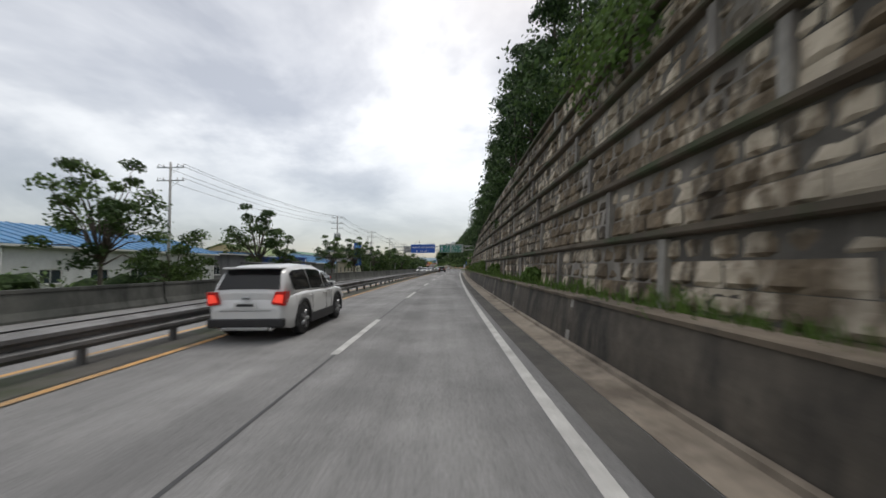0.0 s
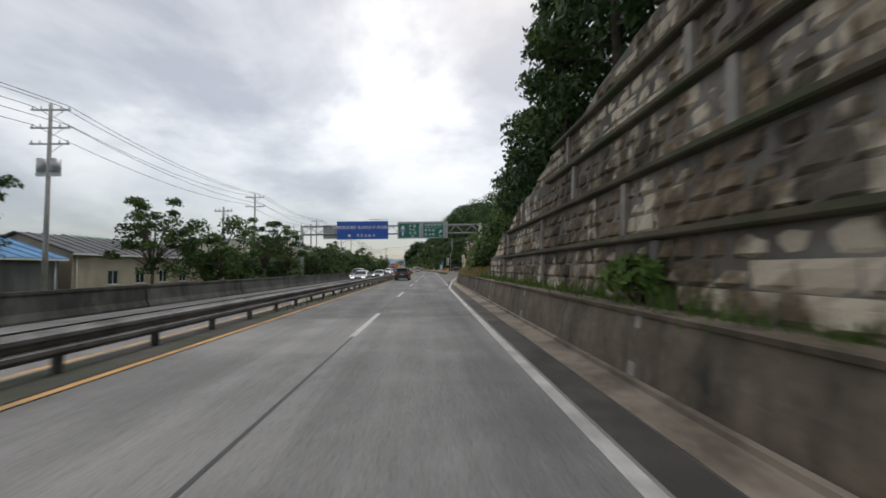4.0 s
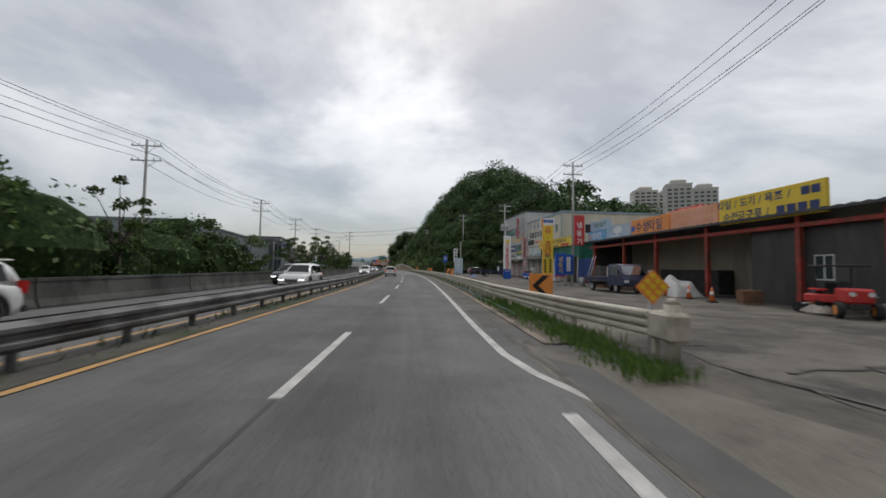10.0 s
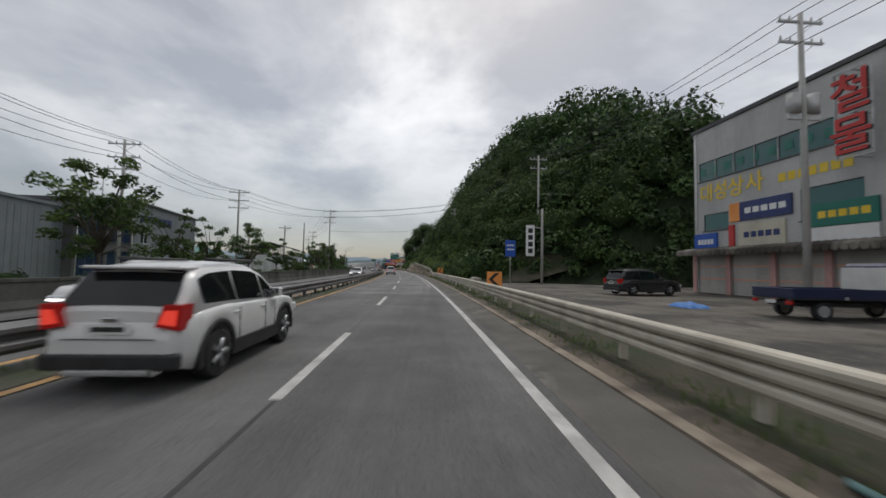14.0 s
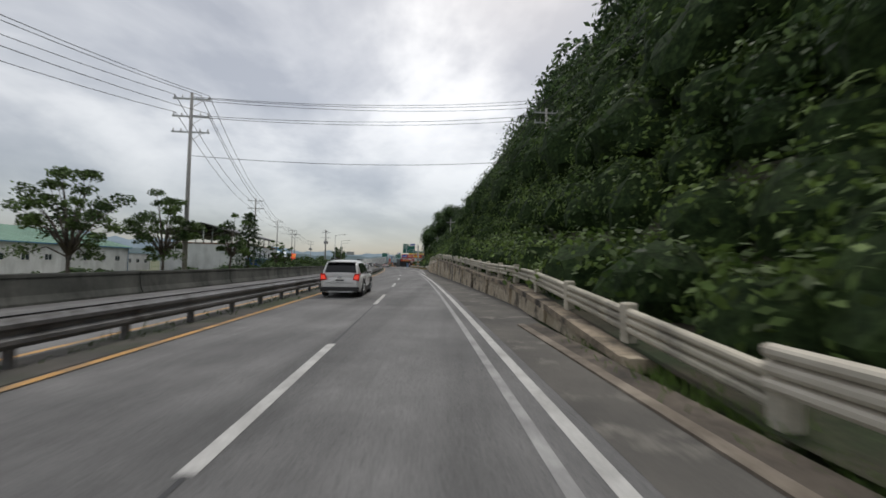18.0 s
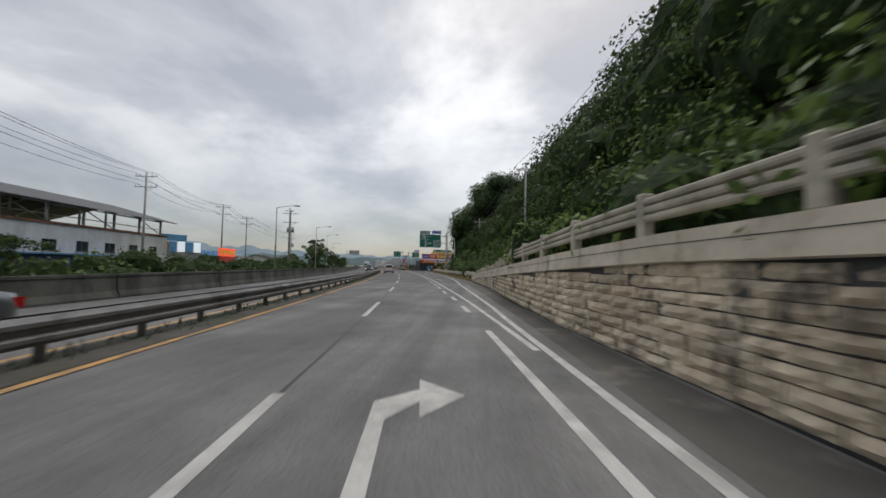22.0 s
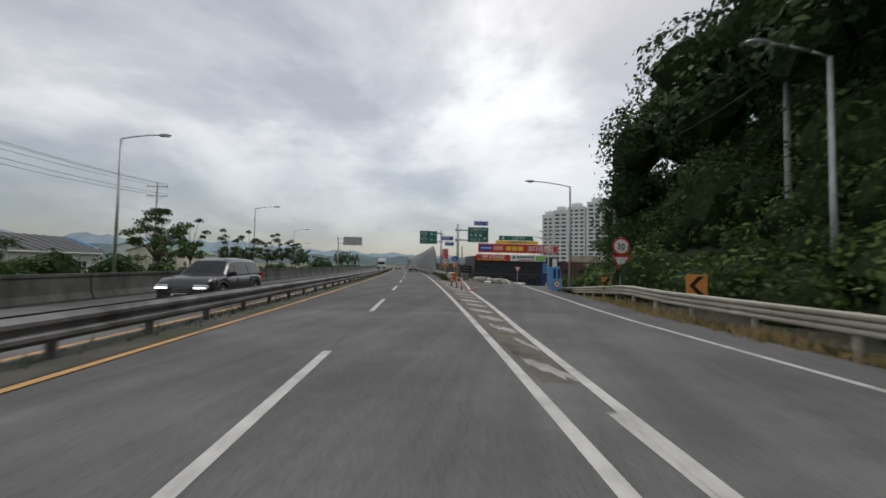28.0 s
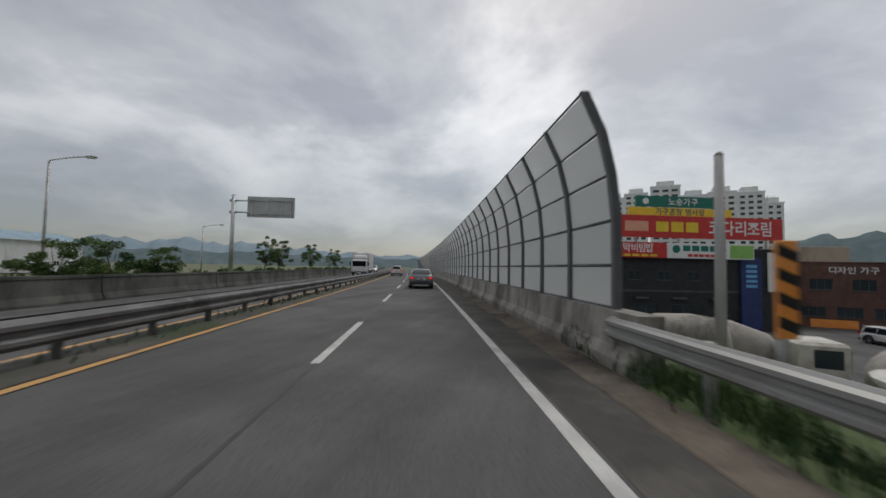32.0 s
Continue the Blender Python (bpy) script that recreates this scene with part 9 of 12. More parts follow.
part("netting_lower", bx(-1.7, 0.2, 2.4, 2.6, 0.28, 3.0), M_NETTING, net)
for x in (-1.6, 2.5):
    part("post", bx(x - 0.06, 0.1, 0, x + 0.06, 0.22, 6.2), M_STEEL, net)
cont = thing("storage_container", at(180.6, 18.8, 0, -90), "blue corrugated steel storage container", "container")
part("body", bx(-2.6, 0, 0.05, 2.4, 1.5, 2.7, 0.03), M_WALL_BLUE, cont)
for i in range(16):
    part("rib", bx(-2.5 + i * 0.31, -0.04, 0.15, -2.36 + i * 0.31, 0, 2.6), M_WALL_BLUE, cont)
g = board("shop_sign", 183.6, 194.6, 18.3, 4.35, 5.5, M_YELLOW, "long yellow shop sign with red and black Korean writing", rim=M_BLACK)
letters(g, "유.공압", 0.78, M_RED, -3.7, -0.012, 4.95)
letters(g, "모터,호스,체인,풀리,기어", 0.56, M_BLACK, 1.3, -0.012, 5.1, squeeze=0.9)
bars(g, M_NAVY, -1.6, 1.4, 4.55, 0.16, -0.006, 6)
panel(g, 2.3, 4.4, 4.6, 4.72, M_RED, "strip", 0.01, -0.012)
g = totem("totem_sign", 177.4, 13.0, 0.9, 5.9, 1.05, M_YELLOW, "tall yellow sign tower with red and black Korean writing")
panel(g, -0.72, 5.9, 0.72, 6.6, M_WHITE, "cap_panel", 0.3)
bars(g, M_BLUE_SIGN, -0.5, 0.5, 6.3, 0.28, -0.006, 4)
panel(g, -0.72, 5.75, -0.52, 6.6, M_ORANGE, "cap_edge", 0.02, -0.02)
column(g, "유·공압", 0.82, M_RED, 0, -0.01, 5.35, 0.72)
letters(g, "벤트", 0.36, M_GREEN_SIGN, 0, -0.01, 2.75)
for i in range(5):
    for x in (-0.3, 0.22):
        part("writing_bar", bx(x - 0.1, -0.01, 1.15 + i * 0.28, x + 0.1, -0.003, 1.35 + i * 0.28), M_BLACK, g)
    if i < 3:
        part("side_edge", bx(-0.525, -0.012, 1.0 + i * 1.6, -0.47, -0.003, 2.5 + i * 1.6), M_ORANGE, g)

# tool store
hi = window_row(-6.4, 2.0, 7, 6.6, 7.6, 1.12)
lo = window_row(-6.4, 2.4, 5, 3.7, 5.2, 1.7)
g = house("tool_store", 190, 204.4, 20, 16, 0, 9.3, 9.6, M_CREAMPANEL, M_ROOF_PALE, "cream two-storey tool store with strips of windows and blue letters", roof_kind="flat", holes=hi + lo + [(4.6, 6.8, 5.6, 7.9)], doors=[(-6.6, 0, -4.6, 2.9), (-4.2, 0, -2.0, 2.9), (-1.6, 0, 0.6, 2.9), (1.0, 0, 3.2, 2.9)], mull=0, side_holes=[(3.2, 6.5, 4.4, 7.8), (7.5, 6.5, 8.7, 7.8)], trim=M_ROOF_PALE)
for h in lo:
    part("poster", bx(h[0] + 0.15, 0.05, h[1] + 0.15, h[2] - 0.15, 0.065, h[3] - 0.15), M_POSTER, g)
for i, ch in enumerate("근풍종합공구"):
    letters(g, ch, 0.86, M_BLUE_SIGN, -5.5 + i * 1.75, -0.03, 8.45)
bars(g, M_BLUE_SIGN, -0.2, 3.0, 5.85, 0.55, -0.02, 4, 0.3)
for i, mt in enumerate((M_RED, M_RED, M_SUNBLEACH, M_SUNBLEACH, M_SUNBLEACH)):
    part("writing_bar", bx(-3.3 + i * 0.55, -0.02, 5.65, -2.9 + i * 0.55, -0.003, 6.05), mt, g)
panel(g, -6.6, 5.5, -4.0, 6.3, M_BLACK, "dark_panel", 0.06, -0.08)
bm = bmesh.new()
vs = [bm.verts.new(c) for c in ((-7.2, -0.02, 3.5), (4.6, -0.02, 3.5), (4.6, -1.9, 2.95), (-7.2, -1.9, 2.95), (-7.2, -0.02, 3.58), (4.6, -0.02, 3.58), (4.6, -1.9, 3.03), (-7.2, -1.9, 3.03))]
for f in ((0, 1, 2, 3), (7, 6, 5, 4), (3, 2, 6, 7), (0, 3, 7, 4), (1, 5, 6, 2)):
    bm.faces.new([vs[i] for i in f])
part("awning", bm, M_AWNING, g)
for x in (-7.0, -4.4, -1.8, 0.8, 3.4):
    part("pier", bx(x - 0.16, -0.12, 0, x + 0.16, -0.005, 3.4, 0.01), M_WALL_CREAM, g)
g = totem("totem_sign", 193.3, 13.2, 1.35, 6.15, 1.05, M_WHITE, "tall white sign tower with red Korean writing on a blue base", legs=False)
panel(g, -0.525, 0, 0.525, 1.35, M_BLUE_SIGN, "base", 0.28)
part("emblem", tb((0, -0.02, 5.35), (0, -0.003, 5.35), 0.28, None, 16), M_YELLOW, g)
column(g, "근풍종합공구", 0.66, M_RED, 0, -0.01, 4.75, 0.66)
bars(g, M_WHITE, -0.3, 0.3, 1.1, 0.1, -0.006, 3)
g = totem("upright_sign", 176.4, 3.85, 0.95, 2.4, 0.78, M_GREYBLUE, "weathered grey-blue sign board on two posts")
column(g, "냉동기", 0.32, M_WHITE, -0.03, -0.01, 2.12, 0.4)

# narrow pink building
g = house("pink_building", 204.8, 207.4, 20.3, 8, 0, 6.8, 7, M_PINK, M_PINK, "narrow pink building with a small window", roof_kind="flat", holes=[(0.1, 4.6, 0.7, 5.5)], doors=[(-0.6, 0, 0.6, 2.2)])
panel(g, -1.25, 3.5, -0.2, 8.2, M_PINK, "blade_panel", 0.1, -0.3)

# paint store
up = [(-6.2, 8.2, 3.4, 9.6)]
mid = [(-5.6, 4.5, -3.4, 5.7), (1.4, 4.4, 4.4, 6.2)]
g = house("paint_store", 207.6, 220.6, 21, 18, 0, 12.0, 12.4, M_PALEWALL, M_ROOF_DARK, "tall pale grey paint store with teal window bands and many signs", roof_kind="flat", holes=[(-6.0 + i * 1.55, 8.2, -4.5 + i * 1.55, 9.6) for i in range(6)] + mid, doors=[(-6.2, 0, -3.6, 2.7), (-3.2, 0, -0.4, 2.7), (0.0, 0, 2.6, 2.7), (3.0, 0, 5.6, 2.7)], pane=M_TEALPANE, mull=0, frame_mat=M_FRAME_DARK)
letters(g, "대성상사", 1.4, M_YELLOW, -3.2, -0.04, 7.25)
bars(g, M_YELLOW, 0.2, 4.0, 7.1, 0.5, -0.02, 7, 0.3)
for x0, z0, x1, z1, mt, ink in ((-6.4, 3.1, -4.3, 4.3, M_BLUE_SIGN, M_WHITE), (-3.2, 4.9, -2.4, 6.1, M_ORANGE, None), (-2.4, 4.9, 1.0, 6.1, M_NAVY, M_WHITE), (-3.3, 3.2, -2.9, 4.7, M_RED, None), (-2.5, 3.2, 0.6, 4.7, M_WALL_CREAM, M_NAVY), (2.0, 4.0, 5.0, 5.2, M_GREEN_SIGN, M_YELLOW), (2.0, 3.2, 5.0, 3.95, M_WHITE, None)):
    panel(g, x0, z0, x1, z1, mt, "sign_panel", 0.12, -0.13)
    if ink:
        bars(g, ink, x0 + 0.4, x1 - 0.3, (z0 + z1) / 2, 0.36, -0.134, 5, 0.3)
bars(g, M_GREEN_SIGN, -5.9, 3.2, 8.9, 0.5, 0.04, 9, 1.2)
part("sign_frame", bx(4.0, -1.0, 7.0, 4.06, -0.9, 11.2), M_STEEL, g)
part("sign_frame", bx(5.5, -1.0, 7.0, 5.56, -0.9, 11.2), M_STEEL, g)
for z in (7.0, 9.1, 11.15):
    part("sign_frame", bx(4.06, -0.98, z, 5.5, -0.92, z + 0.05), M_STEEL, g)
    part("bracket", bx(4.7, -0.92, z, 4.76, 0, z + 0.05), M_STEEL, g)
for ch, z in (("철", 10.1), ("물", 8.1)):
    letters(g, ch, 1.95, M_BLACK, 4.86, -1.0, z - 0.06)
    letters(g, ch, 1.95, M_RED, 4.78, -1.04, z)
bm = bmesh.new()
for i in range(32):
    tube(bm, (-6.6 + i * 0.41, -1.3, 2.85), (-6.6 + i * 0.41, -0.02, 3.1), 0.2, None, 6)
part("tiled_canopy", bm, M_DARK_CONC, g)
for x in (-6.4, -3.4, -0.2, 2.8, 5.8):
    part("pier", bx(x - 0.18, -0.14, 0, x + 0.18, -0.004, 2.8, 0.01), M_PINK, g)
for z in (1.0, 1.9):
    part("stripe", bx(-6.1, 0.03, z, 5.6, 0.05, z + 0.08), M_PEACH, g)
g = totem("hanging_sign", 232.5, 12.2, 2.9, 6.2, 0.9, M_WHITE, "white upright sign hanging from a concrete pole", legs=False, t=0.16)
part("bracket", bx(-0.1, 0.02, 5.9, 1.3, 0.1, 6.0), M_STEEL, g)
part("post", tb((1.3, 0.1, 0), (1.3, 0.1, 8), 0.16, 0.12), M_POLE, g)
for i in range(4):
    part("writing_bar", bx(-0.25, -0.012, 3.2 + i * 0.72, 0.25, -0.003, 3.7 + i * 0.72), M_BLACK, g)
g = totem("upright_sign", 229.5, 9.2, 2.7, 4.3, 1.0, M_BLUE_SIGN, "small blue sign board on a steel post", legs=False, t=0.06)
part("post", tb((0, 0.1, 0), (0, 0.1, 4.2), 0.05), M_STEEL, g)
bars(g, M_WHITE, -0.35, 0.35, 3.8, 0.14, -0.006, 3)
bars(g, M_WHITE, -0.35, 0.35, 3.4, 0.14, -0.006, 4)


# ---- yard clutter ----
def rock(name, s, d, z, r, seed, label, flat=0.7):
    rg = random.Random(seed)
    bm = bmesh.new()
    bmesh.ops.create_icosphere(bm, subdivisions=2, radius=1)
    ph = [rg.uniform(0, 6.3) for _ in range(4)]
    for v in bm.verts:
        k = 1 + 0.18 * math.sin(v.co.x * 3 + ph[0]) + 0.15 * math.sin(v.co.y * 4 + ph[1]) + 0.12 * math.sin(v.co.z * 5 + ph[2]) + rg.uniform(-0.06, 0.06)
        v.co = Vector((v.co.x * r * k * 1.3, v.co.y * r * k, max(-0.3, v.co.z) * r * k * flat))
    ob = part(name, bm, M_ROCK)
    ob.matrix_basis = at(s, d, z + 0.2 * r, rg.uniform(0, 360))
    return tagged(ob, label, "rock", "rocks round the yard")


for i in range(8):
    rock("boulder", 153.6 - i * 0.5, 14.6 + i * 0.75, 0, 0.42 + 0.12 * ((i * 7) % 3), i, "pale weathered boulder edging the yard")
rock("boulder", 238, 7.5, 0, 0.6, 40, "pale boulder on the gravel")


def small_tractor(s, d, turn):
    g = thing("small_tractor", at(s, d, 0.0, turn), "small red tractor with a dark canopy parked in the yard", "tractor")
    part("bonnet", bx(-0.34, 0.25, 0.5, 0.34, 1.25, 1.0, 0.07), M_RED, g)
    part("chassis", bx(-0.24, -0.9, 0.32, 0.24, 1.2, 0.52, 0.02), M_HOLLOW, g)
    part("seat", bx(-0.26, -0.65, 0.7, 0.26, -0.15, 0.82, 0.04), M_RUBBER, g)
    part("seat_back", bx(-0.26, -0.72, 0.8, 0.26, -0.62, 1.15, 0.03), M_RUBBER, g)
    part("steering_wheel", tb((0, 0.12, 1.06), (0, 0.15, 1.09), 0.19, None, 14), M_RUBBER, g)
    part("column", tb((0, 0.3, 0.85), (0, 0.14, 1.06), 0.03, None, 6), M_HOLLOW, g)
    for x in (-0.5, 0.5):
        part("canopy_post", tb((x, -0.75, 0.8), (x, -0.7, 1.75), 0.03, None, 6), M_HOLLOW, g)
        part("fender", bx(x - 0.16, -0.95, 0.86, x + 0.16, -0.1, 0.94, 0.03), M_RED, g)
        wheel_on(g, x * 1.1, -0.52, 0.44, 0.26, M_ORANGE)
        wheel_on(g, x * 0.95, 0.95, 0.27, 0.18, M_ORANGE)
        part("headlamp", tb((x * 0.45, 1.24, 0.82), (x * 0.45, 1.28, 0.82), 0.08, None, 10), M_WHITE, g)
    part("canopy", bx(-0.62, -1.0, 1.75, 0.62, 0.35, 1.81, 0.02), M_HOLLOW, g)


def cone(s, d):
    g = thing("traffic_cone", at(s, d, 0.01), "orange traffic cone with a white band and black foot", "traffic cone", "traffic cones in the yard")
    part("foot", bx(-0.19, -0.19, 0, 0.19, 0.19, 0.04, 0.01), M_RUBBER, g)
    part("cone_body", tb((0, 0, 0.04), (0, 0, 0.72), 0.14, 0.03, 14), M_ORANGE_POST, g)
    part("band", tb((0, 0, 0.34), (0, 0, 0.5), 0.099, 0.074, 14), M_WHITE, g)
    return g


c0 = cone(160.3, 14.6)
for s, d in ((158.2, 14.2), (162.4, 14.8)):
    copy_thing(c0, at(s, d, 0.01))


def drum(s, d, material, label, h=0.9, r=0.3):
    g = thing("drum", at(s, d, 0.0), label, "drum")
    part("body", tb((0, 0, 0), (0, 0, h), r, None, 18), material, g)
    for z in (0.02, h * 0.35, h * 0.66, h - 0.04):
        part("hoop", tb((0, 0, z), (0, 0, z + 0.03), r + 0.015, None, 18), material, g)


for k, (s_, d_, w_, h_, mt) in enumerate(((190.2, 16.6, 0.7, 0.6, M_WOOD), (188.2, 16.8, 0.8, 0.9, M_HOLLOW), (186.6, 17.0, 0.6, 0.5, M_WALL_BLUE), (192.6, 17.2, 0.9, 0.8, M_HOLLOW), (194.0, 16.4, 0.8, 0.7, M_WOOD), (195.8, 17.0, 0.9, 1.1, M_RUST), (171.2, 15.2, 0.7, 0.5, M_RUST), (168.0, 15.8, 0.9, 0.7, M_WOOD), (157.0, 15.2, 0.8, 0.6, M_RUST))):
    g = thing("crate", at(s_, d_, 0, -90 + 9 * k), "worn storage crate standing outside a workshop", "crate")
    part("box", bx(-w_ / 2, 0, 0.08, w_ / 2, w_ * 0.8, h_, 0.02), mt, g)
    part("skid", bx(-w_ / 2 + 0.03, 0.03, 0, w_ / 2 - 0.03, w_ * 0.75, 0.075), M_WOOD, g)
    part("lid", bx(-w_ / 2 - 0.02, -0.02, h_ + 0.003, w_ / 2 + 0.02, w_ * 0.82, h_ + 0.05, 0.01), mt, g)
drum(193.4, 15.8, M_BLUE_SIGN, "blue plastic drum standing in a yard")
drum(192.2, 16.0, M_BLUE_SIGN, "blue plastic drum standing in a yard")
drum(189.0, 15.2, M_HOLLOW, "dark steel drum standing in a yard")
drum(169.4, 15.6, M_ORANGE_POST, "orange plastic drum before a yard shed", 1.1, 0.34)
drum(170.4, 15.8, M_HOLLOW, "dark steel drum before a yard shed")
drum(174.6, 15.2, M_STEEL, "grey steel drum before a yard shed", 0.8, 0.28)
for s, mt, w, lb in ((184.2, M_ORANGE_POST, 0.9, "orange machine cabinet beside a workshop"), (183.2, M_ORANGE_POST, 0.9, "orange machine cabinet beside a workshop"), (182.3, M_FRAME, 0.6, "pale machine cabinet beside a workshop")):
    g = thing("machine_cabinet", at(s, 15.5, 0, -90), lb, "cabinet")
    part("casing", bx(-w / 2, 0, 0.1, w / 2, 0.7, 1.35, 0.04), mt, g)
    part("lid", bx(-w / 2 - 0.03, -0.03, 1.36, w / 2 + 0.03, 0.73, 1.43, 0.02), mt, g)
    part("skid", bx(-w / 2, 0.05, 0, w / 2, 0.65, 0.09), M_HOLLOW, g)
g = thing("pump_machine", at(187.6, 14.6, 0, -90), "grey pump machine on a wheeled steel base", "machine")
part("base", bx(-1.0, 0, 0.12, 0.9, 0.8, 0.4, 0.03), M_STEEL, g)
part("column", bx(-0.5, 0.2, 0.4, 0.0, 0.6, 1.3, 0.04), M_STEEL, g)
part("motor", tb((-0.6, 0.4, 1.35), (0.4, 0.4, 1.35), 0.24, None, 14), M_STEEL, g)
for x in (-0.8, 0.7):
    for y in (0.1, 0.7):
        part("wheel", tb((x, y - 0.04, 0.1), (x, y + 0.04, 0.1), 0.1, None, 12), M_RUBBER, g)
for k, (s, d) in enumerate(((190.6, 15.0), (185.9, 15.6))):
    g = thing("bench", at(s, d, 0, -90), "low white steel bench by a workshop", "bench")
    part("seat", bx(-1.1, 0, 0.38, 1.1, 0.4, 0.46, 0.01), M_FRAME, g)
    for x in (-0.9, 0.9):
        part("leg", bx(x - 0.04, 0.03, 0, x + 0.04, 0.37, 0.38), M_FRAME, g)
g = thing("ladder", at(172.8, 15.4, 0, -90), "aluminium ladder leaning on a fence", "ladder")
for x in (-0.25, 0.25):
    part("stile", tb((x, -0.7, 0), (x, 0.1, 2.7), 0.03, None, 6), M_STEEL, g)
for i in range(8):
    k = (i + 0.6) / 8.4
    part("rung", tb((-0.25, -0.7 + 0.8 * k, 2.7 * k), (0.25, -0.7 + 0.8 * k, 2.7 * k), 0.018, None, 6), M_STEEL, g)
g = thing("sheet_fence", at(172.0, 16.3, 0, -90), "row of weathered grey metal sheets", "fence")
for i in range(7):
    part("sheet", bx(-3.2 + i * 0.92, 0.02 * (i % 2), 0, -2.32 + i * 0.92, 0.03 + 0.02 * (i % 2), 1.75 + 0.08 * ((i * 5) % 3)), M_BARRIER if i % 3 else M_RUST, g)


def heap(name, s, d, w, h, material, label, cat, seed):
    rg = random.Random(seed)
    bm = bmesh.new()
    bmesh.ops.create_grid(bm, x_segments=14, y_segments=12, size=1)
    for v in bm.verts:
        r = max(abs(v.co.x), abs(v.co.y))
        v.co.z = h * (1 - r ** 3) * (0.75 + 0.25 * math.sin(v.co.x * 5 + seed) * math.cos(v.co.y * 4)) + rg.uniform(-0.05, 0.05) * h
        v.co.z = 0.0 if r > 0.97 else max(0.02, v.co.z)
        v.co.x *= w * (0.85 + 0.15 * (1 - r))
        v.co.y *= w * 0.6
    for f in bm.faces:
        f.smooth = True
    ob = part(name, bm, material)
    ob.matrix_basis = at(s, d, 0.0, -90)
    tagged(ob, label, cat)


heap("covered_pallet", 162.8, 15.6, 1.5, 1.25, M_TARP, "pallet stack under a pale wrinkled tarpaulin", "tarpaulin", 3)
heap("tarpaulin", 137.2, 8.6, 0.9, 0.55, M_BLUETARP, "crumpled blue tarpaulin on the verge", "tarpaulin", 5)
heap("tarpaulin", 209, 11.5, 0.8, 0.25, M_BLUETARP, "flat blue tarpaulin on the yard", "tarpaulin", 7)
g = thing("wheelbarrow", at(153.6, 14.9, 0, -60), "red wheelbarrow parked behind boulders", "wheelbarrow")
part("tray", bx(-0.6, -0.35, 0.45, 0.6, 0.35, 0.75, 0.05), M_RED, g)
part("wheel", tb((-0.8, -0.05, 0.2), (-0.8, 0.05, 0.2), 0.2, None, 14), M_RUBBER, g)
for y in (-0.3, 0.3):
    part("handle", tb((-0.7, y * 0.4, 0.35), (1.2, y, 0.7), 0.025, None, 6), M_STEEL, g)
    part("leg", tb((0.4, y, 0.5), (0.5, y, 0.0), 0.025, None, 6), M_STEEL, g)
# low shack and sheds at the corner of the yard
house("shack", 147.5, 156, 21, 6, 0, 3.6, 4.4, M_SHOPWALL, M_ROOF_DARK, "dark shack overgrown with climbers", roof_kind="flat")
house("shed", 134, 146.5, 27, 8, 0, 3.9, 4.9, M_WALL_CREAM, M_ROOF_BLUE, "pale shed with a blue sheet roof", along=True, holes=window_row(-5, 5, 3, 1.2, 2.2, 1.2))


# ---- end of the walk: noise wall, ramp and town ----
def panel_mat(name, colour, alpha):
    ma = bpy.data.materials.new(name)
    ma.use_nodes = True
    nt = ma.node_tree
    b = nt.nodes["Principled BSDF"]
    b.inputs["Base Color"].default_value = (*colour, 1)
    b.inputs["Roughness"].default_value = 0.35
    n = nt.nodes.new("ShaderNodeTexNoise")
    n.inputs["Scale"].default_value, n.inputs["Detail"].default_value = 1.2, 5
    r = nt.nodes.new("ShaderNodeMapRange")
    r.inputs["From Min"].default_value, r.inputs["From Max"].default_value = 0.3, 0.7
    r.inputs["To Min"].default_value, r.inputs["To Max"].default_value = alpha - 0.12, alpha + 0.12
    nt.links.new(n.outputs["Fac"], r.inputs["Value"])
    tr = nt.nodes.new("ShaderNodeBsdfTranslucent")
    tr.inputs["Color"].default_value = (*colour, 1)
    ms = nt.nodes.new("ShaderNodeMixShader")
    nt.links.new(r.outputs[0], ms.inputs[0])
    nt.links.new(b.outputs[0], ms.inputs[1])
    nt.links.new(tr.outputs[0], ms.inputs[2])
    nt.links.new(ms.outputs[0], nt.nodes["Material Output"].inputs[0])
    return ma


M_CLOUDY = panel_mat("cloudy_noise_panel", (0.72, 0.73, 0.73), 0.8)
M_WALLPOST = mk("dark_grey_steel", (0.10, 0.105, 0.11), (0.15, 0.155, 0.16), 2, 0.5, metal=0.3)
WALL_LINE = [(3.35, 0.85), (3.35, 1.6), (3.34, 2.4), (3.26, 3.2), (3.08, 3.95), (2.76, 4.65)]


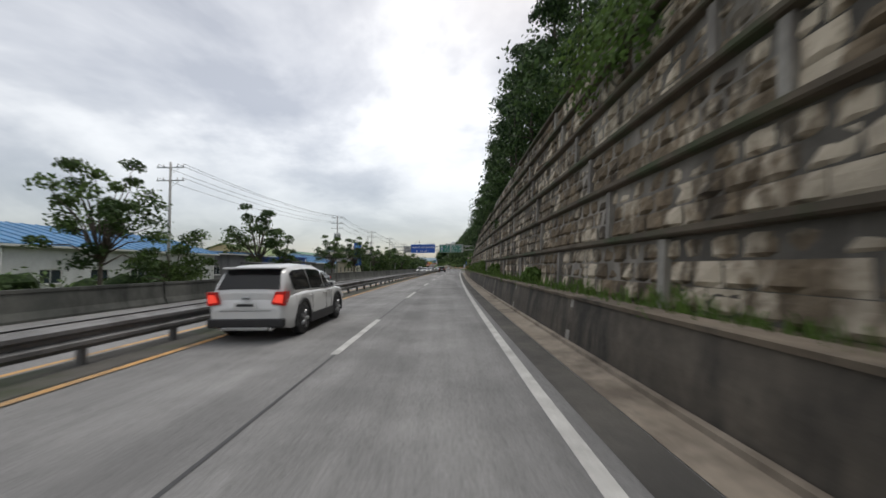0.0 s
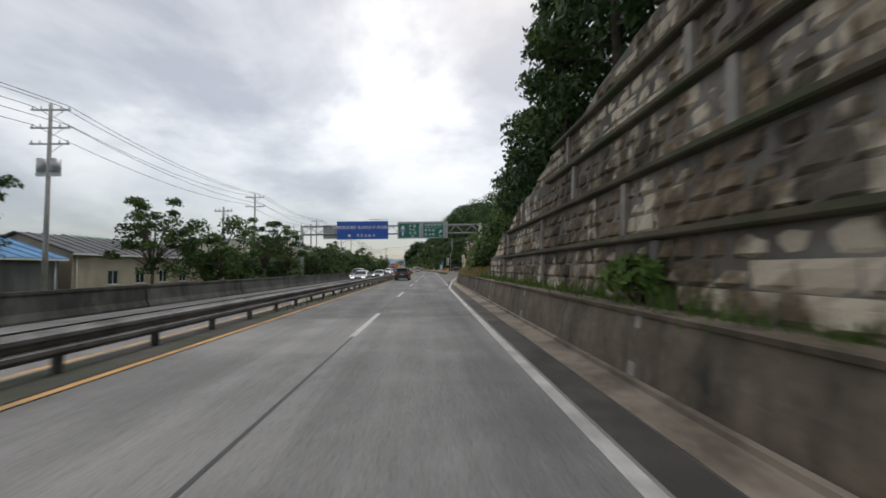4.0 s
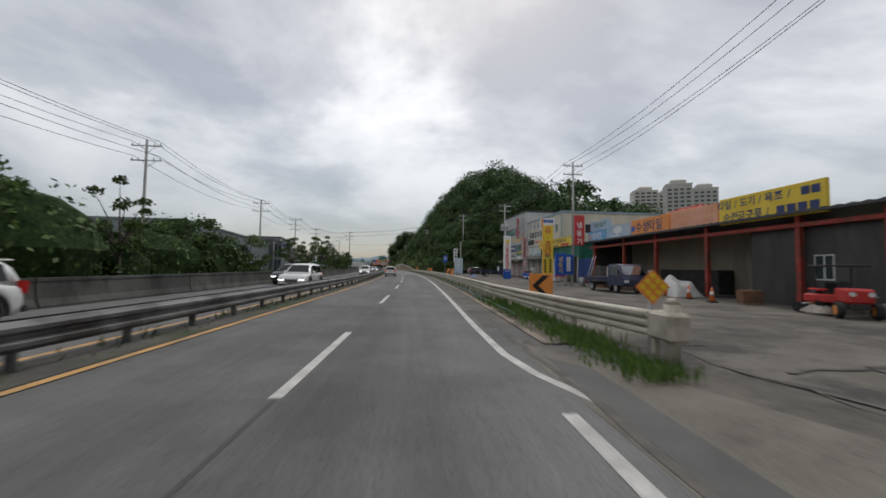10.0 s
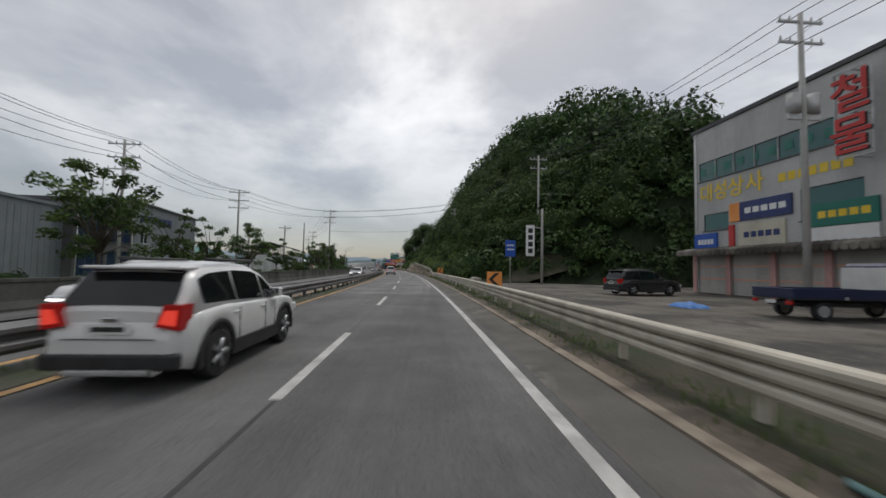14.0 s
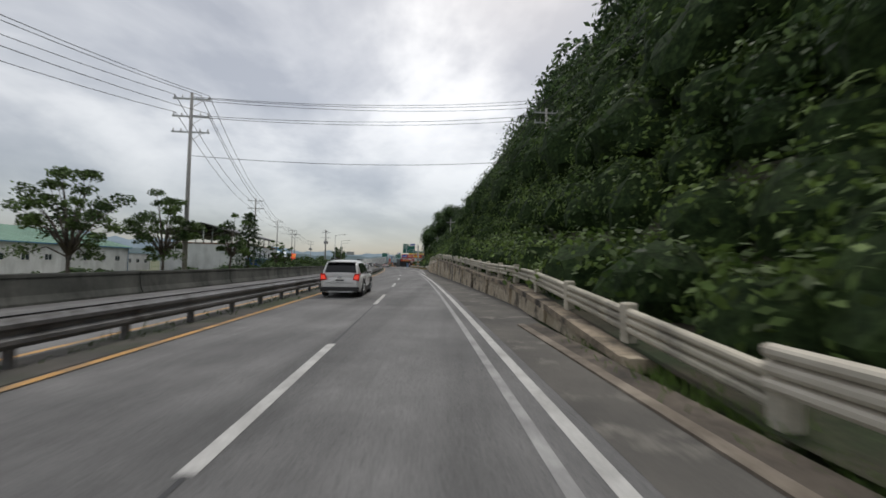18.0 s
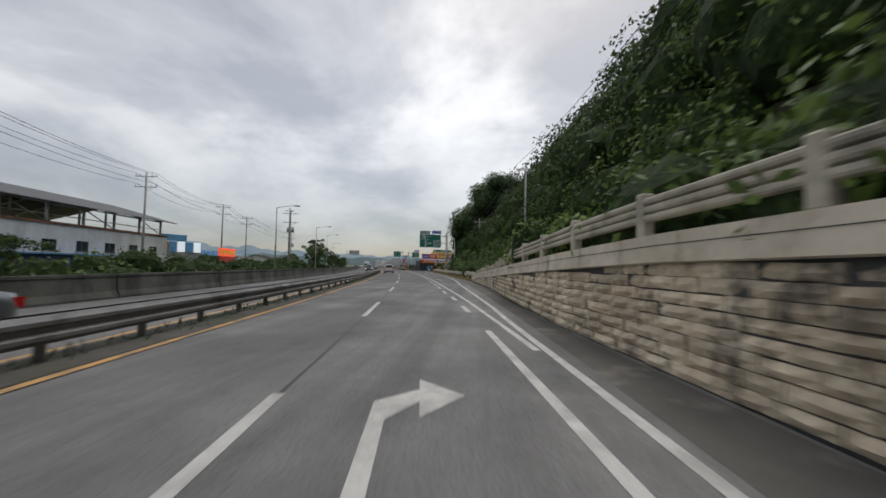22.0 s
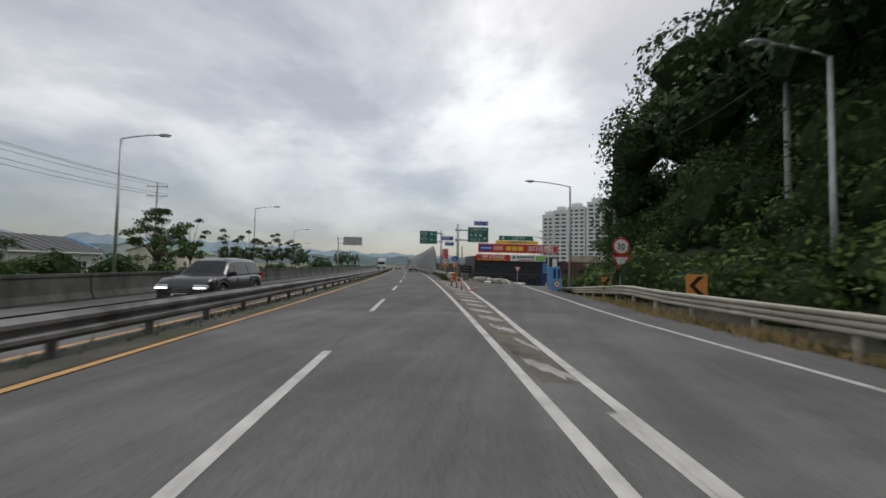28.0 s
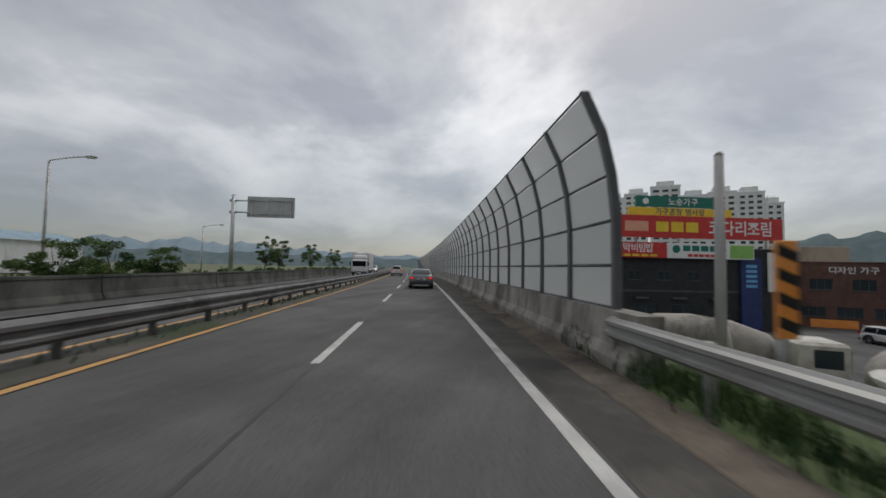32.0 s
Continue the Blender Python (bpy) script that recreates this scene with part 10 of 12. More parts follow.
def noise_wall():
    s0, pitch, n = 450.4, 2.0, 76
    root = thing("noise_barrier", None, "tall cloudy panel noise barrier on a stained concrete base", "noise barrier", kind="structure")
    for i in range(n):
        s = s0 + i * pitch
        bm = bmesh.new()
        for (d0, z0), (d1, z1) in zip(WALL_LINE[:-1], WALL_LINE[1:]):
            a, b = P(s, d0, z0), P(s, d1, z1)
            q = heading(s)
            mm = pose(0, 0, 0, 0, 0, q)
            vs = []
            for pnt, (dx, zz) in ((a, (d0, z0)), (b, (d1, z1))):
                for x, y in ((-0.07, -0.06), (0.07, -0.06), (0.07, 0.06), (-0.07, 0.06)):
                    vs.append(bm.verts.new(pnt + (mm.to_3x3() @ Vector((x, y, 0)))))
            for f in ((0, 1, 5, 4), (1, 2, 6, 5), (2, 3, 7, 6), (3, 0, 4, 7), (3, 2, 1, 0), (4, 5, 6, 7)):
                bm.faces.new([vs[k] for k in f])
        part("post", bm, M_WALLPOST, root)
        if i == n - 1:
            break
        if s > 528:
            far = bmesh.new()
            for k in range(5):
                (d0, z0), (d1, z1) = WALL_LINE[k], WALL_LINE[k + 1]
                far.faces.new([far.verts.new(P(ss, dd, zz)) for ss, dd, zz in ((s + 0.07, d0, z0), (s + 0.07, d1, z1), (s + pitch - 0.07, d1, z1), (s + pitch - 0.07, d0, z0))])
            part("cloudy_panel", far, M_CLOUDY, root)
            continue
        for k in range(5):
            (d0, z0), (d1, z1) = WALL_LINE[k], WALL_LINE[k + 1]
            e = 0.025
            bm = bmesh.new()
            vs = [bm.verts.new(P(ss, dd + off, zz)) for off in (0.0, 0.02) for ss, dd, zz in ((s + 0.07, d0, z0 + e), (s + pitch - 0.07, d0, z0 + e), (s + pitch - 0.07, d1, z1 - e), (s + 0.07, d1, z1 - e))]
            for f in ((3, 2, 1, 0), (4, 5, 6, 7), (0, 1, 5, 4), (2, 3, 7, 6)):
                bm.faces.new([vs[j] for j in f])
            part("cloudy_panel", bm, M_CLOUDY, root)
        bm = bmesh.new()
        for d1, z1 in WALL_LINE:
            tube(bm, P(s + 0.06, d1 - 0.02, z1), P(s + pitch - 0.06, d1 - 0.02, z1), 0.03, None, 4)
        part("rail", bm, M_WALLPOST, root)
    base = thing("noise_barrier_base", None, "stained concrete base under a noise barrier", "wall", kind="structure")
    S = steps(449.4, 602, 5.0)
    for a, b in zip(S[:-1], S[1:]):
        part("wall_section", sweep("wall_section", [(3.0, -0.3), (3.0, 0.12), (3.12, 0.3), (3.16, 0.84), (3.56, 0.84), (3.56, -3.2)], [a + 0.01, (a + b) / 2, b - 0.01], M_CONC, close=True), None, base)


noise_wall()


# ---- exit ramp falling away to the town ----
RAMP = [(416, 8.0, 6.6), (420, 8.6, 6.8), (424, 9.2, 7.0), (432, 10.6, 6.8), (440, 14.0, 6.8), (446, 20, 7), (450, 28, 8), (452, 42, 9)]


def ramp_frames():
    k = np.linspace(0, len(RAMP) - 1, 61)
    r = np.array(RAMP)
    s, d, w = (np.interp(k, range(len(RAMP)), r[:, i]) for i in range(3))
    pts = np.array([P(a, b) for a, b in zip(s, d)])
    tan = np.gradient(pts, axis=0)
    tan /= np.linalg.norm(tan[:, :2], axis=1)[:, None]
    nor = np.stack([tan[:, 1], -tan[:, 0], np.zeros(len(k))], 1)
    return s, d, w, pts, nor


def build_ramp():
    s, d, w, pts, nor = ramp_frames()
    z = np.interp(s, [415, 420, 426, 432, 440, 446, 452], [-0.01, -0.12, -0.5, -1.2, -2.6, -3.7, -4.3])
    z = np.maximum(z, ground_z(s, d) + 0.06)
    verts, faces = [], []
    m = 7
    for i in range(len(s)):
        for j in range(m):
            q = pts[i] + nor[i] * (j / (m - 1) - 0.5) * w[i]
            verts.append((q[0], q[1], z[i] + 0.02))
    for i in range(len(s) - 1):
        for j in range(m - 1):
            a = i * m + j
            faces.append((a, a + 1, a + m + 1, a + m))
    tagged(new("exit_ramp", mesh_of("exit_ramp", verts, faces, M_ASPHALT)), "grey asphalt exit ramp curving down to the town", "road", kind="structure")
    root = thing("ramp_guardrail", None, "pale worn guardrail bending along the exit ramp", "guardrail", "", "structure")
    idx = [i for i in range(len(s)) if s[i] > 431]
    for a, b in zip(idx[:-1:3], idx[3::3]):
        bm = bmesh.new()
        p, q = (Vector(pts[k] + nor[k] * (w[k] / 2 + 0.9) + np.array([0, 0, z[k]])) for k in (a, b))
        for h in (0.45, 0.62, 0.79):
            tube(bm, p + Vector((0, 0, h)), q + Vector((0, 0, h)), 0.085, None, 6)
        part("rail", bm, M_RAIL_BEIGE, root)
        part("post", tb(p - Vector((0, 0, 0.6)), p + Vector((0, 0, 0.85)), 0.06, None, 8), M_RAIL_BEIGE, root)
    kerb = thing("ramp_kerb", None, "dark rubber-stained kerb on the inside of the ramp", "kerb", "", "structure")
    for a, b in zip(idx[:-1:3], idx[3::3]):
        bm = bmesh.new()
        p, q = (Vector(pts[k] - nor[k] * (w[k] / 2 + 0.25) + np.array([0, 0, z[k]])) for k in (a, b))
        tube(bm, p + Vector((0, 0, 0.25)), q + Vector((0, 0, 0.25)), 0.28, None, 6)
        part("kerbstone", bm, M_DARK_CONC, kerb)
    car_park = [P(*c) for c in ((442, 14, -4.3), (442, 75, -4.3), (500, 75, -4.5), (500, 10, -4.6), (460, 8, -4.5))]
    bm = bmesh.new()
    bm.faces.new([bm.verts.new(c) for c in car_park][::-1])
    bmesh.ops.recalc_face_normals(bm, faces=bm.faces)
    ob = part("car_park", bm, M_ASPHALT_DARK)
    ob.location.z = 0.12
    tagged(ob, "worn asphalt car park below the road", "car park", kind="structure")


build_ramp()
v, f = [], []
st = steps(414, 438, 2)
for s in st:
    a = lerp_table(s, [(414, 3.2), (420, 3.8), (424, 4.2), (438, 4.4)])
    b = lerp_table(s, [(414, 4.9), (420, 5.6), (424, 6.1), (432, 7.7), (438, 10.2)])
    zr = lerp_table(s, [(414, 0.0), (420, -0.10), (426, -0.45), (432, -1.1), (438, -2.2)])
    v += [P(s, a + (b - a) * k / 3, max(-0.004 + (zr + 0.03) * (k / 3) ** 1.3, float(ground_z(s, a + (b - a) * k / 3)) + 0.06)) for k in range(4)]
f = [(4 * i + k, 4 * i + k + 1, 4 * i + k + 5, 4 * i + k + 4) for i in range(len(st) - 1) for k in range(3)]
tagged(new("gore_pavement", mesh_of("gore_pavement", v, f, M_GRIME)), "dusty brown worn asphalt between the rail nose and the ramp", "pavement", kind="structure")

TOWN = -4.5
M_BRICK = mk("brown_brick", (0.115, 0.062, 0.050), (0.17, 0.092, 0.072), 1.4, 0.9, 0.3, 14, fine=(12, 0.8), stain=(0.09, 0.05, 0.042), stain_scale=0.4, vert=0.4)
M_BLACKWALL = mk("black_cladding", (0.016, 0.018, 0.022), (0.032, 0.034, 0.04), 1.5, 0.5, 0.1, 6)


def front(name, s, d, turn, w, depth, h, wall, roof, label, holes=(), frame_mat=None, mull=1):
    """A block standing at its front's middle, turned against the road."""
    g = thing(name, at(s, d, TOWN, turn), label, "building")
    part("wall", pierced_wall(w, 0, h, list(holes)), wall, g)
    part("wall", pierced_wall(w, 0, h, []), wall, g, m=pose(0, depth, 0, 0, 0, 180))
    for sg in (-1, 1):
        part("wall", pierced_wall(depth - 0.44, 0, h, []), wall, g, m=pose(sg * w / 2, depth / 2, 0, 0, 0, 90 * sg))
    part("roof", bx(-w / 2 + 0.25, 0.25, h - 0.4, w / 2 - 0.25, depth - 0.25, h - 0.2), roof, g)
    part("coping", bx(-w / 2 - 0.08, -0.08, h, w / 2 + 0.08, depth + 0.08, h + 0.15, 0.02), wall, g)
    for q in holes:
        window_unit(g, q, M_PANE, frame_mat or M_FRAME_DARK, mull=mull)
    return g


bh = window_row(-9.5, 6.0, 5, 5.2, 6.1, 1.2) + window_row(-9.5, 6.0, 4, 1.0, 2.8, 2.4)
g = front("restaurant", 480.2, 26.2, 0, 21.5, 14, 8.4, M_BLACKWALL, M_ROOF_DARK, "black clad restaurant block with stacked shop signs on its roof", bh)
part("tower_panel", bx(6.2, -0.25, 0.2, 8.4, -0.02, 7.6, 0.02), M_NAVY, g)
part("white_panel", bx(9.2, -0.2, 4.2, 10.4, -0.02, 8.2, 0.02), M_WHITE, g)
part("string_course", bx(-10.75, -0.1, 4.0, 6.1, -0.01, 4.2), M_FRAME_DARK, g)
for i in range(5):
    part("writing_bar", bx(6.7, -0.27, 6.6 - i * 0.5, 7.9, -0.253, 6.9 - i * 0.5), M_SKYBLUE, g)
for x in (-9, -5, -1, 3):
    part("lamp", bx(x, -0.4, 3.3, x + 1.4, -0.02, 3.5, 0.02), M_FRAME_DARK, g)
sg = thing("roof_sign", at(480.0, 26.2, TOWN, 0), "stack of red, yellow and green roof signs with Korean writing", "sign")
panel(sg, -10.5, 7.4, -2.0, 8.9, M_RED, "red_panel", 0.2, -0.5)
letters(sg, "냉면 꼬막비빔밥", 0.95, M_WHITE, -6.2, -0.51, 8.35, squeeze=0.95)
bars(sg, M_YELLOW, -10, -3, 7.62, 0.22, -0.51, 8)
panel(sg, -1.9, 7.4, 7.2, 8.9, M_WHITE, "white_panel", 0.2, -0.5)
part("emblem", tb((-1.0, -0.52, 8.3), (-1.0, -0.503, 8.3), 0.4, None, 16), M_GREEN_SIGN, sg)
bars(sg, M_GREEN_SIGN, -0.3, 4.2, 8.4, 0.55, -0.51, 5, 0.2)
bars(sg, M_RED, 0.2, 4.2, 7.7, 0.28, -0.51, 7, 0.2)
panel(sg, 4.6, 7.5, 7.1, 8.8, mk("leaf_green_sheet", (0.25, 0.5, 0.12), (0.3, 0.56, 0.16), 2, 0.5), "green_panel", 0.02, -0.53)
panel(sg, -10.0, 9.4, 10.4, 11.6, M_RED, "red_panel", 0.2, -0.4)
letters(sg, "코다리조림", 1.6, M_WHITE, 5.9, -0.41, 10.5, squeeze=0.95)
bars(sg, M_YELLOW, -3.0, 1.4, 10.5, 1.0, -0.41, 3, 0.2)
panel(sg, -9.6, 9.8, -6.6, 11.2, M_BLUE_SIGN, "blue_panel", 0.02, -0.43)
bars(sg, M_WHITE, -9.3, -6.9, 10.5, 0.3, -0.44, 4)
part("emblem", bx(-6.2, -0.43, 10.0, -3.8, -0.403, 11.0, 0.01), M_PEACH, sg)
panel(sg, -5.5, 11.7, 5.5, 12.5, M_YELLOW, "yellow_panel", 0.2, 0.2)
letters(sg, "가구공장 행사장", 0.75, M_NAVY, 0, 0.19, 12.1)
panel(sg, -4.6, 12.6, 4.2, 13.7, M_GREEN_SIGN, "green_panel", 0.2, 0.3)
letters(sg, "노송가구", 0.85, M_WHITE, 0.4, 0.29, 13.15)
part("emblem", tb((-3.6, 0.28, 13.15), (-3.6, 0.298, 13.15), 0.32, None, 16), M_WHITE, sg)
for x in (-9.5, -4.5, 0, 4.5, 9.5):
    part("post", bx(x - 0.08, 0.5, 8.2, x + 0.08, 0.66, 13.0 if abs(x) < 5 else 11.4), M_STEEL, sg)
bh = window_row(-6.2, 4.6, 3, 4.4, 5.6, 2.0) + window_row(-6.2, 6.2, 4, 1.4, 2.5, 2.2)
g = front("furniture_store", 483.0, 45.8, -28, 15, 11, 7.4, M_BRICK, M_ROOF_DARK, "two-storey brown brick furniture store with white lettering", bh, mull=2)
letters(g, "디자인 가구", 0.85, M_WHITE, 2.0, -0.03, 6.6)
bars(g, M_PEACH, 4.6, 7.2, 6.6, 0.6, -0.012, 4, 0.25)
part("roof_room", bx(-4, 3, 7.5, 3, 8, 9.4, 0.03), M_WALL_BEIGE, g)
part("banner", bx(-1.8, -0.06, 0.2, 2.2, -0.01, 1.1), M_ORANGE, g)
# slatted dark hall behind the road
front("workshop", 500, 12.5, 0, 12, 20, 6.4, M_WALL_DARK, M_ROOF_BLUE, "low dark workshop behind the noise barrier")


def apartment(s, d, turn, blocks, label, wall, z0=TOWN, floor=2.85, name="apartment_block", roofc=None):
    """Tall housing slabs: blocks of (x0, x1, height, depth) side by side."""
    g = thing(name, at(s, d, z0, turn), label, "apartment block")
    for x0, x1, h, dep in blocks:
        part("slab", bx(x0, 0, 0, x1 - 0.05, dep, h, 0.05), wall, g)
        part("parapet", bx(x0 - 0.2, -0.2, h, x1 + 0.15, dep + 0.2, h + 0.9, 0.05), wall, g)
        w = x1 - x0
        cx = (x0 + x1) / 2
        bm = bmesh.new()
        hw = min(w * 0.3, 5)
        vs = [bm.verts.new(c) for c in ((cx - hw, 2, h + 0.9), (cx + hw, 2, h + 0.9), (cx + hw, dep - 2, h + 0.9), (cx - hw, dep - 2, h + 0.9), (cx - hw, 2, h + 3.6), (cx + hw, 2, h + 3.6), (cx + hw, dep - 2, h + 3.6), (cx - hw, dep - 2, h + 3.6), (cx - hw * 0.5, dep / 2, h + 5.4), (cx + hw * 0.5, dep / 2, h + 5.4))]
        for f in ((0, 1, 5, 4), (1, 2, 6, 5), (2, 3, 7, 6), (3, 0, 4, 7), (4, 5, 9, 8), (5, 6, 9), (6, 7, 8, 9), (7, 4, 8)):
            bm.faces.new([vs[i] for i in f])
        part("lift_house", bm, wall, g)
        cols = max(2, int(round(w / 4.2)))
        nf = int(h / floor)
        quad = []
        slab = []
        for i in range(nf):
            for j in range(cols):
                a = x0 + 0.5 + (w - 1.0) * j / cols
                b = a + (w - 1.0) / cols
                z = 0.9 + i * floor
                quad.append([(a + 0.7, -0.03, z), (b - 0.7, -0.03, z), (b - 0.7, -0.03, z + 1.3), (a + 0.7, -0.03, z + 1.3)])
                slab += [[(a + 0.15, -0.3, z - 0.55), (b - 0.15, -0.3, z - 0.55), (b - 0.15, -0.3, z - 0.1), (a + 0.15, -0.3, z - 0.1)], [(a + 0.15, -0.3, z - 0.1), (b - 0.15, -0.3, z - 0.1), (b - 0.15, 0, z - 0.1), (a + 0.15, 0, z - 0.1)], [(a + 0.15, 0, z - 0.55), (b - 0.15, 0, z - 0.55), (b - 0.15, -0.3, z - 0.55), (a + 0.15, -0.3, z - 0.55)]]
            for sx, sg in ((x0 - 0.03, -1), (x1 - 0.02, 1)):
                for y in (dep * 0.3, dep * 0.65):
                    z = 0.9 + i * floor
                    q = [(sx, y, z), (sx, y + 1.6, z), (sx, y + 1.6, z + 1.3), (sx, y, z + 1.3)]
                    quad.append(q if sg > 0 else q[::-1])
        tagged(part("window_grid", quads_mesh("window_grid", np.array(quad), M_PANE), None, g), kind="stuff")
        tagged(part("balcony_grid", quads_mesh("balcony_grid", np.array(slab), wall), None, g), kind="stuff")
    return g


M_FLATS_WHITE = sheet("white_flats_render", (0.76, 0.765, 0.765), dirt=0.9)
M_FLATS_BEIGE = sheet("beige_flats_render", (0.56, 0.53, 0.49), dirt=0.88)
apartment(640, 128, -34, [(-27, -19, 44, 12), (-19, -9, 47, 12), (-9, 3, 49, 12)], "white apartment towers with stepped rooflines", M_FLATS_WHITE)
apartment(630, 142, -34, [(-13, 1, 52, 16), (1, 13, 46, 12), (13, 25, 47, 12), (25, 36, 46, 12), (36, 43, 40, 12)], "long white apartment slab with rows of windows", M_FLATS_WHITE)
apartment(345, 212, -38, [(-16, 0, 62, 14), (0, 15, 58, 14)], "grey-beige apartment tower behind a wooded ridge", M_FLATS_BEIGE, 0)
apartment(378, 224, -32, [(-16, 2, 66, 14), (2, 17, 63, 14)], "grey-beige apartment tower behind a wooded ridge", M_FLATS_BEIGE, 0)


# ---- mixer lorries, tents and parked things in the town ----
M_LORRY = mk("lorry_cream_paint", (0.55, 0.53, 0.47), (0.66, 0.64, 0.58), 1.5, 0.5, stain=(0.40, 0.37, 0.31), stain_scale=0.9)


def wheel_on(parent, x, y, r, w, rim):
    wh = part("wheel", tb((x - w / 2, y, r), (x + w / 2, y, r), r * 0.62, None, 18), rim, parent)
    bm = bmesh.new()
    n = 20
    prof = ((r * 0.62, -w / 2), (r * 0.94, -w / 2), (r, -w / 2 + 0.04), (r, w / 2 - 0.04), (r * 0.94, w / 2), (r * 0.62, w / 2))
    ring = [[bm.verts.new((x + q, y + math.cos(2 * math.pi * i / n) * rr, r + math.sin(2 * math.pi * i / n) * rr)) for rr, q in prof] for i in range(n)]
    for i in range(n):
        for j in range(5):
            bm.faces.new([ring[i][j], ring[i][j + 1], ring[(i + 1) % n][j + 1], ring[(i + 1) % n][j]])
    bmesh.ops.recalc_face_normals(bm, faces=bm.faces)
    part("tyre", bm, M_RUBBER, wh)
    for sd_ in (-1, 1):
        part("rim", tb((x + sd_ * w * 0.42, y, r), (x + sd_ * w * 0.5, y, r), r * 0.5, r * 0.42, 14), rim, wh)
    return wh


def mixer(s, d, turn):
    g = thing("mixer_lorry", at(s, d, TOWN + 0.14, turn), "cream concrete mixer lorry with a grey drum", "lorry", "mixer lorries")
    part("chassis", bx(-0.5, -4.0, 0.75, 0.5, 3.6, 1.05, 0.02), M_HOLLOW, g)
    part("cab", bx(-1.2, 2.3, 0.7, 1.2, 4.1, 2.9, 0.14), M_LORRY, g)
    part("windscreen", bx(-1.05, 4.1, 1.75, 1.05, 4.13, 2.6, 0.01), M_PANE, g)
    for x in (-1.21, 1.19):
        part("side_window", bx(x, 2.8, 1.8, x + 0.02, 3.8, 2.6), M_PANE, g)
    prof = ((-3.9, 0.55), (-3.2, 0.95), (-1.6, 1.22), (0.2, 1.2), (1.6, 0.85), (2.0, 0.45))
    bm = bmesh.new()
    n = 22
    ring = [[bm.verts.new((math.cos(2 * math.pi * i / n) * r, y, 2.35 - y * 0.12 + math.sin(2 * math.pi * i / n) * r)) for i in range(n)] for y, r in prof]
    for a, b in zip(ring[:-1], ring[1:]):
        for i in range(n):
            bm.faces.new([a[i], a[(i + 1) % n], b[(i + 1) % n], b[i]]).smooth = True
    bm.faces.new(ring[0])
    bm.faces.new(ring[-1][::-1])
    bmesh.ops.recalc_face_normals(bm, faces=bm.faces)
    part("drum", bm, M_CONC, g)
    part("band", tb((0, -0.4, 2.35), (0, -0.15, 2.36), 1.26, None, 22), M_LORRY, g)
    part("hopper", tb((0, -4.3, 3.2), (0, -4.2, 2.5), 0.7, 0.35, 12), M_LORRY, g)
    part("chute", tb((0, -4.2, 2.2), (0.7, -5.2, 1.2), 0.25, 0.25, 8), M_LORRY, g)
    part("ladder", bx(0.5, -4.6, 1.0, 0.9, -4.55, 2.8), M_STEEL, g)
    for y in (3.2, -1.8, -3.2):
        for x in (-1.0, 1.0):
            wheel_on(g, x, y, 0.5, 0.3, M_STEEL)
    return g


small_tractor(153.2, 15.0, 150)
for k, (s, d, h) in enumerate(((441, 23.5, 17.0), (446, 28.5, 18.0), (437, 21.5, 13.0))):
    wall_tree(s, d + 7.5, h, 3.8, 60 + k, 900, "tall dark tree beside the exit ramp")
mx = mixer(455.5, 16.5, -60)
copy_thing(mx, at(462, 15.2, TOWN + 0.14, -115))
copy_thing(mx, at(474, 52, TOWN + 0.14, 80))


def tent(s, d):
    g = thing("market_tent", at(s, d, TOWN + 0.1), "white pointed market tent on four poles", "tent", "market tents")
    bm = bmesh.new()
    n = 4
    rings = []
    for k in range(6):
        f = k / 5
        r = 2.9 * (1 - f) ** 1.6 + 0.05
        rings.append([bm.verts.new((sx * r, sy * r, 2.4 + 2.4 * f)) for sx, sy in ((-1, -1), (1, -1), (1, 1), (-1, 1))])
    for a, b in zip(rings[:-1], rings[1:]):
        for i in range(4):
            bm.faces.new([a[i], a[(i + 1) % 4], b[(i + 1) % 4], b[i]])
    part("canopy", bm, M_WHITE, g)
    for i, (a, b) in enumerate((((-2.9, -2.9), (2.9, -2.9)), ((2.9, -2.9), (2.9, 2.9)), ((2.9, 2.9), (-2.9, 2.9)), ((-2.9, 2.9), (-2.9, -2.9)))):
        part("valance", bx(min(a[0], b[0]) - 0.02, min(a[1], b[1]) - 0.02, 2.1, max(a[0], b[0]) + 0.02, max(a[1], b[1]) + 0.02, 2.4), M_WHITE, g)
    for x in (-2.85, 2.85):
        for y in (-2.85, 2.85):
            part("pole", tb((x, y, 0), (x, y, 2.4), 0.05, None, 8), M_STEEL, g)
    return g


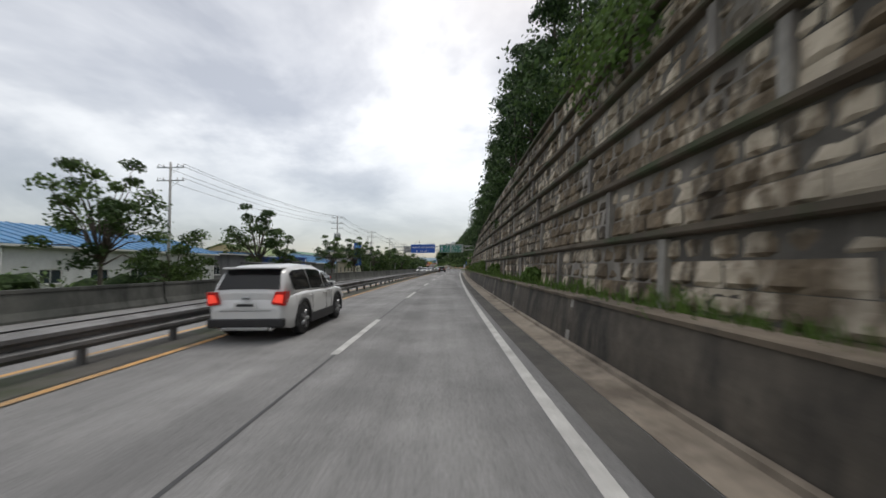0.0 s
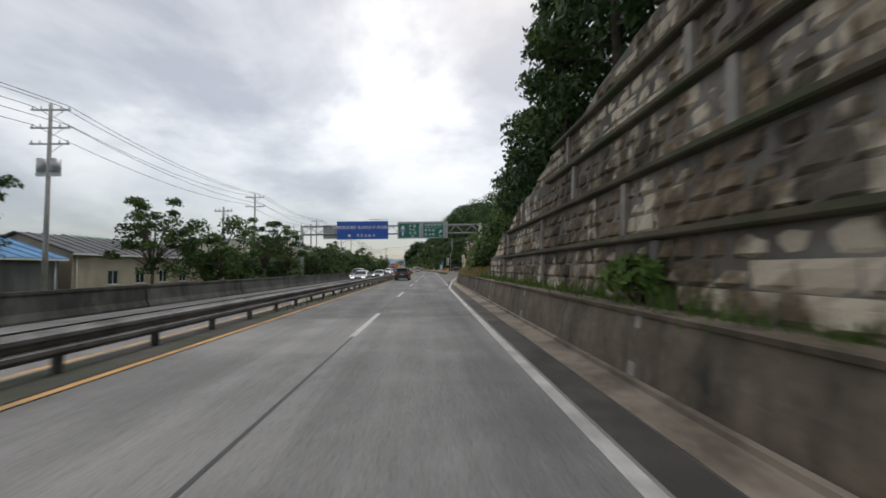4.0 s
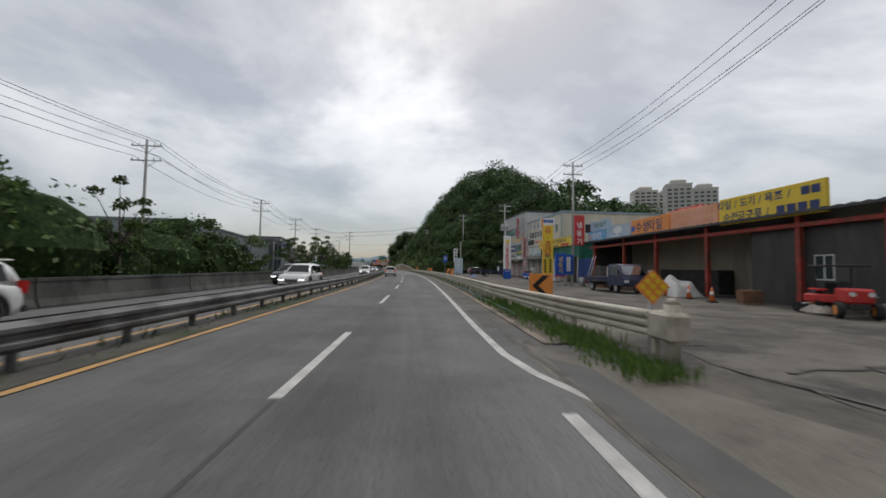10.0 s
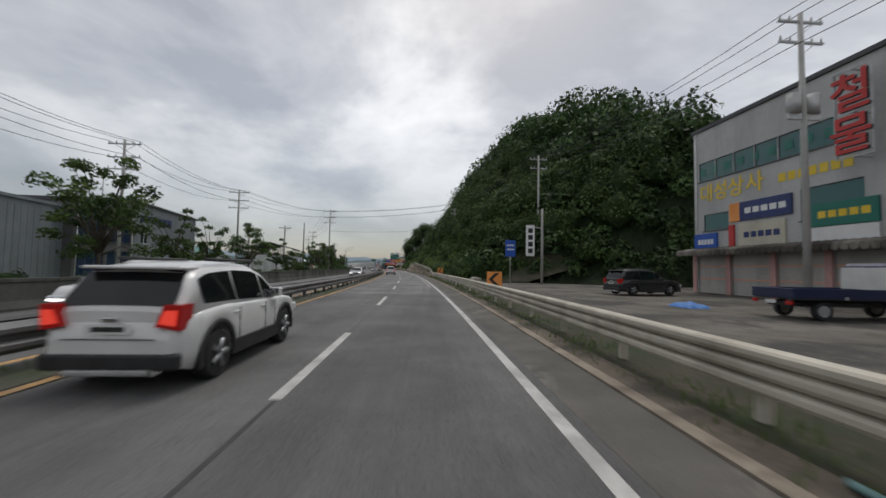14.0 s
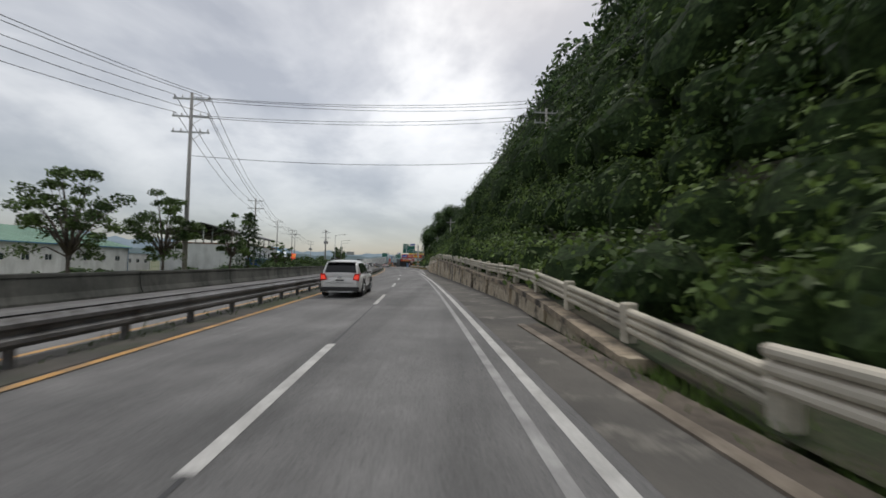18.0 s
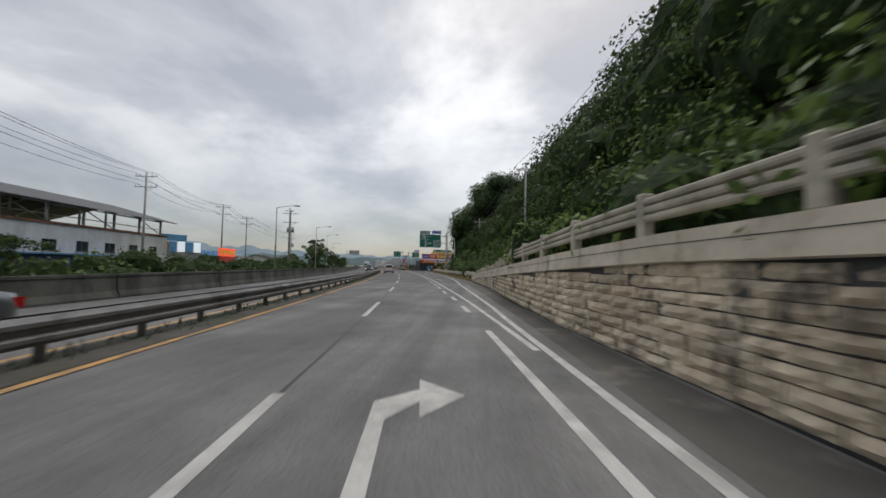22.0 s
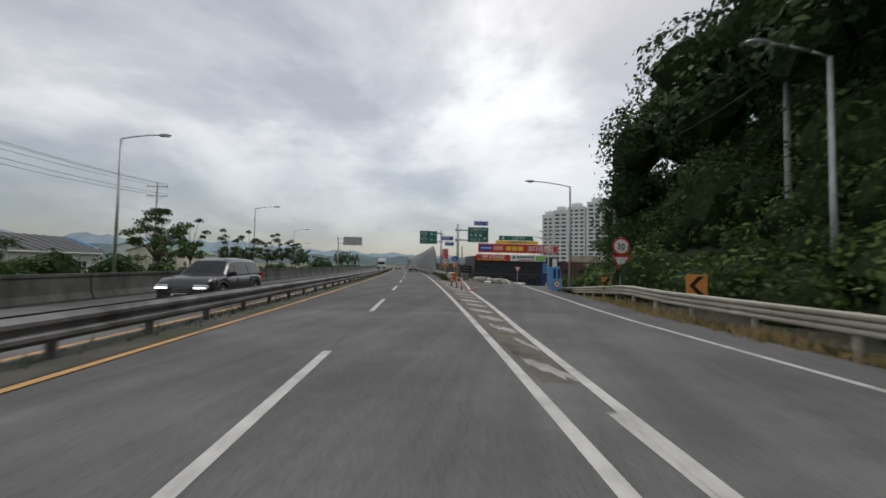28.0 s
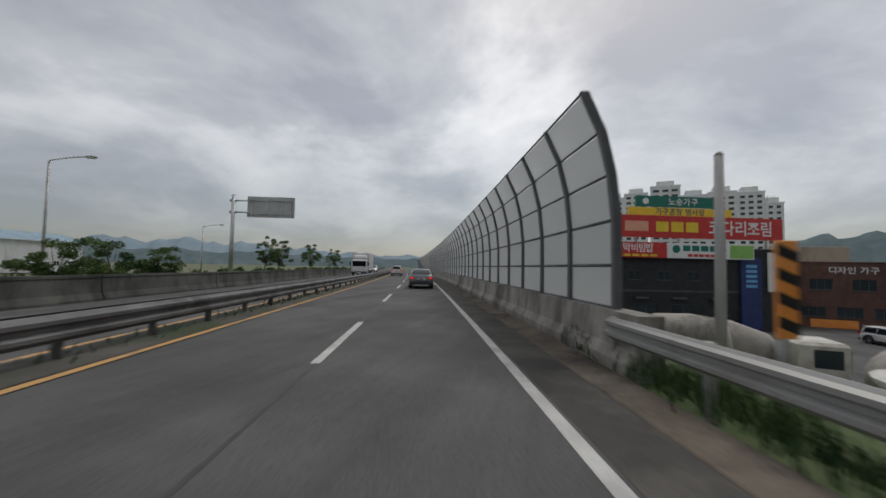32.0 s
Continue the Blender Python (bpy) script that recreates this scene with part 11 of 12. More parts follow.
tn = tent(486, 61.5)
copy_thing(tn, at(487, 68.5, TOWN + 0.1, 8))
copy_thing(tn, at(482, 69.5, TOWN + 0.1, 4))
for s, d, w, lb, wm, rm in ((492, 80, 16, "long low hall with a bright blue roof", M_WALL_CREAM, M_ROOF_BLUE), (505, 98, 14, "small white house with a blue roof", M_WALL_WHITE, M_ROOF_BLUE)):
    g = thing("market_hall", at(s, d, TOWN, -35), lb, "building")
    part("wall", bx(-w / 2, 0, 0, w / 2, 10, 3.4), wm, g)
    part("roof", gable_roof(w, 10, 3.4, 5.4), rm, g)
rg = random.Random(77)
proto = None
for i in range(34):
    s, d = 520 + rg.uniform(0, 130), 95 + rg.uniform(0, 190)
    if 120 < d < 205 and s > 575:
        continue
    if proto is None:
        proto = thing("village_house", at(s, d, TOWN, -30), "small pale village house with a dark pitched roof", "house", "village houses")
        part("wall", bx(-4, 0, -3, 4, 7, 4), M_WALL_WHITE, proto)
        part("roof", gable_roof(8, 7, 4, 6), M_ROOF_DARK, proto)
        part("window", bx(-2.5, -0.05, 1.2, -1, 0.02, 2.4), M_PANE, proto)
        part("window", bx(1, -0.05, 1.2, 2.5, 0.02, 2.4), M_PANE, proto)
        part("door", bx(-0.5, -0.05, 0, 0.5, 0.02, 2.1), M_WALL_DARK, proto)
        continue
    copy_thing(proto, at(s, d, TOWN + (d - 95) * 0.035 + rg.uniform(0, 1.5), rg.uniform(-80, 20)))

utility_pole(450.5, 22.6, TOWN, 12.5, arms=(0.97, 0.87, 0.77, 0.68), wide=1.6, label="grey utility pole with four crossarms in a car park")
utility_pole(462, 42, TOWN, 10.5, arms=(0.96, ), wide=1.2)
g = thing("bare_pole", at(454, 8.2, TOWN), "bare grey concrete pole beside the guardrail", "pole")
part("shaft", tb((0, 0, 0), (0, 0, 9.3), 0.17, 0.12), M_POLE, g)
part("cap", tb((0, 0, 9.3), (0, 0, 9.4), 0.13, 0.05), M_POLE, g)


# ---- distance ----
def ridge(name, r, spans, material, label, seed, s=300, d=0, base=-12, step=0.6):
    """A far range of hills: heights by bearing from the road ahead at the end of the walk."""
    c = P(s, d)
    h0 = heading(440)
    bs = np.arange(spans[0][0], spans[-1][0] + step, step)
    hs = np.interp(bs, [a for a, _ in spans], [b for _, b in spans])
    ph = seed * 1.7
    hs = hs * (1 + 0.10 * np.sin(bs * 0.9 + ph) + 0.06 * np.sin(bs * 2.3 + 2 * ph) + 0.025 * np.sin(bs * 6.1 + ph))
    verts, faces = [], []
    for b, h in zip(bs, hs):
        a = math.radians(90 + h0 - b)
        for k, (rr, zz) in enumerate(((r * 0.82, base), (r * 0.88, h * 0.35), (r * 0.94, h * 0.75), (r, h), (r * 1.15, base))):
            wob = 1 + 0.012 * math.sin(b * 3 + k)
            verts.append((c.x + math.cos(a) * rr * wob, c.y + math.sin(a) * rr * wob, zz))
    for i in range(len(bs) - 1):
        for k in range(4):
            p = i * 5 + k
            faces.append((p, p + 1, p + 6, p + 5))
    tagged(new(name, mesh_of(name, verts, faces, material, True)), label, "hills", kind="structure")


# Distance haze is mixed into both hill colours as a blue-grey tint
M_FAR = mk("hazed_wooded_hill", (0.11, 0.145, 0.155), (0.14, 0.175, 0.185), 0.012, 1.0, spec=0.0, stain=(0.10, 0.14, 0.14), stain_scale=0.02)
M_FARTHER = mk("haze_blue_hill", (0.20, 0.26, 0.30), (0.24, 0.30, 0.34), 0.006, 1.0, spec=0.0)
ridge("backdrop_ridge", 1100, [(-120, 30), (-60, 22), (-35, 30), (-20, 26), (-8, 22), (4, 20), (20, 20), (33, 30), (40, 60), (46, 84), (52, 76), (60, 60), (75, 60), (90, 40), (130, 40)], M_FAR, "far wooded ridge beyond the town, tinted for haze", 1)
ridge("backdrop_range", 2600, [(-180, 90), (-90, 110), (-45, 105), (-28, 125), (-10, 80), (5, 60), (30, 90), (60, 190), (120, 120), (180, 90)], M_FARTHER, "far mountains under cloud, tinted blue for haze", 2)


# ---- vehicles ----
def paint(name, c, metal=0.0):
    ma = mk(name, tuple(v * 0.94 for v in c), c, 1.2, 0.28, 0, metal=metal, fine=(3, 0.93))
    b = ma.node_tree.nodes["Principled BSDF"]
    b.inputs["Coat Weight"].default_value, b.inputs["Coat Roughness"].default_value = 0.7, 0.06
    return ma


P_WHITE = paint("white_car_paint", (0.72, 0.72, 0.71))
P_BLACK = paint("black_car_paint", (0.016, 0.017, 0.019))
P_GREY = paint("grey_car_paint", (0.10, 0.115, 0.13), 0.4)
P_SILVER = paint("silver_car_paint", (0.40, 0.41, 0.42), 0.5)
P_NAVY = paint("navy_car_paint", (0.018, 0.028, 0.085), 0.2)
M_CARGLASS = glass("car_glass", (0.012, 0.014, 0.016), 0.04)
M_TRIM = mk("black_car_trim", (0.018, 0.018, 0.019), (0.03, 0.03, 0.031), 4, 0.6, 0.1)
M_CHROME = mk("chrome", (0.6, 0.6, 0.6), (0.7, 0.7, 0.7), 2, 0.2, metal=1.0)
M_RIM = mk("alloy_rim", (0.33, 0.335, 0.34), (0.42, 0.425, 0.43), 4, 0.35, metal=0.8)
M_TAIL = mk("tail_lamp_red", (0.42, 0.015, 0.012), (0.55, 0.02, 0.016), 3, 0.15)
M_BRAKE = glow("brake_lamp_lit", (0.85, 0.06, 0.035), 0.6)
M_HEADLAMP = mk("headlamp_lens", (0.55, 0.57, 0.6), (0.7, 0.72, 0.75), 3, 0.08)
M_DAYLAMP = glow("daytime_lamp", (1.0, 0.97, 0.92), 3.0)
M_PLATE = mk("plate_white", (0.68, 0.68, 0.66), (0.75, 0.75, 0.73), 3, 0.5)

# length, width, height, wheel radius, wheelbase ends, deck line and roof line as (share of length from the tail, height)
SHAPES = {
    "sport_utility_vehicle": dict(L=4.85, W=1.92, H=1.74, r=0.37, ax=(0.205, 0.79), deck=((0, 0.72), (0.02, 1.02), (0.30, 1.08), (0.70, 1.05), (0.76, 1.06), (0.93, 0.98), (0.985, 0.80), (1, 0.60)), roof=((0.015, 1.05), (0.075, 1.58), (0.14, 1.70), (0.35, 1.74), (0.52, 1.71), (0.60, 1.60), (0.74, 1.07))),
    "compact_sport_utility_vehicle": dict(L=4.35, W=1.80, H=1.65, r=0.345, ax=(0.19, 0.785), deck=((0, 0.68), (0.02, 0.98), (0.3, 1.05), (0.7, 1.01), (0.77, 1.01), (0.93, 0.91), (0.985, 0.75), (1, 0.55)), roof=((0.015, 1.0), (0.10, 1.50), (0.17, 1.61), (0.35, 1.65), (0.52, 1.62), (0.60, 1.52), (0.76, 1.02))),
    "saloon_car": dict(L=4.9, W=1.87, H=1.46, r=0.335, ax=(0.205, 0.79), deck=((0, 0.62), (0.015, 0.96), (0.04, 1.0), (0.14, 1.01), (0.30, 0.97), (0.70, 0.93), (0.78, 0.92), (0.93, 0.80), (0.985, 0.66), (1, 0.5)), roof=((0.10, 1.0), (0.20, 1.25), (0.30, 1.42), (0.42, 1.46), (0.52, 1.43), (0.59, 1.35), (0.74, 0.93))),
}


def make_car(kind, colour, label, braking=True, head=True, rails=False):
    p = SHAPES[kind]
    L, W, r = p["L"], p["W"], p["r"]
    hw = W / 2
    axles = [L * (a - 0.5) for a in p["ax"]]
    g = thing(kind, None, label, "car", "traffic on the road")
    deck = lambda y: float(np.interp(y / L + 0.5, [a for a, _ in p["deck"]], [b for _, b in p["deck"]]))  # noqa: E731
    roof = lambda y: float(np.interp(y / L + 0.5, [a for a, _ in p["roof"]], [b for _, b in p["roof"]]))  # noqa: E731
    belt = lambda y: float(np.interp(y / L + 0.5, [0, 0.3, 0.75, 1], [p["deck"][2][1] + 0.0, p["deck"][2][1] - 0.02, p["deck"][4][1] - 0.07, 0.8]))  # noqa: E731

    def half(y):
        u = abs(y) / (L / 2)
        return hw * (1 - 0.16 * max(0, (u - 0.72) / 0.28) ** 2.2)

    def low(y):
        z = 0.24 + 0.10 * max(0, (abs(y) / (L / 2) - 0.86) / 0.14)
        for a in axles:
            k = (r + 0.075) ** 2 - (y - a) ** 2
            if k > 0:
                z = max(z, r + math.sqrt(k))
        return z

    ys = sorted({*np.linspace(-L / 2, L / 2, 41), *(a + q * (r + 0.075) for a in axles for q in (-1, -0.985, -0.9, -0.7, -0.4, 0, 0.4, 0.7, 0.9, 0.985, 1))})
    bm = bmesh.new()
    rings = []
    for y in ys:
        zb, zt, w = low(y), deck(y), half(y)
        zb = min(zb, zt - 0.12)
        end = abs(y) > L / 2 - 1e-6
        w2 = w * (0.93 if end else 1.0)
        sec = [(w2 * 0.94, zb), (w2 * 0.985, zb + (zt - zb) * 0.25), (w2, zb + (zt - zb) * 0.55), (w2 * 0.975, zb + (zt - zb) * 0.86), (w2 * 0.90, zt - 0.012), (w2 * 0.5, zt + 0.015)]
        rings.append([bm.verts.new((x, y, z)) for x, z in sec] + [bm.verts.new((-x, y, z)) for x, z in sec[::-1]])
    n = 12
    for a, b in zip(rings[:-1], rings[1:]):
        for i in range(n):
            f = bm.faces.new([a[i], b[i], b[(i + 1) % n], a[(i + 1) % n]])
            f.smooth = i != n - 1
    bm.faces.new(rings[0])
    bm.faces.new(rings[-1][::-1])
    bmesh.ops.recalc_face_normals(bm, faces=bm.faces)
    part("body", bm, colour, g)

    # cabin
    y0, y1 = L * (p["roof"][0][0] - 0.5), L * (p["roof"][-1][0] - 0.5)
    tum = 0.34 if kind != "saloon_car" else 0.42

    def side_x(y, z):
        return half(y) * 0.93 - max(0.0, z - belt(y)) * tum

    bm = bmesh.new()
    rings = []
    for y in np.linspace(y0, y1, 27):
        zt, bz = max(roof(y), deck(y) - 0.02), deck(y) - 0.06
        e = max(zt - 0.09, bz + 0.01)
        sec = [(half(y) * 0.93, bz), (side_x(y, e), e), (side_x(y, zt) - 0.10, zt - 0.012), (side_x(y, zt) * 0.45, zt + 0.012)]
        rings.append([bm.verts.new((x, y, z)) for x, z in sec] + [bm.verts.new((-x, y, z)) for x, z in sec[::-1]])
    for a, b in zip(rings[:-1], rings[1:]):
        for i in range(8):
            bm.faces.new([a[i], b[i], b[(i + 1) % 8], a[(i + 1) % 8]]).smooth = True
    bm.faces.new(rings[0])
    bm.faces.new(rings[-1][::-1])
    bmesh.ops.recalc_face_normals(bm, faces=bm.faces)
    part("cabin", bm, colour, g)

    # panes
    rf = p["roof"]
    yr0, yr1 = L * (rf[1][0] - 0.5), L * (rf[-2][0] - 0.5)

    def grid_pane(name, ya, yb, off, steps_=5, inset=0.10):
        """Front or rear pane following the cabin's slope."""
        q = bmesh.new()
        rows_ = []
        for k in range(steps_ + 1):
            y = ya + (yb - ya) * k / steps_
            z = max(roof(y), deck(y)) + 0.016
            x = side_x(y, z) - inset
            rows_.append([q.verts.new((x * c, y + off * 0.012, z - 0.02 * abs(c) ** 3)) for c in (-1, -0.5, 0, 0.5, 1)])
        for a, b in zip(rows_[:-1], rows_[1:]):
            for i in range(4):
                q.faces.new([a[i], a[i + 1], b[i + 1], b[i]]).smooth = True
        bmesh.ops.recalc_face_normals(q, faces=q.faces)
        part(name, q, M_CARGLASS, g)

    grid_pane("windscreen", yr1 - 0.02, y1 - 0.09, 1)
    zlo = deck(y0 + 0.05)
    if kind == "saloon_car":
        grid_pane("rear_window", L * (rf[0][0] - 0.5) + 0.1, L * (rf[2][0] - 0.5) - 0.06, -1)
    else:
        grid_pane("rear_window", y0 + 0.05, L * (rf[1][0] - 0.5) + 0.05, -1, 4, 0.06)
        part("spoiler", bx(-hw * 0.68, L * (rf[1][0] - 0.5) - 0.16, rf[1][1] + 0.03, hw * 0.68, L * (rf[2][0] - 0.5), rf[1][1] + 0.075, 0.015), colour, g)
    cuts = [y1 - 0.42, L * 0.06, -L * 0.17, y0 + (0.42 if kind != "saloon_car" else 0.75)]
    for sg in (-1, 1):
        for k in range(3):
            f_, b_ = cuts[k] - (0.03 if k else 0), cuts[k + 1] + 0.03
            top = lambda y: roof(y) - 0.13  # noqa: E731
            bot = lambda y: belt(y) + 0.03  # noqa: E731
            q = bmesh.new()
            m = 5
            col_ = []
            for i in range(m + 1):
                y = b_ + (f_ - b_) * i / m
                za, zb = bot(y), max(bot(y) + 0.02, top(y))
                col_.append([q.verts.new((sg * (side_x(y, z) + 0.006), y, z)) for z in (za, zb)])
            for a, b in zip(col_[:-1], col_[1:]):
                q.faces.new([a[0], b[0], b[1], a[1]])
            bmesh.ops.recalc_face_normals(q, faces=q.faces)
            part("side_window", q, M_CARGLASS, g)
        yb = belt(0)
        for y in (L * 0.035, -L * 0.2):
            part("door_handle", bx(sg * hw * 0.985 - 0.02, y - 0.1, yb - 0.13, sg * hw * 0.985 + 0.02, y + 0.1, yb - 0.1, 0.008), colour, g)
        for y in (cuts[0] - 0.02, L * 0.055, -L * 0.175):
            part("door_seam", bx(sg * hw * 0.998 - 0.006, y - 0.006, 0.42, sg * hw * 0.998 + 0.004, y + 0.006, yb - 0.05), M_TRIM, g)
        mir = part("mirror", bx(sg * (hw + 0.02) - 0.1, cuts[0] - 0.15, yb + 0.02, sg * (hw + 0.02) + 0.1, cuts[0] + 0.02, yb + 0.19, 0.03), colour, g)
        part("mirror_glass", bx(sg * (hw + 0.02) - 0.08, cuts[0] - 0.157, yb + 0.04, sg * (hw + 0.02) + 0.08, cuts[0] - 0.151, yb + 0.17), M_CHROME, mir)
        part("sill", bx(sg * hw * 0.955 - 0.05, axles[0] + r + 0.1, 0.22, sg * hw * 0.955 + 0.05, axles[1] - r - 0.1, 0.34 if kind == "saloon_car" else 0.46, 0.015), M_TRIM, g)
        if kind != "saloon_car":
            for a in axles:
                q = bmesh.new()
                col_ = []
                for i in range(13):
                    an = math.pi * (i / 12 * 1.16 - 0.08)
                    col_.append([q.verts.new((sg * x, a + math.cos(an) * rr, r + math.sin(an) * rr)) for x, rr in ((half(a) * 0.955, r + 0.06), (half(a) * 1.008, r + 0.065), (half(a) * 1.008, r + 0.14), (half(a) * 0.97, r + 0.15))])
                for u, w_ in zip(col_[:-1], col_[1:]):
                    for i in range(3):
                        q.faces.new([u[i], w_[i], w_[i + 1], u[i + 1]]).smooth = True
                bmesh.ops.recalc_face_normals(q, faces=q.faces)
                part("arch_trim", q, M_TRIM, g)
        if rails:
            part("roof_rail", tb((sg * hw * 0.66, -L * 0.3, p["H"] + 0.03), (sg * hw * 0.64, L * 0.06, p["H"] + 0.03), 0.025, None, 6), M_TRIM, g)
        # lamps
        zt = p["deck"][1][1]
        saloon = kind == "saloon_car"
        z = 0.80 if saloon else 0.93
        edge_ = ((0.925, 0.10), (0.90, -0.10), (0.50, -0.06), (0.54, 0.08)) if saloon else ((0.925, 0.17), (0.90, -0.15), (0.60, -0.10), (0.70, 0.17))
        q = bmesh.new()
        rows_ = [[q.verts.new((sg * hw * a, y - (0.0 if a < 0.8 else -0.03), z + b)) for a, b in edge_] for y in (-L / 2 - 0.014, -L / 2 + 0.24)]
        for k in range(4):
            q.faces.new([rows_[0][k], rows_[0][(k + 1) % 4], rows_[1][(k + 1) % 4], rows_[1][k]])
        q.faces.new(rows_[0])
        q.faces.new(rows_[1][::-1])
        bmesh.ops.recalc_face_normals(q, faces=q.faces)
        lamp = part("tail_lamp", q, M_TAIL, g)
        if braking:
            q = bmesh.new()
            q.faces.new([q.verts.new((sg * hw * (0.77 + (a - 0.77) * 0.72), -L / 2 - (0.022 if a < 0.8 else 0.006), z + b * 0.6)) for a, b in edge_])
            bmesh.ops.recalc_face_normals(q, faces=q.faces)
            part("lit_strip", q, M_BRAKE, lamp)
        lamp = part("headlamp", bx(sg * hw * 0.68 - 0.22, L / 2 - 0.28, 0.60, sg * hw * 0.68 + 0.22, L / 2 - 0.02, 0.76, 0.03), M_HEADLAMP, g)
        if head:
            part("lit_strip", bx(sg * hw * 0.68 - 0.2, L / 2 - 0.018, 0.62, sg * hw * 0.68 + 0.2, L / 2 - 0.008, 0.67), M_DAYLAMP, lamp)
        part("reflector", bx(sg * hw * 0.7 - 0.12, -L / 2 - 0.015, 0.36, sg * hw * 0.7 + 0.12, -L / 2 + 0.02, 0.41), M_TAIL, g)
        part("exhaust", tb((sg * hw * 0.6, -L / 2 - 0.02, 0.27), (sg * hw * 0.6, -L / 2 + 0.2, 0.27), 0.04, None, 10), M_CHROME, g)
    part("rear_bumper", bx(-hw * 0.9, -L / 2 - 0.03, 0.30, hw * 0.9, -L / 2 + 0.12, 0.50, 0.03), M_TRIM, g)
    part("skid_plate", bx(-hw * 0.55, -L / 2 - 0.04, 0.24, hw * 0.55, -L / 2 + 0.08, 0.31, 0.015), M_STEEL, g)
    part("badge", bx(-0.09, -L / 2 - 0.02, p["deck"][1][1] - 0.1, 0.09, -L / 2 + 0.03, p["deck"][1][1] - 0.04, 0.01), M_CHROME, g)
    part("front_bumper", bx(-hw * 0.8, L / 2 - 0.1, 0.24, hw * 0.8, L / 2 + 0.015, 0.40, 0.02), M_TRIM, g)
    part("grille", bx(-hw * 0.42, L / 2 - 0.1, 0.46, hw * 0.42, L / 2 + 0.012, 0.68, 0.02), M_TRIM, g)
    for z in (0.52, 0.60):
        part("grille_bar", bx(-hw * 0.4, L / 2 + 0.013, z, hw * 0.4, L / 2 + 0.02, z + 0.02), M_CHROME, g)
    zp = 0.80 if kind != "saloon_car" else 0.72
    for y, o, z in ((-L / 2, -1, zp), (L / 2, 1, 0.40)):
        a, b = sorted((y + o * 0.016, y + o * 0.028))
        pl = part("number_plate", bx(-0.26, a, z - 0.06, 0.26, b, z + 0.06), M_PLATE, g)
        a2, b2 = sorted((y + o * 0.029, y + o * 0.031))
        part("writing_bar", bx(-0.19, a2, z - 0.03, 0.19, b2, z + 0.03), M_TRIM, pl)
    part("boot_seam", bx(-hw * 0.6, -L / 2 - 0.012, zp - 0.13, hw * 0.6, -L / 2 + 0.02, zp - 0.12), M_TRIM, g)
    for a in axles:
        for sg in (-1, 1):
            wh = wheel_on(g, sg * (hw - 0.12), a, r, 0.22, M_TRIM)
            for k in range(5):
                an = 2 * math.pi * k / 5
                part("spoke", tb((sg * (hw - 0.005), a, r), (sg * (hw - 0.012), a + math.cos(an) * r * 0.6, r + math.sin(an) * r * 0.6), 0.035, 0.05, 5), M_RIM, wh)
            part("hub_cap", tb((sg * (hw - 0.02), a, r), (sg * (hw + 0.002), a, r), 0.07, 0.06, 10), M_RIM, wh)
        part("axle", tb((-hw + 0.15, a, r), (hw - 0.15, a, r), 0.05, None, 6), M_TRIM, g)
    return g


def spread(proto, spots):
    """First spot takes the car itself, the others copies; a turn of 180 faces the walk."""
    for i, (s, d, turn, *zz) in enumerate(spots):
        m = at(s, d, (zz[0] if zz else 0.012), turn)
        if i == 0:
            proto.matrix_basis = m @ Matrix.Diagonal((0.92, 0.92, 0.92, 1))
        else:
            copy_thing(proto, m)


GO, COME = 0, 180
spread(make_car("saloon_car", P_GREY, "dark grey saloon car in the lane ahead", True, False), [(472, 0.0, GO)])
spread(make_car("sport_utility_vehicle", P_WHITE, "white sport utility vehicle with lit red tail lamps", True, False, True), [(10.0, -3.8, GO), (267.0, -3.35, GO), (380, -3.3, GO), (506, -3.3, GO)])
spread(make_car("compact_sport_utility_vehicle", P_WHITE, "white compact sport utility vehicle with lit tail lamps", True, False, True), [(200.0, -3.5, GO)])
spread(make_car("sport_utility_vehicle", P_BLACK, "black sport utility vehicle in the next lane", False, False, True), [(105.1, -3.5, GO)])
spread(make_car("sport_utility_vehicle", P_BLACK, "black sport utility vehicle parked in the yard", False, False, True), [(216.5, 14.2, -82)])
spread(make_car("saloon_car", P_SILVER, "silver saloon car with daytime lamps on", False, True), [(99, -7.7, COME), (248, -7.7, COME)])
spread(make_car("saloon_car", P_GREY, "dark saloon car with daytime lamps on", False, True), [(113.5, -7.7, COME), (311, -7.7, COME), (27, -9.6, COME)])
spread(make_car("sport_utility_vehicle", P_WHITE, "white sport utility vehicle with daytime lamps on", False, True), [(148, -10.2, COME), (166, -7.7, COME), (205, -7.8, COME), (540, -10, COME)])
spread(make_car("sport_utility_vehicle", P_BLACK, "black sport utility vehicle with daytime lamps on", False, True), [(110, -10.2, COME), (172, -10.3, COME), (403, -7.8, COME)])
lot = TOWN + 0.14
spread(make_car("sport_utility_vehicle", P_WHITE, "white sport utility vehicle parked in the town", False, False), [(463.5, 30.5, 100, lot), (473.0, 39.5, 175, lot), (455.5, 30.0, 95, lot)])
spread(make_car("saloon_car", P_BLACK, "black saloon car parked in the town", False, False), [(472.5, 42.8, 175, lot), (466.0, 34.5, 98, lot)])


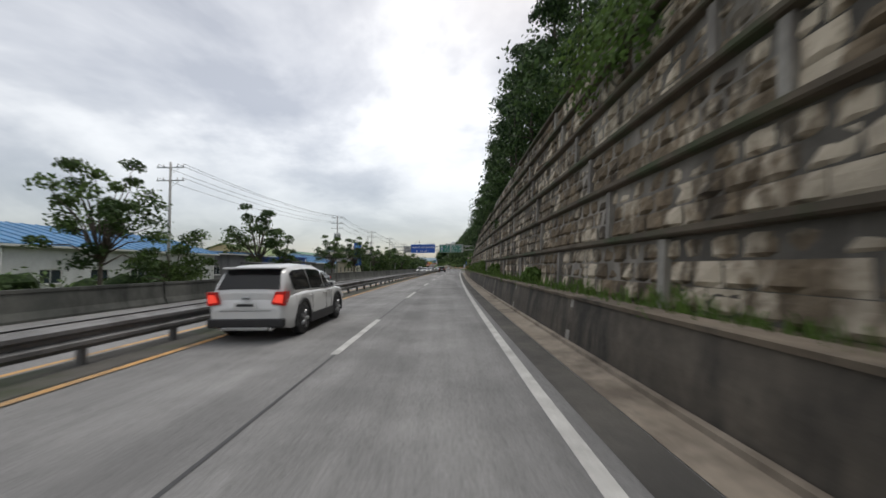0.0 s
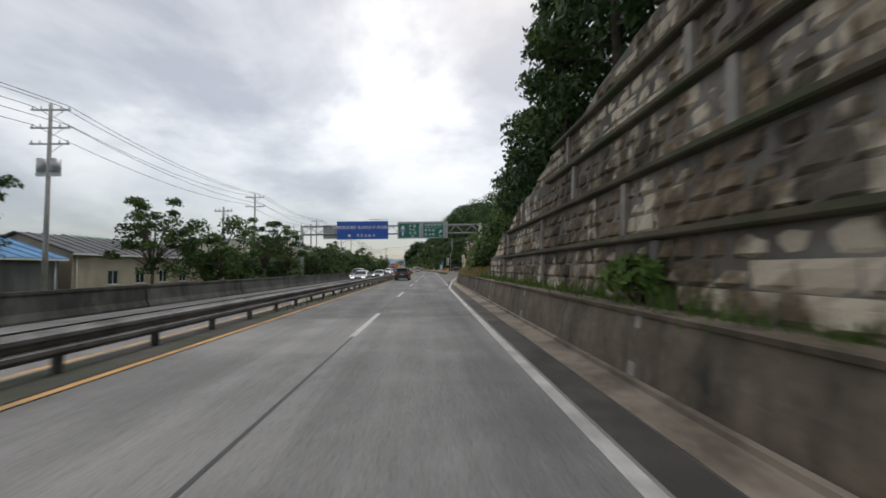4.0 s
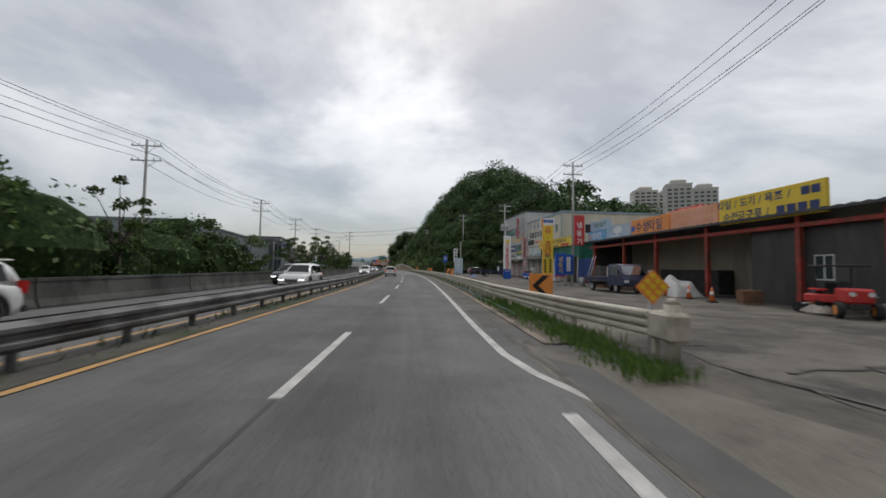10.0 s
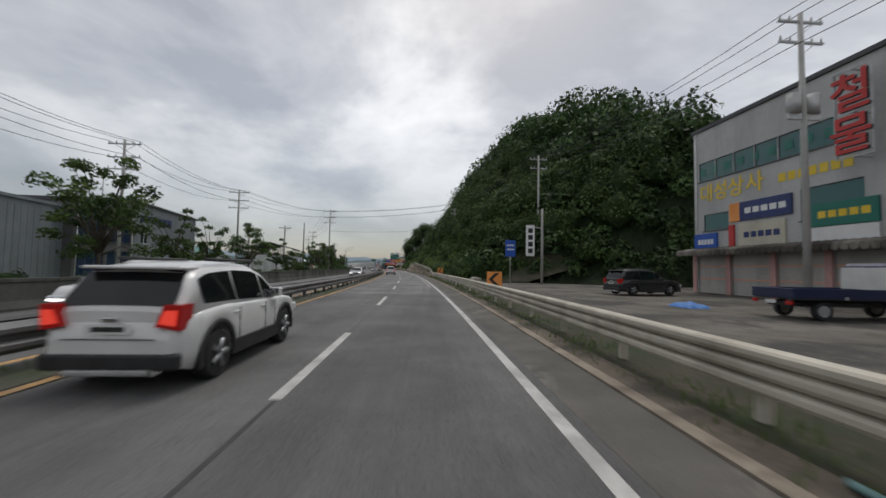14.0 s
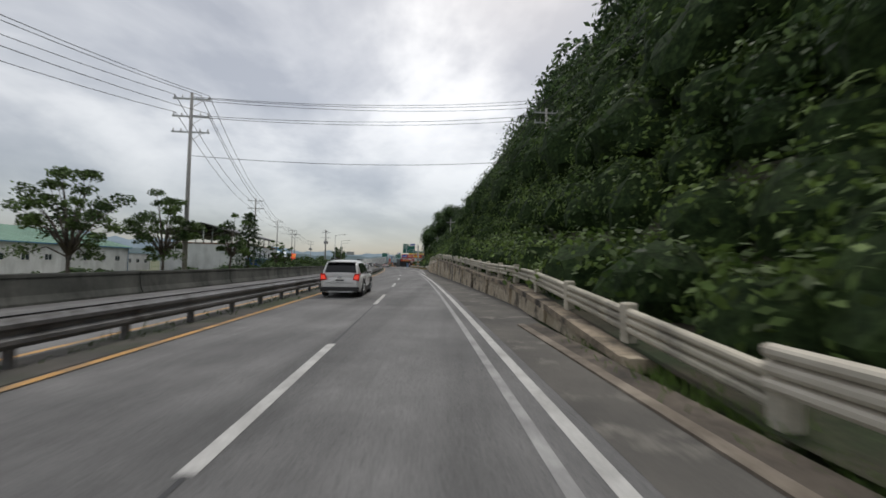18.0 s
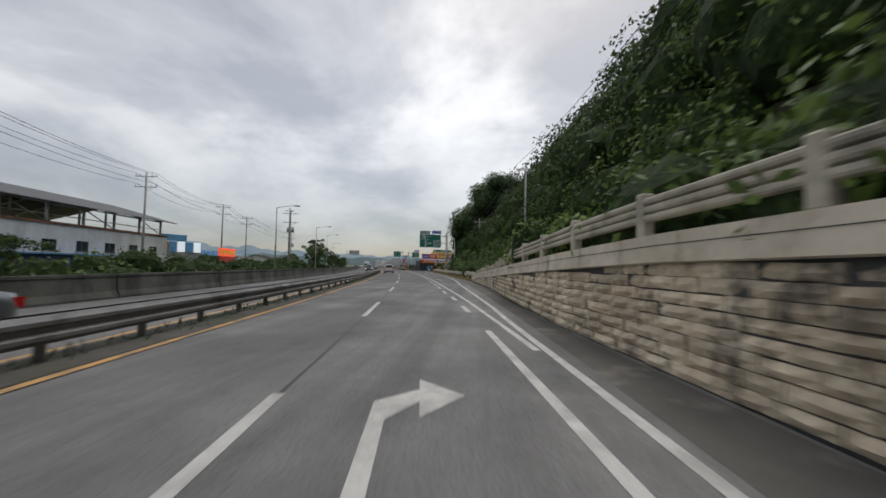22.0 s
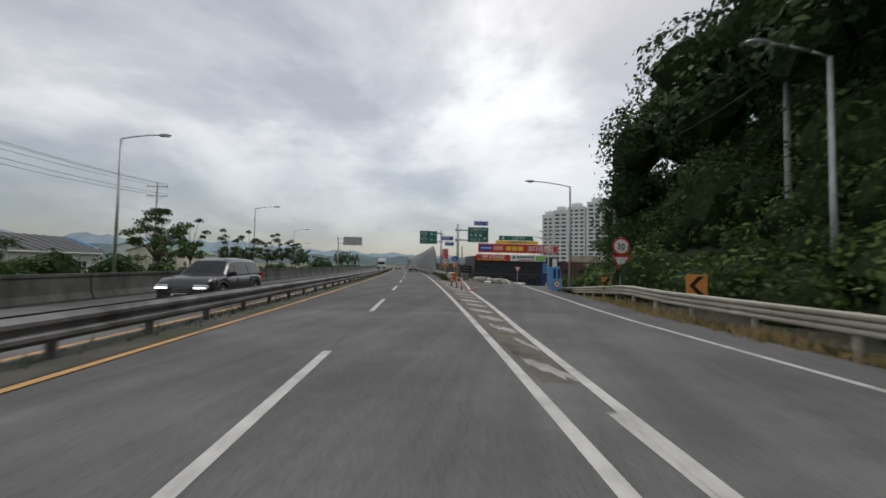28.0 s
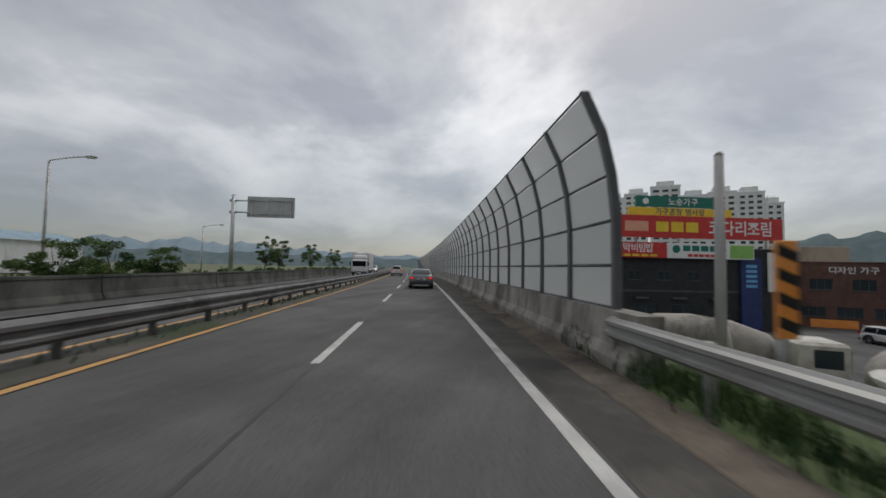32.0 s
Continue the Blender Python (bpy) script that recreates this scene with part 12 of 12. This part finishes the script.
def flatbed(colour, label, s, d, turn):
    g = thing("flatbed_truck", at(s, d, 0.0, turn), label, "truck", "small flatbed trucks")
    part("chassis", bx(-0.4, -2.4, 0.42, 0.4, 2.2, 0.58, 0.02), M_HOLLOW, g)
    part("bed", bx(-0.85, -2.55, 0.66, 0.85, 0.55, 0.74, 0.01), M_HOLLOW, g)
    for x in (-0.87, 0.83):
        part("side_board", bx(x, -2.55, 0.7, x + 0.04, 0.55, 1.03, 0.01), colour, g)
        part("hinge", bx(x - 0.01, -1.0, 0.68, x + 0.05, -0.9, 0.78), M_STEEL, g)
    part("tail_board", bx(-0.85, -2.59, 0.7, 0.85, -2.55, 1.03, 0.01), colour, g)
    bm = bmesh.new()
    prof = [(0.62, 0.5), (2.45, 0.5), (2.5, 0.9), (2.32, 1.15), (1.92, 1.82), (1.7, 1.9), (0.75, 1.9), (0.62, 1.8)]
    rows_ = [[bm.verts.new((x * (1 if z < 1.2 else 0.9), y, z)) for y, z in prof] for x in (-0.86, 0.86)]
    k = len(prof)
    for i in range(k):
        bm.faces.new([rows_[0][i], rows_[0][(i + 1) % k], rows_[1][(i + 1) % k], rows_[1][i]])
    bm.faces.new(rows_[0][::-1])
    bm.faces.new(rows_[1])
    bmesh.ops.recalc_face_normals(bm, faces=bm.faces)
    part("cab", bm, colour, g)
    bm = bmesh.new()
    q = [bm.verts.new(c) for c in ((-0.76, 2.33, 1.2), (0.76, 2.33, 1.2), (0.70, 1.965, 1.79), (-0.70, 1.965, 1.79))]
    bm.faces.new(q)
    part("windscreen", bm, M_CARGLASS, g)
    for sg in (-1, 1):
        bm = bmesh.new()
        q = [bm.verts.new((sg * x, y, z)) for x, y, z in ((0.868, 0.95, 1.18), (0.868, 2.2, 1.18), (0.79, 1.85, 1.76), (0.79, 0.95, 1.76))]
        bm.faces.new(q if sg > 0 else q[::-1])
        part("side_window", bm, M_CARGLASS, g)
        part("mirror", bx(sg * 0.98 - 0.07, 2.15, 1.2, sg * 0.98 + 0.07, 2.22, 1.5, 0.02), M_TRIM, g)
        part("headlamp", bx(sg * 0.62 - 0.16, 2.44, 0.68, sg * 0.62 + 0.16, 2.51, 0.86, 0.02), M_HEADLAMP, g)
        part("tail_lamp", bx(sg * 0.7 - 0.12, -2.62, 0.5, sg * 0.7 + 0.12, -2.56, 0.62, 0.01), M_TAIL, g)
        for y in (-1.6, 1.55):
            wheel_on(g, sg * 0.72, y, 0.3, 0.18, M_STEEL)
    part("head_rack", bx(-0.8, 0.5, 1.0, 0.8, 0.56, 1.75, 0.01), M_FRAME, g)
    part("number_plate", bx(-0.2, -2.63, 0.5, 0.2, -2.6, 0.62), M_PLATE, g)
    return g


flatbed(P_NAVY, "dark blue flatbed truck parked before a tile yard", 166.2, 13.6, -178)
flatbed(P_NAVY, "dark blue flatbed truck parked before a paint store", 205.5, 14.6, -96)


def box_truck(s, d, turn, label):
    g = thing("box_truck", at(s, d, 0.012, turn), label, "truck")
    part("chassis", bx(-0.45, -4.6, 0.6, 0.45, 2.6, 0.85, 0.02), M_HOLLOW, g)
    part("cargo_box", bx(-1.15, -4.8, 0.95, 1.15, 1.1, 3.3, 0.04), M_WALL_WHITE, g)
    part("cab", bx(-1.05, 1.25, 0.55, 1.05, 2.95, 2.35, 0.16), P_WHITE, g)
    part("roof_fairing", bx(-0.95, 1.2, 2.36, 0.95, 2.2, 3.0, 0.2), P_WHITE, g)
    part("windscreen", bx(-0.92, 2.94, 1.4, 0.92, 2.97, 2.15, 0.01), M_CARGLASS, g)
    for sg in (-1, 1):
        part("side_window", bx(sg * 1.05 - 0.01, 1.7, 1.45, sg * 1.05 + 0.01, 2.7, 2.15), M_CARGLASS, g)
        part("headlamp", bx(sg * 0.8 - 0.18, 2.94, 0.75, sg * 0.8 + 0.18, 2.99, 0.95, 0.02), M_HEADLAMP, g)
        part("mirror", bx(sg * 1.25 - 0.08, 2.7, 1.5, sg * 1.25 + 0.08, 2.78, 2.0, 0.02), M_TRIM, g)
        for y in (-3.0, 2.0):
            wheel_on(g, sg * 0.88, y, 0.4, 0.25, M_STEEL)
    part("bumper", bx(-1.0, 2.9, 0.4, 1.0, 3.02, 0.62, 0.02), M_TRIM, g)
    part("number_plate", bx(-0.26, 3.02, 0.45, 0.26, 3.04, 0.57), M_PLATE, g)
    return g


bt = box_truck(500, -8.2, COME, "white box truck on the far carriageway")
